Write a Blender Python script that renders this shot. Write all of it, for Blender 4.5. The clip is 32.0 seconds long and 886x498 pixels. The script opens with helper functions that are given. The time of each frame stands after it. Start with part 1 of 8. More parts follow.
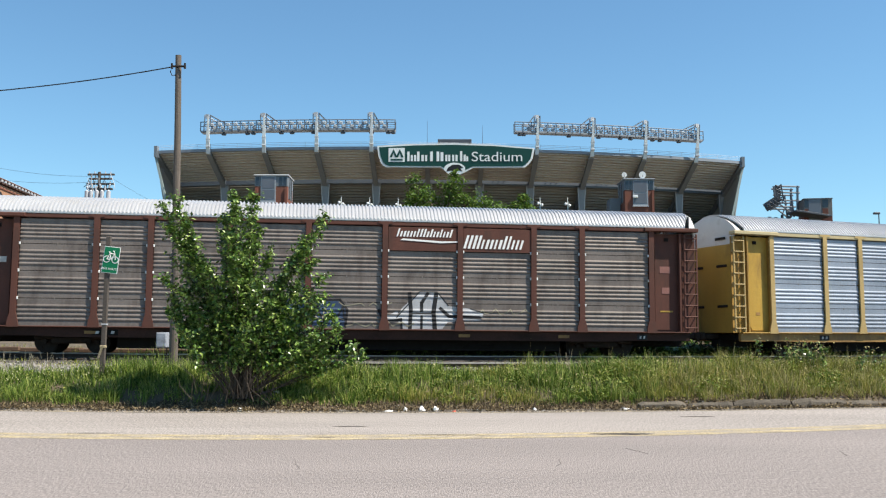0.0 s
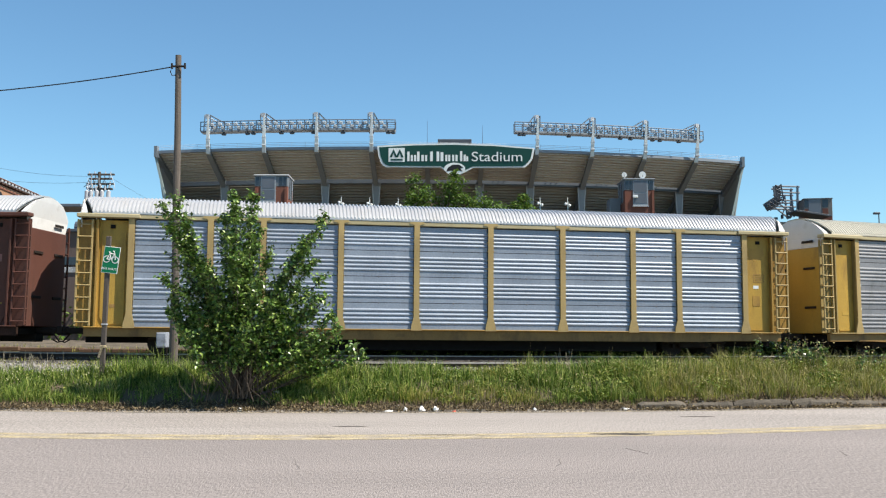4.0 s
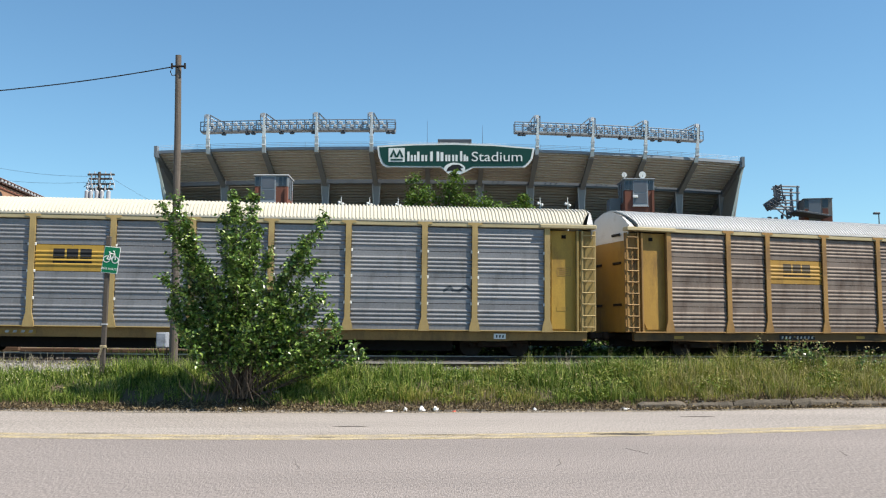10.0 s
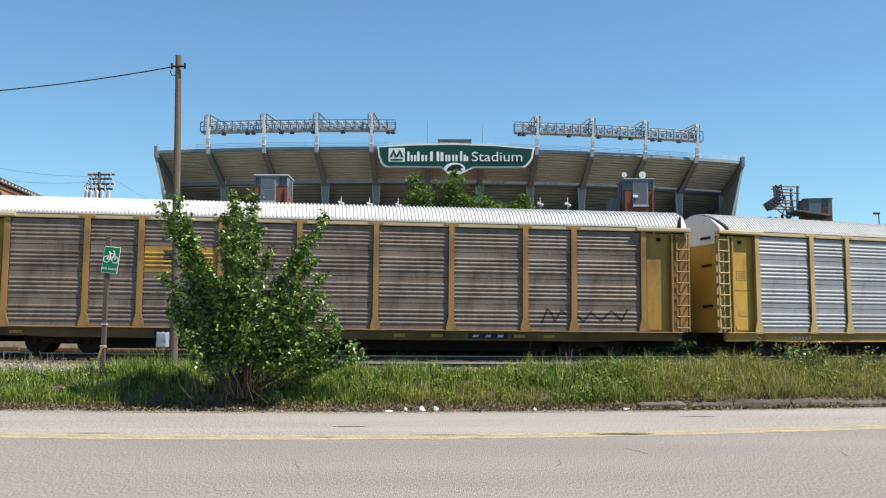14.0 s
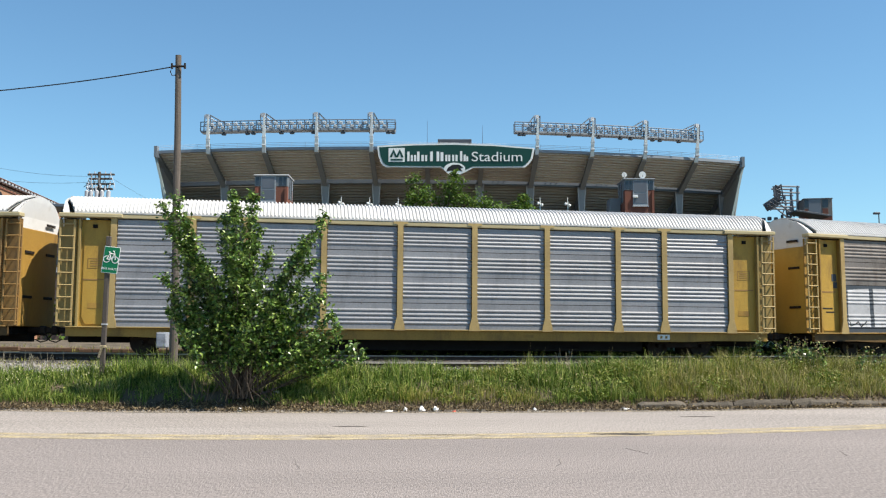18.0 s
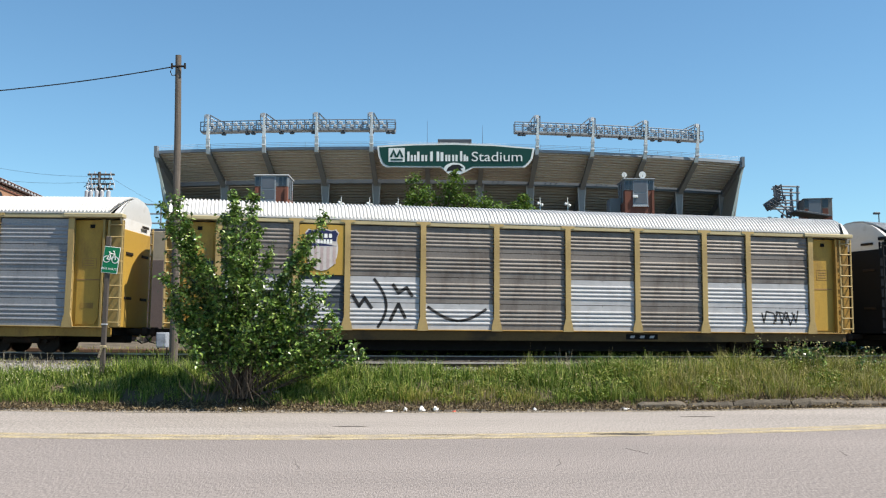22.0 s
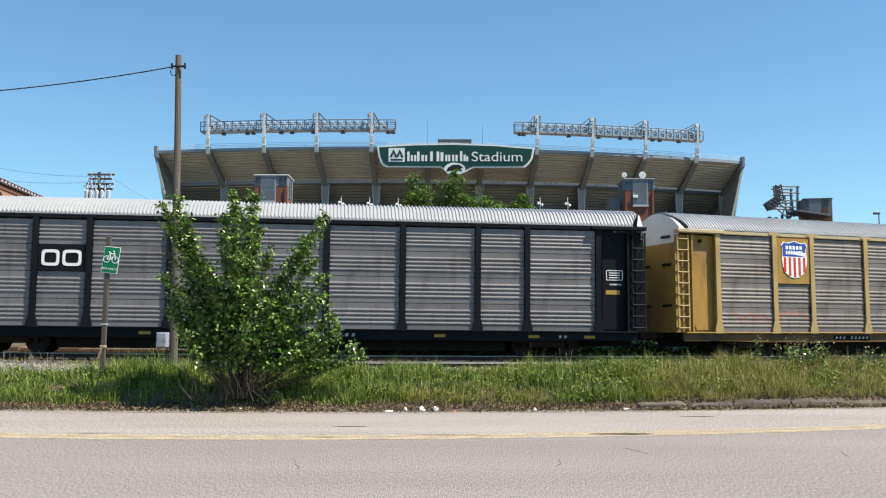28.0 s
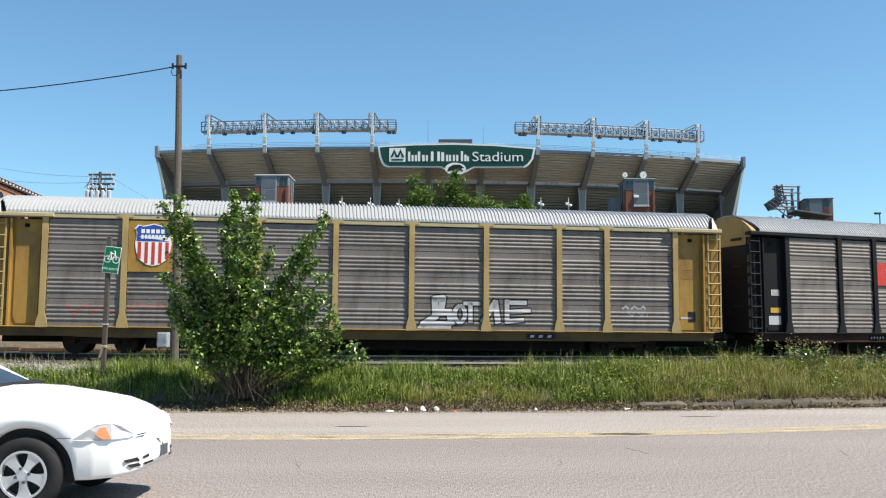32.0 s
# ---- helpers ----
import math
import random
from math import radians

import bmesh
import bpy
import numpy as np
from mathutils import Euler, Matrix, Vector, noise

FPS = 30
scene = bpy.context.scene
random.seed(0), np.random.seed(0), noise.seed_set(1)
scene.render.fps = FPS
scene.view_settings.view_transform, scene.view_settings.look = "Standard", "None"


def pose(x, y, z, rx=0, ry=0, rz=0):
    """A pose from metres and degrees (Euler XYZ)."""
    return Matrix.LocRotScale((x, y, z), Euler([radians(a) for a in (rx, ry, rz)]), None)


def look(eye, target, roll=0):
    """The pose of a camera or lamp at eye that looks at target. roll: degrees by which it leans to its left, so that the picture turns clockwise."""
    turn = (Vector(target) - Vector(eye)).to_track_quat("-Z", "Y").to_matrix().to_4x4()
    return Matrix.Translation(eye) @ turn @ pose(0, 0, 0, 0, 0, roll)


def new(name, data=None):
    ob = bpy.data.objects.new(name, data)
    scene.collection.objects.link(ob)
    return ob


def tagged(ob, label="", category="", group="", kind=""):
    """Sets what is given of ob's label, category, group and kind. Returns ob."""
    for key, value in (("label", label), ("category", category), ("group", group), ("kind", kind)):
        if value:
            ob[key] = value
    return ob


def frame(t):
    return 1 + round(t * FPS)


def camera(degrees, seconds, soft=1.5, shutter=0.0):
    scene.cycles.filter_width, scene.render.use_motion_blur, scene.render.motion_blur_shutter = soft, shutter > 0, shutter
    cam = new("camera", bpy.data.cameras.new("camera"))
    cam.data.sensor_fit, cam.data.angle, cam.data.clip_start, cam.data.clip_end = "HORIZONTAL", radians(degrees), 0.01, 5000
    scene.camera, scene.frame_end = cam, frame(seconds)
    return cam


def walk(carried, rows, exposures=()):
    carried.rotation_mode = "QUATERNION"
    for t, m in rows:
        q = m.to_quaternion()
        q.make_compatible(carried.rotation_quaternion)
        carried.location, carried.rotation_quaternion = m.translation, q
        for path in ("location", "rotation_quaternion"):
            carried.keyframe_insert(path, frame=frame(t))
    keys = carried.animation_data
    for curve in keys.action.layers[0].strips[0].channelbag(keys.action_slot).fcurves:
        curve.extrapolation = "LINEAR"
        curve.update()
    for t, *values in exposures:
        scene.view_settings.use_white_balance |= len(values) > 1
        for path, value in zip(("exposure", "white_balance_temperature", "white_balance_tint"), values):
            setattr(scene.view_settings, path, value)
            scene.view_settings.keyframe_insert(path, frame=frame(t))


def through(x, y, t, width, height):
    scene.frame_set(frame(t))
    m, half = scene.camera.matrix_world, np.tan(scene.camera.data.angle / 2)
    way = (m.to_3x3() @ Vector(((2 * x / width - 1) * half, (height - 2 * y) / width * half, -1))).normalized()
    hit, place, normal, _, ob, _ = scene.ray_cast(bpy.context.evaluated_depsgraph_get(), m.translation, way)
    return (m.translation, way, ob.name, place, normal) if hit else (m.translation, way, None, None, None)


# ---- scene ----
# ---- camera ----
EYE = (0.0, 0.0, 1.455)
cam = camera(49.52, 32.0, soft=1.2)
walk(cam, [(t_, pose(*EYE, 95.34, 0, turn_)) for t_, turn_ in ((0.0, 0.0), (24.6, 0.0), (25.0, -0.045), (25.5, -0.045), (27.3, 0.0), (28.2, 0.0), (28.5, 0.045), (32.0, 0.045))],
     exposures=[(0.0, 0.88, 6500, 10), (3.0, 0.87, 6500, 10), (6.5, 0.81, 6500, 10), (11.0, 0.80, 6500, 10), (17.0, 0.82, 6500, 10), (24.0, 0.81, 6500, 10), (28.0, 0.87, 6500, 10), (32.0, 0.89, 6500, 10)])

# ---- sky and sun ----
SUN_TO = Vector((0.52, -0.165, 0.84)).normalized()
SUN_EL = math.asin(SUN_TO.z)
SUN_AZ = math.atan2(SUN_TO.x, SUN_TO.y)
world = bpy.data.worlds.new("world")
scene.world = world
world.use_nodes = True
wn = world.node_tree.nodes
sky = wn.new("ShaderNodeTexSky")
sky.sky_type, sky.sun_disc = "NISHITA", False
sky.sun_elevation, sky.sun_rotation = SUN_EL, SUN_AZ
sky.air_density, sky.dust_density, sky.ozone_density = 1.0, 0.2, 2.0
wn["Background"].inputs["Strength"].default_value = 0.083
tint = wn.new("ShaderNodeVectorMath")
tint.operation, tint.inputs[1].default_value = "MULTIPLY", (0.74, 1.0, 1.06)
world.node_tree.links.new(sky.outputs[0], tint.inputs[0])
world.node_tree.links.new(tint.outputs[0], wn["Background"].inputs["Color"])
sun = new("sun", bpy.data.lights.new("sun", "SUN"))
sun.data.energy, sun.data.angle, sun.data.color = 5.0, radians(0.53), (1.0, 0.915, 0.785)
sun.matrix_world = look(SUN_TO * 300, (0, 0, 0))


# ---- materials ----
def material(name, color, rough=0.6, metal=0.0, vary=0.15, scale=3.0, fine=40.0, bump=0.1, stain=None, stain_amount=0.0,
             stretch=(1, 1, 1), spread=0.0, grain=(1, 1, 1), depth=0.01, stain_scale=1.2, coords="Object", gloss=0.25, mottle=1.0):
    """A node material: base colour with variation at two scales, stains of another colour, a fine relief."""
    m = bpy.data.materials.new(name)
    m.use_nodes = True
    n, l = m.node_tree.nodes, m.node_tree.links
    b = n["Principled BSDF"]
    tc = n.new("ShaderNodeTexCoord")
    mp = n.new("ShaderNodeMapping")
    mp.inputs["Scale"].default_value = stretch
    l.new(tc.outputs[coords], mp.inputs["Vector"])
    big = n.new("ShaderNodeTexNoise")
    big.inputs["Scale"].default_value, big.inputs["Detail"].default_value = scale, 5
    l.new(mp.outputs[0], big.inputs["Vector"])
    small = n.new("ShaderNodeTexNoise")
    small.inputs["Scale"].default_value, small.inputs["Detail"].default_value = fine, 3
    mg = n.new("ShaderNodeMapping")
    mg.inputs["Scale"].default_value = grain
    l.new(tc.outputs[coords], mg.inputs["Vector"])
    l.new(mg.outputs[0], small.inputs["Vector"])
    mix = n.new("ShaderNodeMath")
    mix.operation = "ADD"
    broad = n.new("ShaderNodeMath")
    broad.operation, broad.inputs[1].default_value, broad.inputs[2].default_value = "MULTIPLY_ADD", mottle, 0.5 - 0.5 * mottle
    l.new(big.outputs["Fac"], broad.inputs[0])
    l.new(broad.outputs[0], mix.inputs[0])
    l.new(small.outputs["Fac"], mix.inputs[1])
    last = mix.outputs[0]
    if spread:
        info = n.new("ShaderNodeObjectInfo")
        sc = n.new("ShaderNodeMath")
        sc.operation, sc.inputs[1].default_value, sc.inputs[2].default_value = "MULTIPLY_ADD", spread, -spread / 2
        l.new(info.outputs["Random"], sc.inputs[0])
        ad = n.new("ShaderNodeMath")
        ad.operation = "ADD"
        l.new(last, ad.inputs[0])
        l.new(sc.outputs[0], ad.inputs[1])
        last = ad.outputs[0]
    ramp = n.new("ShaderNodeMapRange")
    ramp.inputs["From Min"].default_value, ramp.inputs["From Max"].default_value = 0.6, 1.4
    ramp.inputs["To Min"].default_value, ramp.inputs["To Max"].default_value = 1 - vary, 1 + vary
    l.new(last, ramp.inputs["Value"])
    mul = n.new("ShaderNodeVectorMath")
    mul.operation = "SCALE"
    mul.inputs[0].default_value = color
    l.new(ramp.outputs[0], mul.inputs["Scale"])
    out = mul.outputs[0]
    if stain:
        st = n.new("ShaderNodeTexNoise")
        st.inputs["Scale"].default_value, st.inputs["Detail"].default_value = stain_scale, 8
        st.inputs["Roughness"].default_value = 0.65
        l.new(mp.outputs[0], st.inputs["Vector"])
        sr = n.new("ShaderNodeMapRange")
        sr.inputs["From Min"].default_value, sr.inputs["From Max"].default_value = 0.66 - 0.3 * stain_amount, 0.78 - 0.15 * stain_amount
        sr.inputs["To Max"].default_value = min(1.0, 0.45 + stain_amount * 0.5)
        l.new(st.outputs["Fac"], sr.inputs["Value"])
        mc = n.new("ShaderNodeMix")
        mc.data_type = "RGBA"
        l.new(sr.outputs[0], mc.inputs["Factor"])
        l.new(out, mc.inputs[6])
        mc.inputs[7].default_value = (*stain, 1)
        out = mc.outputs[2]
    l.new(out, b.inputs["Base Color"])
    b.inputs["Metallic"].default_value = metal
    b.inputs["Specular IOR Level"].default_value = gloss
    rr = n.new("ShaderNodeMapRange")
    rr.inputs["To Min"].default_value, rr.inputs["To Max"].default_value = max(0.04, rough - 0.12), min(1, rough + 0.12)
    l.new(big.outputs["Fac"], rr.inputs["Value"])
    l.new(rr.outputs[0], b.inputs["Roughness"])
    if bump:
        bp = n.new("ShaderNodeBump")
        bp.inputs["Strength"].default_value, bp.inputs["Distance"].default_value = bump, depth
        l.new(small.outputs["Fac"], bp.inputs["Height"])
        l.new(bp.outputs[0], b.inputs["Normal"])
    return m


def leaf_material(name, colors, rough=0.5, through=0.25, gloss=0.2):
    """Leaves and blades: a colour for each island between the given ones, some light through."""
    m = bpy.data.materials.new(name)
    m.use_nodes = True
    n, l = m.node_tree.nodes, m.node_tree.links
    b = n["Principled BSDF"]
    geo = n.new("ShaderNodeNewGeometry")
    ramp = n.new("ShaderNodeValToRGB")
    ramp.color_ramp.elements[0].color = (*colors[0], 1)
    ramp.color_ramp.elements[1].color = (*colors[-1], 1)
    for i, c in enumerate(colors[1:-1]):
        ramp.color_ramp.elements.new((i + 1) / (len(colors) - 1)).color = (*c, 1)
    l.new(geo.outputs["Random Per Island"], ramp.inputs[0])
    l.new(ramp.outputs[0], b.inputs["Base Color"])
    b.inputs["Roughness"].default_value = rough
    b.inputs["Specular IOR Level"].default_value = gloss
    tr = n.new("ShaderNodeBsdfTranslucent")
    l.new(ramp.outputs[0], tr.inputs["Color"])
    ms = n.new("ShaderNodeMixShader")
    ms.inputs[0].default_value = through
    l.new(b.outputs[0], ms.inputs[1])
    l.new(tr.outputs[0], ms.inputs[2])
    l.new(ms.outputs[0], n["Material Output"].inputs["Surface"])
    return m


YELLOW = material("yellow_paint", (0.335, 0.200, 0.046), 0.55, vary=0.3, scale=0.8, stain=(0.11, 0.065, 0.03), stain_amount=0.55, stretch=(1, 1, 0.35))
YELLOW_BRIGHT = material("bright_yellow_paint", (0.405, 0.256, 0.05), 0.55, vary=0.26, scale=0.8, stain=(0.15, 0.09, 0.035), stain_amount=0.45, stretch=(1, 1, 0.35))
KHAKI = material("dusty_khaki_paint", (0.285, 0.208, 0.076), 0.6, vary=0.25, scale=0.8, stain=(0.13, 0.095, 0.045), stain_amount=0.4, stretch=(1, 1, 0.35))
YELLOW_OLD = material("dirty_yellow_paint", (0.275, 0.163, 0.056), 0.6, vary=0.28, scale=0.8, stain=(0.09, 0.055, 0.035), stain_amount=0.55, stretch=(1, 1, 0.35))
BROWN = material("red_brown_paint", (0.10, 0.041, 0.03), 0.7, vary=0.3, scale=0.9, stain=(0.05, 0.032, 0.026), stain_amount=0.5, stretch=(1, 1, 0.35))
BLACKPAINT = material("black_blue_paint", (0.008, 0.0095, 0.013), 0.6, vary=0.3, scale=1.2, stain=(0.02, 0.018, 0.017), stain_amount=0.25, stretch=(1, 1, 0.3), gloss=0.1)
GREYPAINT = material("dark_grey_paint", (0.014, 0.0145, 0.016), 0.6, vary=0.3, scale=1.2, stain=(0.028, 0.024, 0.022), stain_amount=0.3, stretch=(1, 1, 0.3), gloss=0.1)

BROWN_SILL = material("grimy_brown_sill_paint", (0.05, 0.026, 0.02), 0.75, vary=0.35, scale=0.9, stain=(0.02, 0.015, 0.012), stain_amount=0.6, stretch=(0.6, 1, 1), gloss=0.1)
SILL = material("grimy_yellow_sill_paint", (0.13, 0.078, 0.028), 0.65, vary=0.3, scale=0.9, stain=(0.04, 0.028, 0.02), stain_amount=0.6, stretch=(0.6, 1, 1))
POST_DUSTY = material("dusty_yellow_post_paint", (0.375, 0.275, 0.118), 0.6, vary=0.25, scale=0.9, stain=(0.19, 0.135, 0.06), stain_amount=0.45, stretch=(1, 1, 0.35))
RAIL_PALE = material("pale_dusty_yellow_paint", (0.40, 0.34, 0.20), 0.6, vary=0.2, scale=1, stain=(0.2, 0.16, 0.1), stain_amount=0.3)


def galvanised(name, color, stain, amount, rough=0.42, metal=0.4):
    return material(name, color, rough, metal, vary=0.22, scale=1.0, fine=14, bump=0.05, stain=stain, stain_amount=amount,
                    stretch=(0.8, 1, 0.45), spread=0.35, stain_scale=1.6)


STEEL_BLUE = galvanised("clean_galvanised_steel", (0.265, 0.303, 0.362), (0.20, 0.225, 0.27), 0.3, 0.5, 0.3)
STEEL_GREY = galvanised("grey_galvanised_steel", (0.22, 0.224, 0.236), (0.11, 0.108, 0.108), 0.45, 0.52, 0.25)
STEEL_PALE = galvanised("pale_galvanised_steel", (0.25, 0.256, 0.274), (0.14, 0.141, 0.148), 0.42, 0.52, 0.25)
STEEL_WARM = galvanised("warm_grey_galvanised_steel", (0.178, 0.17, 0.171), (0.078, 0.069, 0.067), 0.5, 0.5, 0.2)
STEEL_DULL = galvanised("dull_galvanised_steel", (0.176, 0.159, 0.147), (0.08, 0.064, 0.054), 0.6, 0.55, 0.15)
STEEL_RUST = galvanised("rust_tinged_galvanised_steel", (0.172, 0.14, 0.12), (0.068, 0.046, 0.036), 0.7, 0.55, 0.15)
STEEL_DARK = galvanised("grimy_galvanised_steel", (0.18, 0.155, 0.14), (0.065, 0.05, 0.042), 0.6, 0.55, 0.15)
ROOF_GLOSS = material("glossy_white_roof_sheet", (0.47, 0.475, 0.485), 0.36, 0.4, vary=0.08, scale=0.6, stain=(0.40, 0.39, 0.375), stain_amount=0.5, stretch=(1, 2, 1))
ROOF_WHITE = material("white_roof_sheet", (0.485, 0.485, 0.48), 0.5, vary=0.08, scale=0.6, stain=(0.40, 0.39, 0.375), stain_amount=0.5, stretch=(1, 2, 1))
ROOF_CREAM = material("cream_roof_sheet", (0.475, 0.45, 0.375), 0.5, vary=0.08, scale=0.6, stain=(0.42, 0.39, 0.32), stain_amount=0.3, stretch=(1, 2, 1))
END_WHITE = material("white_end_panel_paint", (0.56, 0.56, 0.55), 0.55, vary=0.12, scale=1.2, stain=(0.36, 0.34, 0.3), stain_amount=0.35)
ROOF_GREY = material("grey_roof_sheet", (0.33, 0.34, 0.35), 0.45, 0.1, vary=0.08, scale=0.6, stain=(0.27, 0.265, 0.26), stain_amount=0.3, stretch=(1, 2, 1))
BLACK = material("black_grime", (0.012, 0.011, 0.010), 0.8, vary=0.4, scale=4, bump=0.2, gloss=0.1)
IRON = material("dark_rusty_iron", (0.022, 0.017, 0.014), 0.75, 0.2, vary=0.4, scale=5, bump=0.3, stain=(0.10, 0.05, 0.03), stain_amount=0.3)
RUSTRAIL = material("rusty_rail_steel", (0.05, 0.035, 0.027), 0.8, 0.0, vary=0.35, scale=6, gloss=0.1)
WHITE = material("white_lettering_paint", (0.78, 0.78, 0.76), 0.5, vary=0.1, scale=3)
FADED = material("faded_white_lettering_paint", (0.50, 0.465, 0.45), 0.6, vary=0.2, scale=3)
FADED_PINK = material("faded_pink_stripe_paint", (0.42, 0.34, 0.33), 0.6, vary=0.25, scale=3)
FADED_INK = material("faded_black_lettering_paint", (0.06, 0.046, 0.03), 0.6, vary=0.5, scale=3)
INK = material("black_lettering_paint", (0.015, 0.015, 0.016), 0.5, vary=0.2)
NAVY = material("navy_lettering_paint", (0.02, 0.025, 0.08), 0.5, vary=0.2)
BLUEP = material("royal_blue_paint", (0.03, 0.07, 0.32), 0.5, vary=0.2)
REDP = material("red_stripe_paint", (0.48, 0.05, 0.04), 0.5, vary=0.2)
SPRAY_WHITE = material("white_spray_paint", (0.40, 0.405, 0.42), 0.6, vary=0.25, scale=2, stain=(0.3, 0.29, 0.29), stain_amount=0.35)
SPRAY_BRIGHT = material("bright_white_spray_paint", (0.42, 0.42, 0.43), 0.6, vary=0.3, scale=2, stain=(0.3, 0.29, 0.29), stain_amount=0.35)
SPRAY_CREAM = material("cream_spray_paint", (0.27, 0.245, 0.18), 0.7, vary=0.3, scale=2)
SPRAY_GREY = material("slate_spray_paint", (0.055, 0.067, 0.082), 0.6, vary=0.25, scale=2)
SPRAY_BLUE = material("blue_spray_paint", (0.035, 0.062, 0.115), 0.6, vary=0.3, scale=2)
SPRAY_BLACK = material("black_spray_paint", (0.02, 0.02, 0.022), 0.6, vary=0.3, scale=2)
SPRAY_RUST = material("faded_red_spray_paint", (0.25, 0.12, 0.10), 0.6, vary=0.3, scale=2)
CONCRETE = material("weathered_concrete", (0.36, 0.33, 0.29), 0.85, vary=0.2, scale=2.5, fine=60, bump=0.4, stain=(0.16, 0.14, 0.12), stain_amount=0.3)
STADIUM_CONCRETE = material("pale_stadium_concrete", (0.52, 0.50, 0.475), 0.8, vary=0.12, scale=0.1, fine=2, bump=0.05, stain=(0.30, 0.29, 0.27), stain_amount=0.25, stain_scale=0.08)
# Same concrete, darker: shade below the upper deck is put into the colour
STADIUM_DARK = material("shade_toned_concrete", (0.30, 0.295, 0.28), 0.8, vary=0.15, scale=0.1, fine=2, bump=0.05)
STADIUM_STEEL = material("grey_blue_steel_paint", (0.16, 0.182, 0.205), 0.5, vary=0.15, scale=0.3)
LIGHT_STEEL = material("pale_grey_steel_paint", (0.45, 0.47, 0.50), 0.5, vary=0.12, scale=0.3)
RACK_STEEL = material("mid_grey_steel_paint", (0.115, 0.135, 0.165), 0.5, vary=0.15, scale=0.3)
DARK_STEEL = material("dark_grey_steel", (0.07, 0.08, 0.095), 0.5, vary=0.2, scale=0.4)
SIGN_GREEN = material("dark_green_sign_face", (0.009, 0.055, 0.044), 0.4, vary=0.08, scale=0.4)
SIGN_WHITE = material("white_sign_paint", (0.72, 0.75, 0.74), 0.5, vary=0.05, scale=0.5)
BRICK = material("red_brown_brick", (0.17, 0.070, 0.050), 0.85, vary=0.2, scale=0.8, fine=5, bump=0.15)
BRICK_ORANGE = material("orange_brick", (0.36, 0.20, 0.125), 0.85, vary=0.2, scale=0.5, fine=6, bump=0.15, stain=(0.2, 0.08, 0.04), stain_amount=0.2)
GLASS = material("dark_window_glass", (0.03, 0.04, 0.055), 0.12, vary=0.1, bump=0, gloss=0.5)
ASPHALT = material("sun_bleached_asphalt", (0.212, 0.189, 0.179), 0.9, vary=0.85, scale=0.35, fine=70, grain=(1, 0.16, 1), bump=0.8, stain=(0.18, 0.16, 0.152), stain_amount=0.15,
                   stretch=(0.3, 1.2, 1), depth=0.012, stain_scale=0.7, mottle=0.22)
ASPHALT_PALE = material("pale_worn_asphalt", (0.262, 0.238, 0.219), 0.9, vary=0.9, scale=0.4, fine=56, grain=(1, 0.13, 1), bump=0.7, stain=(0.20, 0.182, 0.17), stain_amount=0.18,
                        stretch=(0.3, 1.5, 1), depth=0.012, stain_scale=0.8, mottle=0.3)
LINE_YELLOW = material("worn_yellow_road_paint", (0.33, 0.275, 0.17), 0.85, vary=0.8, scale=3, fine=54, grain=(1, 0.15, 1), bump=0.5, stain=(0.25, 0.225, 0.20), stain_amount=0.75, stain_scale=2.5, mottle=0.5)
LINE_PALE = material("yellow_tinged_asphalt", (0.268, 0.24, 0.20), 0.9, vary=0.8, scale=2, fine=54, grain=(1, 0.15, 1), bump=0.5, stain=(0.23, 0.21, 0.19), stain_amount=0.6, stain_scale=2.2, mottle=0.5)
SAND = material("pale_road_sand", (0.31, 0.265, 0.19), 0.95, vary=0.5, scale=2.5, fine=60, grain=(1, 0.2, 1), bump=0.6, stain=(0.17, 0.145, 0.11), stain_amount=0.5, stain_scale=3)
DIRT = material("dry_earth", (0.10, 0.078, 0.052), 0.95, vary=0.35, scale=1.2, fine=25, bump=0.6, stain=(0.06, 0.05, 0.03), stain_amount=0.4, depth=0.03)
WOOD = material("weathered_grey_wood", (0.088, 0.075, 0.065), 0.85, vary=0.3, scale=3, fine=30, bump=0.4, stretch=(6, 6, 0.4), stain=(0.045, 0.037, 0.03), stain_amount=0.4)
POLE_WOOD = material("silvered_pole_wood", (0.118, 0.10, 0.085), 0.85, vary=0.4, scale=3, fine=30, bump=0.5, stretch=(6, 6, 0.4), stain=(0.06, 0.048, 0.038), stain_amount=0.45)
TIMBER = material("tan_timber", (0.12, 0.078, 0.055), 0.85, vary=0.3, scale=2, fine=20, bump=0.4, stretch=(0.4, 4, 4), stain=(0.14, 0.09, 0.06), stain_amount=0.35)
TIE = material("creosoted_sleeper", (0.06, 0.045, 0.035), 0.9, vary=0.3, scale=3, bump=0.4)
BARK = material("brown_bark", (0.13, 0.10, 0.075), 0.9, vary=0.3, scale=6, bump=0.5)
ROOF_RUST = material("rust_brown_roofing", (0.10, 0.055, 0.045), 0.8, vary=0.25, scale=0.8)
CARWHITE = material("glossy_white_car_paint", (0.78, 0.78, 0.77), 0.22, vary=0.03, scale=1, bump=0, gloss=0.5)
RUBBER = material("black_tyre_rubber", (0.018, 0.018, 0.019), 0.75, vary=0.2, scale=5)
ALLOY = material("silver_wheel_alloy", (0.60, 0.61, 0.63), 0.35, 0.5, vary=0.08)
DUSTY_STEEL = material("dusty_pale_rail_head", (0.40, 0.37, 0.34), 0.7, 0.0, vary=0.25, scale=2, stain=(0.2, 0.17, 0.14), stain_amount=0.3, stretch=(0.4, 1, 1))
SIGN_BIKE = material("green_road_sign_face", (0.004, 0.15, 0.065), 0.4, vary=0.06, scale=3)
LITTER = material("white_litter_paper", (0.75, 0.74, 0.72), 0.7, vary=0.1)
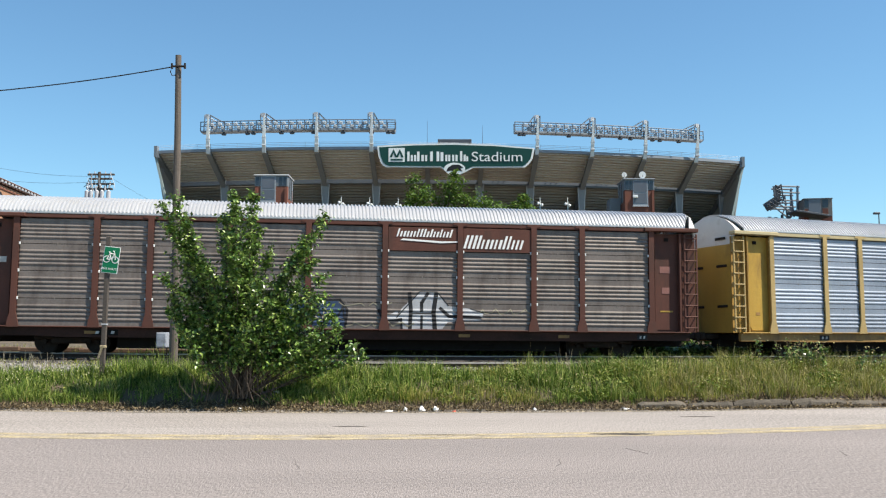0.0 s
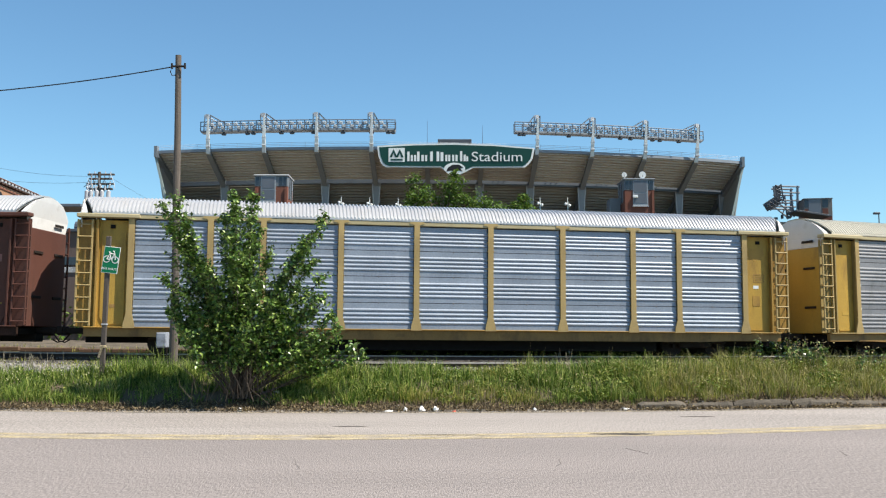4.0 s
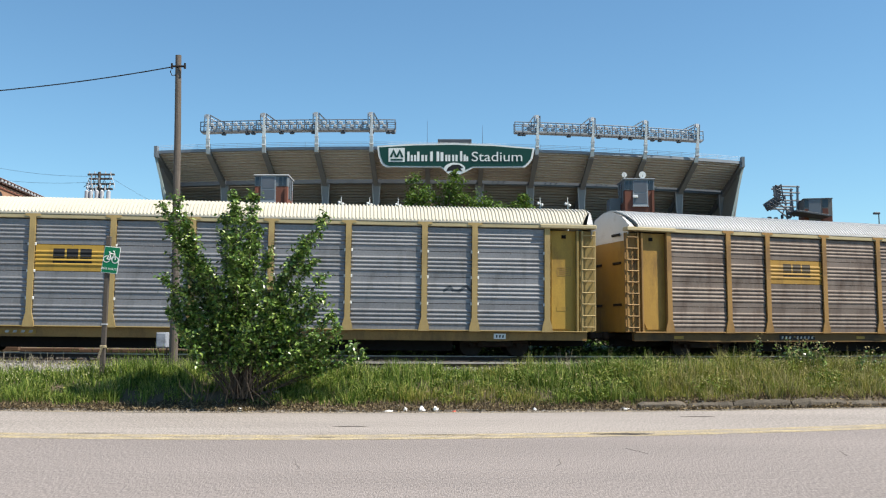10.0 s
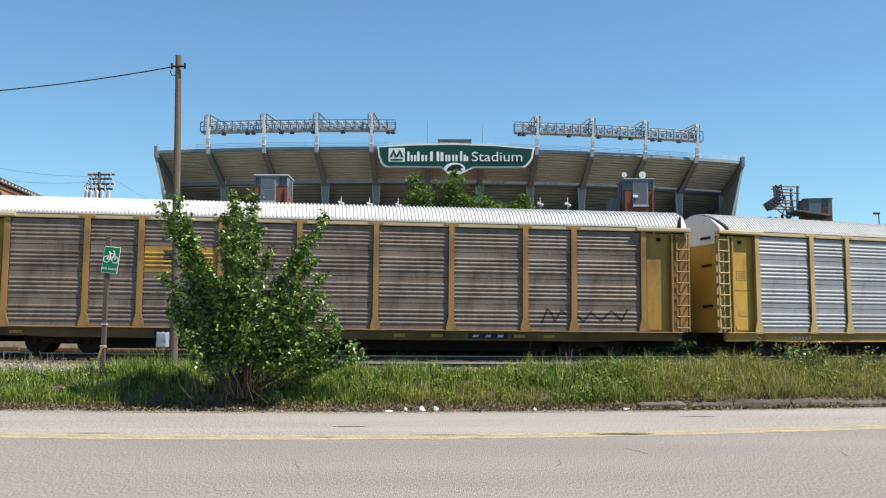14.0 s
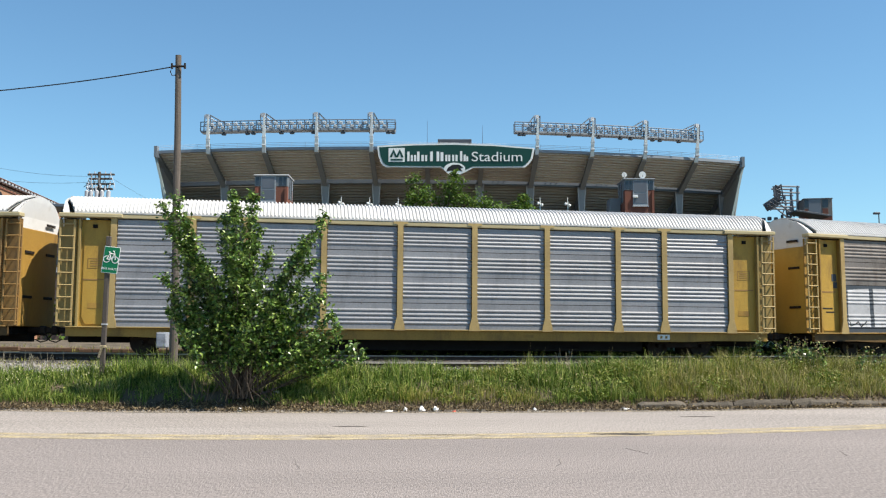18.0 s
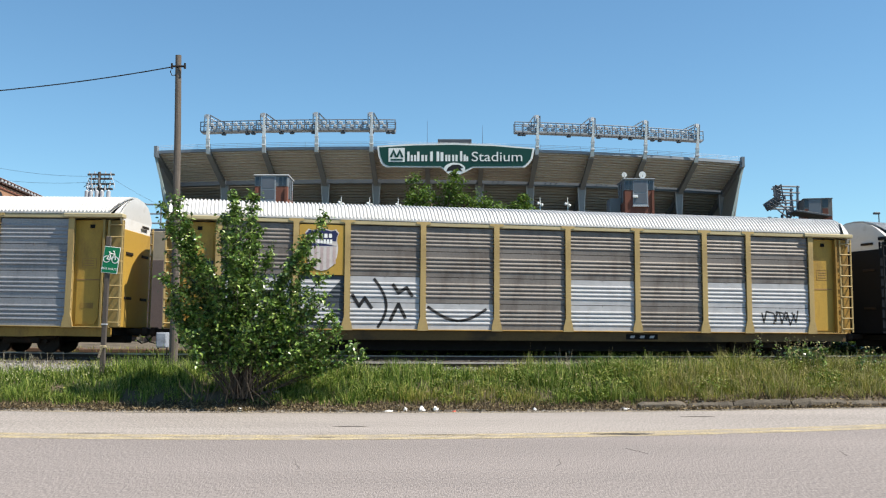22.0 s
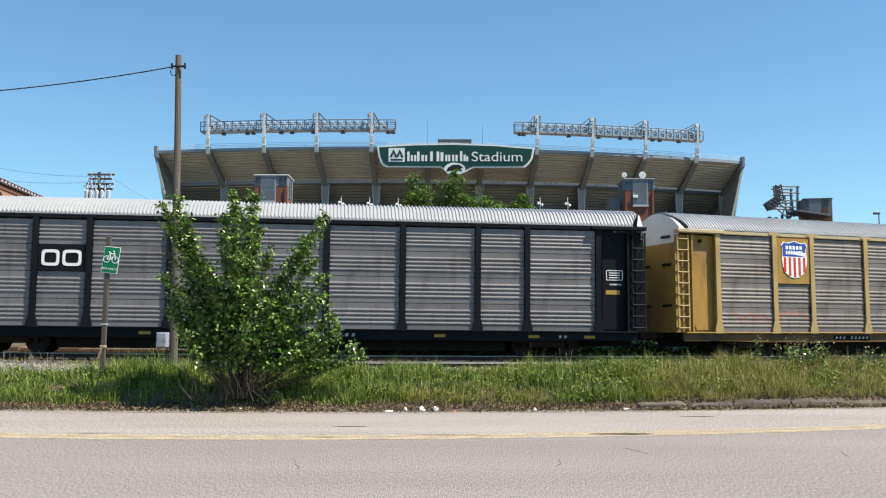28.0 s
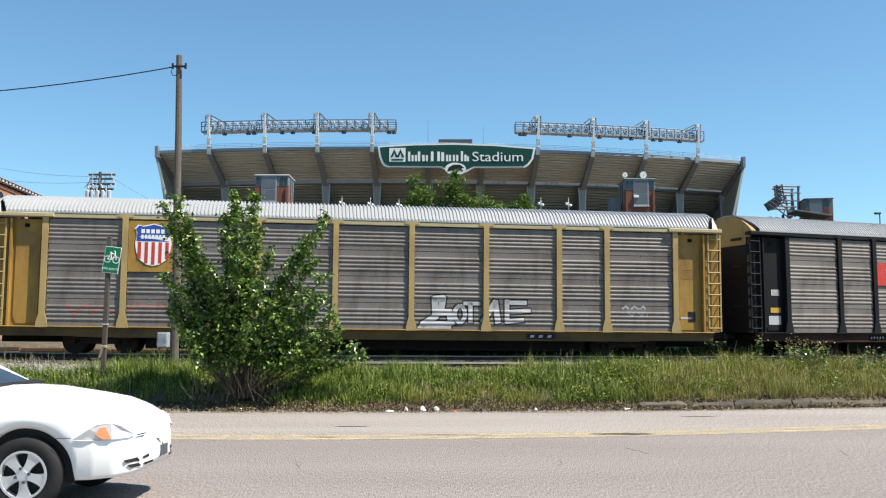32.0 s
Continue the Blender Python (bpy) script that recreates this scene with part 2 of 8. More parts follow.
LITTER_RED = material("red_litter_plastic", (0.6, 0.12, 0.08), 0.5, vary=0.1)
CABLE = material("black_cable", (0.02, 0.02, 0.022), 0.6, vary=0.1, bump=0)
LEAF = leaf_material("bush_leaves", [(0.022, 0.055, 0.008), (0.06, 0.13, 0.017), (0.135, 0.235, 0.035), (0.34, 0.44, 0.12)], 0.3, 0.13, 0.65)
WEED_LEAF = leaf_material("weed_leaves", [(0.05, 0.095, 0.013), (0.095, 0.15, 0.02), (0.16, 0.205, 0.03), (0.27, 0.29, 0.065)], 0.55, 0.25, 0.25)
LEAF_TREE = leaf_material("tree_leaves", [(0.05, 0.10, 0.018), (0.09, 0.16, 0.026), (0.14, 0.21, 0.04)], 0.55, 0.25)
GRASS = leaf_material("grass_blades", [(0.016, 0.04, 0.006), (0.065, 0.125, 0.015), (0.17, 0.245, 0.036), (0.42, 0.45, 0.14)], 0.55, 0.18)
STRAW = leaf_material("dry_grass_blades", [(0.05, 0.038, 0.026), (0.105, 0.08, 0.05), (0.19, 0.145, 0.085), (0.34, 0.27, 0.15)], 0.8, 0.15)
SEED = leaf_material("pale_seed_heads", [(0.26, 0.215, 0.09), (0.36, 0.31, 0.14), (0.42, 0.37, 0.2)], 0.8, 0.2)


# ---- building helpers ----
class Geo:
    """Collects vertices and faces of one mesh."""

    def __init__(self):
        self.v, self.f = [], []

    def add(self, verts, faces):
        o = len(self.v)
        self.v.extend(tuple(p) for p in verts)
        self.f.extend(tuple(i + o for i in q) for q in faces)
        return self

    def box(self, c, size, edge=0.0, m=None):
        hx, hy, hz = (s / 2 for s in size)
        e = min(edge, 0.45 * min(size))
        if e <= 0:
            vs = [Vector((x, y, z)) for x in (-hx, hx) for y in (-hy, hy) for z in (-hz, hz)]
            fs = [(0, 1, 3, 2), (4, 6, 7, 5), (0, 4, 5, 1), (2, 3, 7, 6), (0, 2, 6, 4), (1, 5, 7, 3)]
        else:
            vs, fs, idx = [], [], {}
            for sx in (-1, 1):
                for sy in (-1, 1):
                    for sz in (-1, 1):
                        for k in range(3):
                            p = [sx * (hx - e), sy * (hy - e), sz * (hz - e)]
                            p[k] = (sx * hx, sy * hy, sz * hz)[k]
                            idx[sx, sy, sz, k] = len(vs)
                            vs.append(Vector(p))
            for k in range(3):
                a, b = (k + 1) % 3, (k + 2) % 3
                for s in (-1, 1):
                    q = []
                    for sa, sb in ((-1, -1), (1, -1), (1, 1), (-1, 1)):
                        t = [0, 0, 0]
                        t[k], t[a], t[b] = s, sa, sb
                        q.append(idx[(*t, k)])
                    fs.append(tuple(q if s > 0 else q[::-1]))
                for sa in (-1, 1):
                    for sb in (-1, 1):
                        lo, hi = [0, 0, 0], [0, 0, 0]
                        lo[k], hi[k] = -1, 1
                        lo[a] = hi[a] = sa
                        lo[b] = hi[b] = sb
                        q = (idx[(*lo, a)], idx[(*hi, a)], idx[(*hi, b)], idx[(*lo, b)])
                        fs.append(q if sa * sb > 0 else q[::-1])
            for sx in (-1, 1):
                for sy in (-1, 1):
                    for sz in (-1, 1):
                        q = tuple(idx[sx, sy, sz, k] for k in range(3))
                        fs.append(q if sx * sy * sz > 0 else q[::-1])
        c = Vector(c)
        self.add([(m @ p if m else p) + c for p in vs], fs)
        return self

    def tube(self, pts, r, n=8, r1=None, cap=True):
        """A round bar through the points, radius r to r1."""
        pts = [Vector(p) for p in pts]
        r1 = r if r1 is None else r1
        rings = []
        for i, p in enumerate(pts):
            d = (pts[min(i + 1, len(pts) - 1)] - pts[max(i - 1, 0)]).normalized()
            a = d.orthogonal().normalized()
            if abs(d.z) < 0.99:
                a = d.cross(Vector((0, 0, 1))).normalized()
            b = d.cross(a)
            rad = r + (r1 - r) * i / max(1, len(pts) - 1)
            rings.append([p + a * rad * math.cos(t) + b * rad * math.sin(t) for t in (2 * math.pi * k / n for k in range(n))])
        self.loft(rings, cap)
        return self

    def loft(self, rings, cap=True, closed=True):
        n = len(rings[0])
        vs = [p for ring in rings for p in ring]
        fs = []
        for i in range(len(rings) - 1):
            for k in range(n if closed else n - 1):
                k2 = (k + 1) % n
                fs.append((i * n + k, i * n + k2, (i + 1) * n + k2, (i + 1) * n + k))
        if cap and closed:
            fs.append(tuple(range(n))[::-1])
            fs.append(tuple((len(rings) - 1) * n + k for k in range(n)))
        self.add(vs, fs)
        return self

    def prism(self, outline, place, thick):
        """A plate: outline as (a, b) pairs, place(a, b, c) gives the point at depth c, from 0 to thick."""
        n = len(outline)
        vs = [place(a, b, 0) for a, b in outline] + [place(a, b, thick) for a, b in outline]
        fs = [tuple(range(n)), tuple(range(2 * n - 1, n - 1, -1))]
        fs += [(k, n + k, n + (k + 1) % n, (k + 1) % n) for k in range(n)]
        self.add(vs, fs)
        return self

    def mesh(self, name, mat, smooth=False):
        me = bpy.data.meshes.new(name)
        me.from_pydata(self.v, [], self.f)
        if mat:
            me.materials.append(mat)
        if smooth:
            me.shade_smooth()
        return me


def fixed(me):
    """Turns the faces outwards."""
    bm = bmesh.new()
    bm.from_mesh(me)
    bmesh.ops.recalc_face_normals(bm, faces=bm.faces)
    bm.to_mesh(me)
    bm.free()
    return me


def part(name, geo, mat, parent=None, label="", smooth=False, at=None):
    """One mesh object, under a thing or a part."""
    me = geo if isinstance(geo, bpy.types.Mesh) else fixed(geo.mesh(name, mat, smooth))
    ob = new(name, me)
    ob.parent = parent
    if at is not None:
        ob.matrix_basis = at if isinstance(at, Matrix) else Matrix.Translation(at)
    if label:
        ob["label"] = label
    return ob


def root(name, label, category, at=None, group="", kind=""):
    ob = new(name)
    ob.empty_display_size = 0.2
    if at is not None:
        ob.matrix_basis = at if isinstance(at, Matrix) else Matrix.Translation(at)
    return tagged(ob, label, category, group, kind)


def side(a, b, c):
    """Plates on a car's near side: a along, b up, c outwards."""
    return (a, -c, b)


# ---- the railway line ----
TRACK = dict(d=35.355, turn=0.1619, bend=0.00451, slope=-0.00736, sag=0.00018, reach=45.0)
RAIL_Z = 0.811


def along(s):
    """Place and heading of the train's near side at s metres along the line."""
    k = TRACK
    e = max(-k["reach"], min(k["reach"], s))
    n, dn = k["bend"] * e * e, 2 * k["bend"] * e
    n += dn * (s - e)
    z = k["slope"] * e + k["sag"] * e * e + (k["slope"] + 2 * k["sag"] * e) * (s - e)
    z = max(-0.6, min(0.6, z))
    c, q = math.cos(k["turn"]), math.sin(k["turn"])
    return Vector((s * c - n * q, k["d"] + s * q + n * c, RAIL_Z + z)), k["turn"] + math.atan(dn)


def centre(s, off=1.5):
    """A point off metres behind the near side."""
    p, h = along(s)
    return p + Vector((-math.sin(h), math.cos(h), 0)) * off


HALF = 13.5
PITCH = 27.937
SLACK = [-0.595, -0.29, 0.0, 0.049, 0.04, 0.235, 0.409, 0.499, 0.499]


def car_s(k, t):
    """Where the middle of car k stands at t seconds."""
    u = (t - 16) / 16
    drift = -0.1567 - 0.0879 * u - 1.3437 * u ** 2 - 2.1163 * u ** 3 + 0.3777 * u ** 4 + 1.1268 * u ** 5
    return -43.789 + (k - 2) * PITCH + SLACK[k] - 6.0478 * (t - 16) + drift


def car_pose(s):
    a, b = centre(s - 9.75), centre(s + 9.75)
    d = b - a
    p = (a + b) / 2
    return Matrix.Translation(p) @ Euler((0, -math.atan2(d.z, d.xy.length), math.atan2(d.y, d.x))).to_matrix().to_4x4()


# ---- ground, road, kerb ----
def bent(x, lim=16.0):
    """Square of x, going on straight beyond lim."""
    e = max(-lim, min(lim, x))
    return e * e + 2 * e * (x - e)


def edge_y(x):
    """The far edge of the road."""
    return 19.25 + 0.0115 * bent(x + 2.0)


def line_y(x):
    """The yellow line."""
    return 14.42 + 0.0185 * bent(x + 2.5)


def bank_z(x, v):
    """Height of the ground v metres behind the road's edge."""
    if v <= 0.05:
        return -0.03
    p, h = along(x / 0.98)
    bed = p.z - 0.28
    lump = 0.05 * noise.noise((x * 0.7, v * 0.9, 0)) + 0.025 * noise.noise((x * 2.6, v * 2.6, 4))
    foot = 0.04 + 0.13 * max(0.0, min(1.0, x - 3.4))
    if v < 0.35:
        return (0.02 if v < 0.3 else foot - 0.02) + lump * 0.3
    crest = min(bed + 0.17, 0.58 + 0.02 * max(0.0, min(8.0, x)))
    if v < 2.2:
        u = (v - 0.35) / 1.85
        return foot + (crest - foot) * (u * u * (3 - 2 * u)) ** 0.8 + lump
    if v < 8:
        return crest + (bed - crest) * (v - 2.2) / 5.8 + lump * 0.5
    if v < 60:
        return bed + lump * 0.3 - 0.02
    return 0.6


def build_ground():
    g = Geo()
    xs = [-1800, -700, -300, -150, -90, -60] + [-40 + i * 0.4 for i in range(201)] + [60, 90, 150, 300, 700, 1800]
    vs = [-900, -200, -60, -25, -12, -4, 0.04, 0.2, 0.35] + [0.35 + 0.185 * i for i in range(1, 11)] + [2.8, 4, 6, 8, 12, 20, 35, 59, 62, 120, 300, 900, 2200]
    n = len(vs)
    verts = [(x, edge_y(x if abs(x) < 60 else 60 * (1 if x > 0 else -1)) + v, bank_z(max(-60, min(60, x)), v)) for x in xs for v in vs]
    faces = [(i * n + k, (i + 1) * n + k, (i + 1) * n + k + 1, i * n + k + 1) for i in range(len(xs) - 1) for k in range(n - 1)]
    g.add(verts, faces)
    ob = part("ground", g, DIRT, smooth=True)
    tagged(ob, "dry earth bank and flat ground beside the road", "ground", kind="structure")
    # road, in two strips of different wear
    xs = [-900, -300, -120, -60] + [-40 + i for i in range(81)] + [60, 120, 300, 900]

    def strip(name, lo, hi, mat, z, label):
        s = Geo()
        rows = [(x, x if abs(x) < 60 else 60 * (1 if x > 0 else -1)) for x in xs]
        vv = [(x, f(q), z) for x, q in rows for f in (lo, hi)]
        s.add(vv, [(2 * i, 2 * i + 2, 2 * i + 3, 2 * i + 1) for i in range(len(xs) - 1)])
        return tagged(part(name, s, mat), label, "road", kind="structure")

    strip("road", lambda x: 4.6, lambda x: line_y(x) - 0.40, ASPHALT, 0.0, "grey-pink worn asphalt road with fine cracks")
    strip("road_far_lane", lambda x: line_y(x) - 0.40, lambda x: edge_y(x) + 0.1, ASPHALT_PALE, 0.0, "pale worn asphalt lane beside the kerb")
    strip("road_line", lambda x: line_y(x) - 0.36, lambda x: line_y(x) - 0.05, LINE_YELLOW, 0.004, "faded yellow road line, half worn away")
    strip("road_line", lambda x: line_y(x) + 0.07, lambda x: line_y(x) + 0.36, LINE_YELLOW, 0.004, "faded yellow road line, half worn away")
    strip("road_line", lambda x: line_y(x) - 0.05, lambda x: line_y(x) + 0.07, LINE_PALE, 0.003, "worn trace of yellow paint between the lines")
    strip("sand_strip", lambda x: edge_y(x) - 0.2 - 0.1 * noise.noise((x * 0.7, 2, 2)), lambda x: edge_y(x) + 0.12, SAND, 0.006, "pale sand washed along the road's edge")
    strip("pavement_near", lambda x: -30.0, lambda x: 4.6, CONCRETE, 0.02, "plain concrete pavement under the camera")


build_ground()


# ---- track ----
def build_track(name, offset, drop, s0, s1, label, worn):
    tr = root(name, label, "track", kind="structure")
    for side_off in (-0.75, 0.75):
        g, top = Geo(), Geo()
        prof = [(-0.07, 0), (0.07, 0), (0.07, 0.02), (0.012, 0.04), (0.012, 0.12), (0.035, 0.13), (0.035, 0.165), (-0.035, 0.165), (-0.035, 0.13), (-0.012, 0.12), (-0.012, 0.04), (-0.07, 0.02)]
        rings, trings = [], []
        s = s0
        while s <= s1:
            p, h = along(s)
            nrm = Vector((-math.sin(h), math.cos(h), 0))
            base = p + nrm * (offset + side_off) + Vector((0, 0, -0.165 - drop))
            rings.append([base + nrm * a + Vector((0, 0, b)) for a, b in prof])
            trings.append([base + nrm * a + Vector((0, 0, b)) for a, b in ((-0.038, 0.143), (0.038, 0.143), (0.038, 0.169), (-0.038, 0.169))])
            s += 3
        g.loft(rings)
        rail = part("rail", g, RUSTRAIL, tr)
        top.loft(trings)
        part("rail_head", top, worn, rail, "worn bright rail head")
    tie = fixed(Geo().box((0, 0, -0.26 - drop), (0.22, 2.6, 0.18), 0.02).mesh("sleeper", TIE))
    i = 0
    s = max(-26.0, s0)
    while s < 30:
        p, h = along(s)
        q = p + Vector((-math.sin(h), math.cos(h), 0)) * offset
        part("sleeper", tie, None, tr, at=Matrix.Translation(q) @ Euler((0, 0, h + random.uniform(-0.02, 0.02))).to_matrix().to_4x4())
        s += 0.56 if i % 5 else 0.6
        i += 1
    return tr


build_track("track_1", 1.5, 0.0, -300, 300, "railway track under the train, worn rails on dark sleepers", DUSTY_STEEL)
build_track("track_2", -3.0, 0.15, -8, 300, "second railway track beside the train, sunk in ballast", DUSTY_STEEL)


# ---- auto carrier cars ----
BAYS = [2.73, 1.873, 2.81, 2.81, 2.81, 2.81, 2.81, 1.873, 2.73]
X0 = -sum(BAYS) / 2
EDGES = [X0]
for w_ in BAYS:
    EDGES.append(EDGES[-1] + w_)
PANEL_LO, PANEL_HI = 0.95, 4.77
ROWS = [(0.96, 1.925), (1.947, 2.895), (2.917, 3.855), (3.877, 4.76)]
SEAMS = (1.936, 2.906, 3.866)


def corrugated(width, lo, hi, name, mat):
    """A pressed side sheet: flat rim, four round ridges, flat foot."""
    h = hi - lo
    prof = [(0.0, 0.0)]
    ridge = h * 0.12
    z = h * 0.19
    for r in range(4):
        for a, d in ((0.0, 0.0), (0.2, 0.019), (0.45, 0.024), (0.62, 0.021), (1.0, 0.0)):
            prof.append((z + a * ridge, d))
        z += ridge + h * 0.04
    prof.append((h, 0.0))
    g = Geo()
    x = width / 2 - 0.02
    vs = [(sx * x, -d, lo + zz) for sx in (-1, 1) for zz, d in prof]
    n = len(prof)
    fs = [(k, n + k, n + k + 1, k + 1) for k in range(n - 1)]
    # folded side rims
    vs += [(sx * x, 0.05, lo + zz) for sx in (-1, 1) for zz, d in (prof[0], prof[-1])]
    o = 2 * n
    fs += [tuple([o] + list(range(n)) + [o + 1]), tuple([o + 3] + list(range(2 * n - 1, n - 1, -1)) + [o + 2])]
    fs += [(0, o, o + 2, n), (n - 1, 2 * n - 1, o + 3, o + 1)]
    g.add(vs, fs)
    return fixed(g.mesh(name, mat))


SHEETS = {}


def sheet_mesh(w, row, mat):
    key = (round(w, 2), row, mat.name)
    if key not in SHEETS:
        SHEETS[key] = corrugated(w - 0.20, *ROWS[row], "side_sheet", mat)
    return SHEETS[key]


ROOF_PROF = [(-1.56, 4.96), (-1.56, 5.01), (-1.40, 5.17), (-1.20, 5.34), (-0.98, 5.49), (-0.45, 5.655), (0.0, 5.69)]
ROOF_PROF = ROOF_PROF + [(-a, b) for a, b in ROOF_PROF[-2::-1]]


def roof_mesh(mat):
    g = Geo()
    rings = []
    x = -HALF + 0.05
    step = (2 * HALF - 0.1) / 200

    def clip(q, a):
        e = HALF - 0.16 - 0.36 * max(0.0, (abs(a) - 0.9) / 0.66)
        return max(-e, min(e, q))

    for k in range(200):
        for f, up in ((0.0, 0.0), (0.22, 0.055), (0.5, 0.055), (0.72, 0.0)):
            rings.append([(clip(x + (k + f) * step, a), a * (1 + up * 0.02), b + up * (1.0 if 0 < j < 12 else 0)) for j, (a, b) in enumerate(ROOF_PROF)])
    rings.append([(clip(HALF, a), a, b) for a, b in ROOF_PROF])
    g.loft(rings, cap=False, closed=False)
    # inner face
    g.loft([[(clip(sx * HALF, a), a * 0.97, b - 0.05) for a, b in ROOF_PROF] for sx in (-1, 1)], cap=False, closed=False)
    return g.mesh("roof", mat)


def post_geo(w=0.205):
    g = Geo()
    out = [(-w, 0.92), (w, 0.92), (w * 0.9, 1.10), (w / 2, 1.42), (w / 2, 4.83), (w * 0.75, 4.86), (w * 1.3, 4.875), (w * 1.3, 4.955), (-w * 1.3, 4.955), (-w * 1.3, 4.875), (-w * 0.75, 4.86), (-w / 2, 4.83), (-w / 2, 1.42), (-w * 0.9, 1.10)]
    g.prism(out, lambda a, b, c: (a, -1.50 - c, b), 0.07)
    for k in range(10):
        for sx in (-1, 1):
            g.box((sx * (w / 2 + 0.02), -1.53, 1.6 + k * 0.33), (0.035, 0.03, 0.03))
    return g


def ladder_geo():
    g = Geo()
    for x in (-0.24, 0.24):
        g.box((x, 0, 2.86), (0.07, 0.05, 3.76), 0.01)
    for k in range(9):
        z = 1.12 + k * 0.43
        g.tube([(-0.24, -0.02, z), (0.24, -0.02, z)], 0.028, 6)
        for x in (-0.24, 0.24):
            g.box((x, 0.08, z + 0.02), (0.03, 0.16, 0.03))
    for z in (1.05, 2.9, 4.65):
        for x in (-0.24, 0.24):
            g.box((x, 0.06, z), (0.04, 0.12, 0.03))
    return g


def end_door_geo(lower):
    """One end wall: lower = coloured part, else the white arch under the roof."""
    g = Geo()
    if lower:
        g.box((0, 0, 2.70), (0.08, 2.62, 3.50), 0.02)
    else:
        prof = [(a * 0.985, b - 0.015) for a, b in ROOF_PROF]
        g.loft([[(-0.03 + 0.27 * max(0.0, (abs(a) - 0.9) / 0.66), a, b) for a, b in prof], [(-0.06 + 0.10 * max(0.0, abs(a) - 0.9), a, b) for a, b in prof]], cap=False, closed=False)
        arch = [(-1.31, 4.455), (-1.50, 4.86)] + prof[1:-1] + [(1.50, 4.86), (1.31, 4.455)]
        g.prism(arch, lambda a, b, c: (-0.06 + 0.10 * max(0.0, abs(a) - 0.9) + c, a, b), 0.04)
    return g


def truck(parent, x):
    t = part("truck", Geo().box((0, -0.99, 0.47), (1.35, 0.14, 0.26), 0.05).box((0, 0.99, 0.47), (1.35, 0.14, 0.26), 0.05)
             .box((0.95, -0.99, 0.56), (0.62, 0.14, 0.14), 0.04).box((-0.95, -0.99, 0.56), (0.62, 0.14, 0.14), 0.04)
             .box((0.95, 0.99, 0.56), (0.62, 0.14, 0.14), 0.04).box((-0.95, 0.99, 0.56), (0.62, 0.14, 0.14), 0.04)
             .box((0, 0, 0.52), (0.4, 2.1, 0.3), 0.04), IRON, parent, "dark rusty freight truck", at=(x, 0, 0))
    for sx in (-0.89, 0.89):
        g = Geo()
        for y in (-0.75, 0.75):
            o = 1 if y > 0 else -1
            for r0, r1, y0, y1 in ((0.42, 0.42, y - 0.05, y + 0.05), (0.44, 0.44, y - o * 0.07, y - o * 0.05), (0.30, 0.12, y + o * 0.05, y + o * 0.06)):
                g.tube([(0, y0, 0), (0, y1, 0)], r0, 20, r1)
            for k in range(3):
                a = 2.1 * k
                g.box((0.25 * math.cos(a), y + o * 0.055, 0.25 * math.sin(a)), (0.07, 0.03, 0.07))
        g.tube([(0, -1.06, 0), (0, 1.06, 0)], 0.075, 8)
        w = part("wheelset", g, IRON, t, "worn steel wheelset", at=(sx, 0, 0.42))
        WHEELS.append((w, parent))
    return t


DIM_WHITE = material("dirty_white_lettering_paint", (0.46, 0.46, 0.44), 0.7, vary=0.4, scale=6, stain=(0.1, 0.09, 0.08), stain_amount=0.5)
WHEELS = []
CARS = []


def curve_pts(f, a, b, n=14):
    return [f(a + (b - a) * i / n) for i in range(n + 1)]


MESH = {}


def cached(key, make):
    if key not in MESH:
        MESH[key] = make()
    return MESH[key]


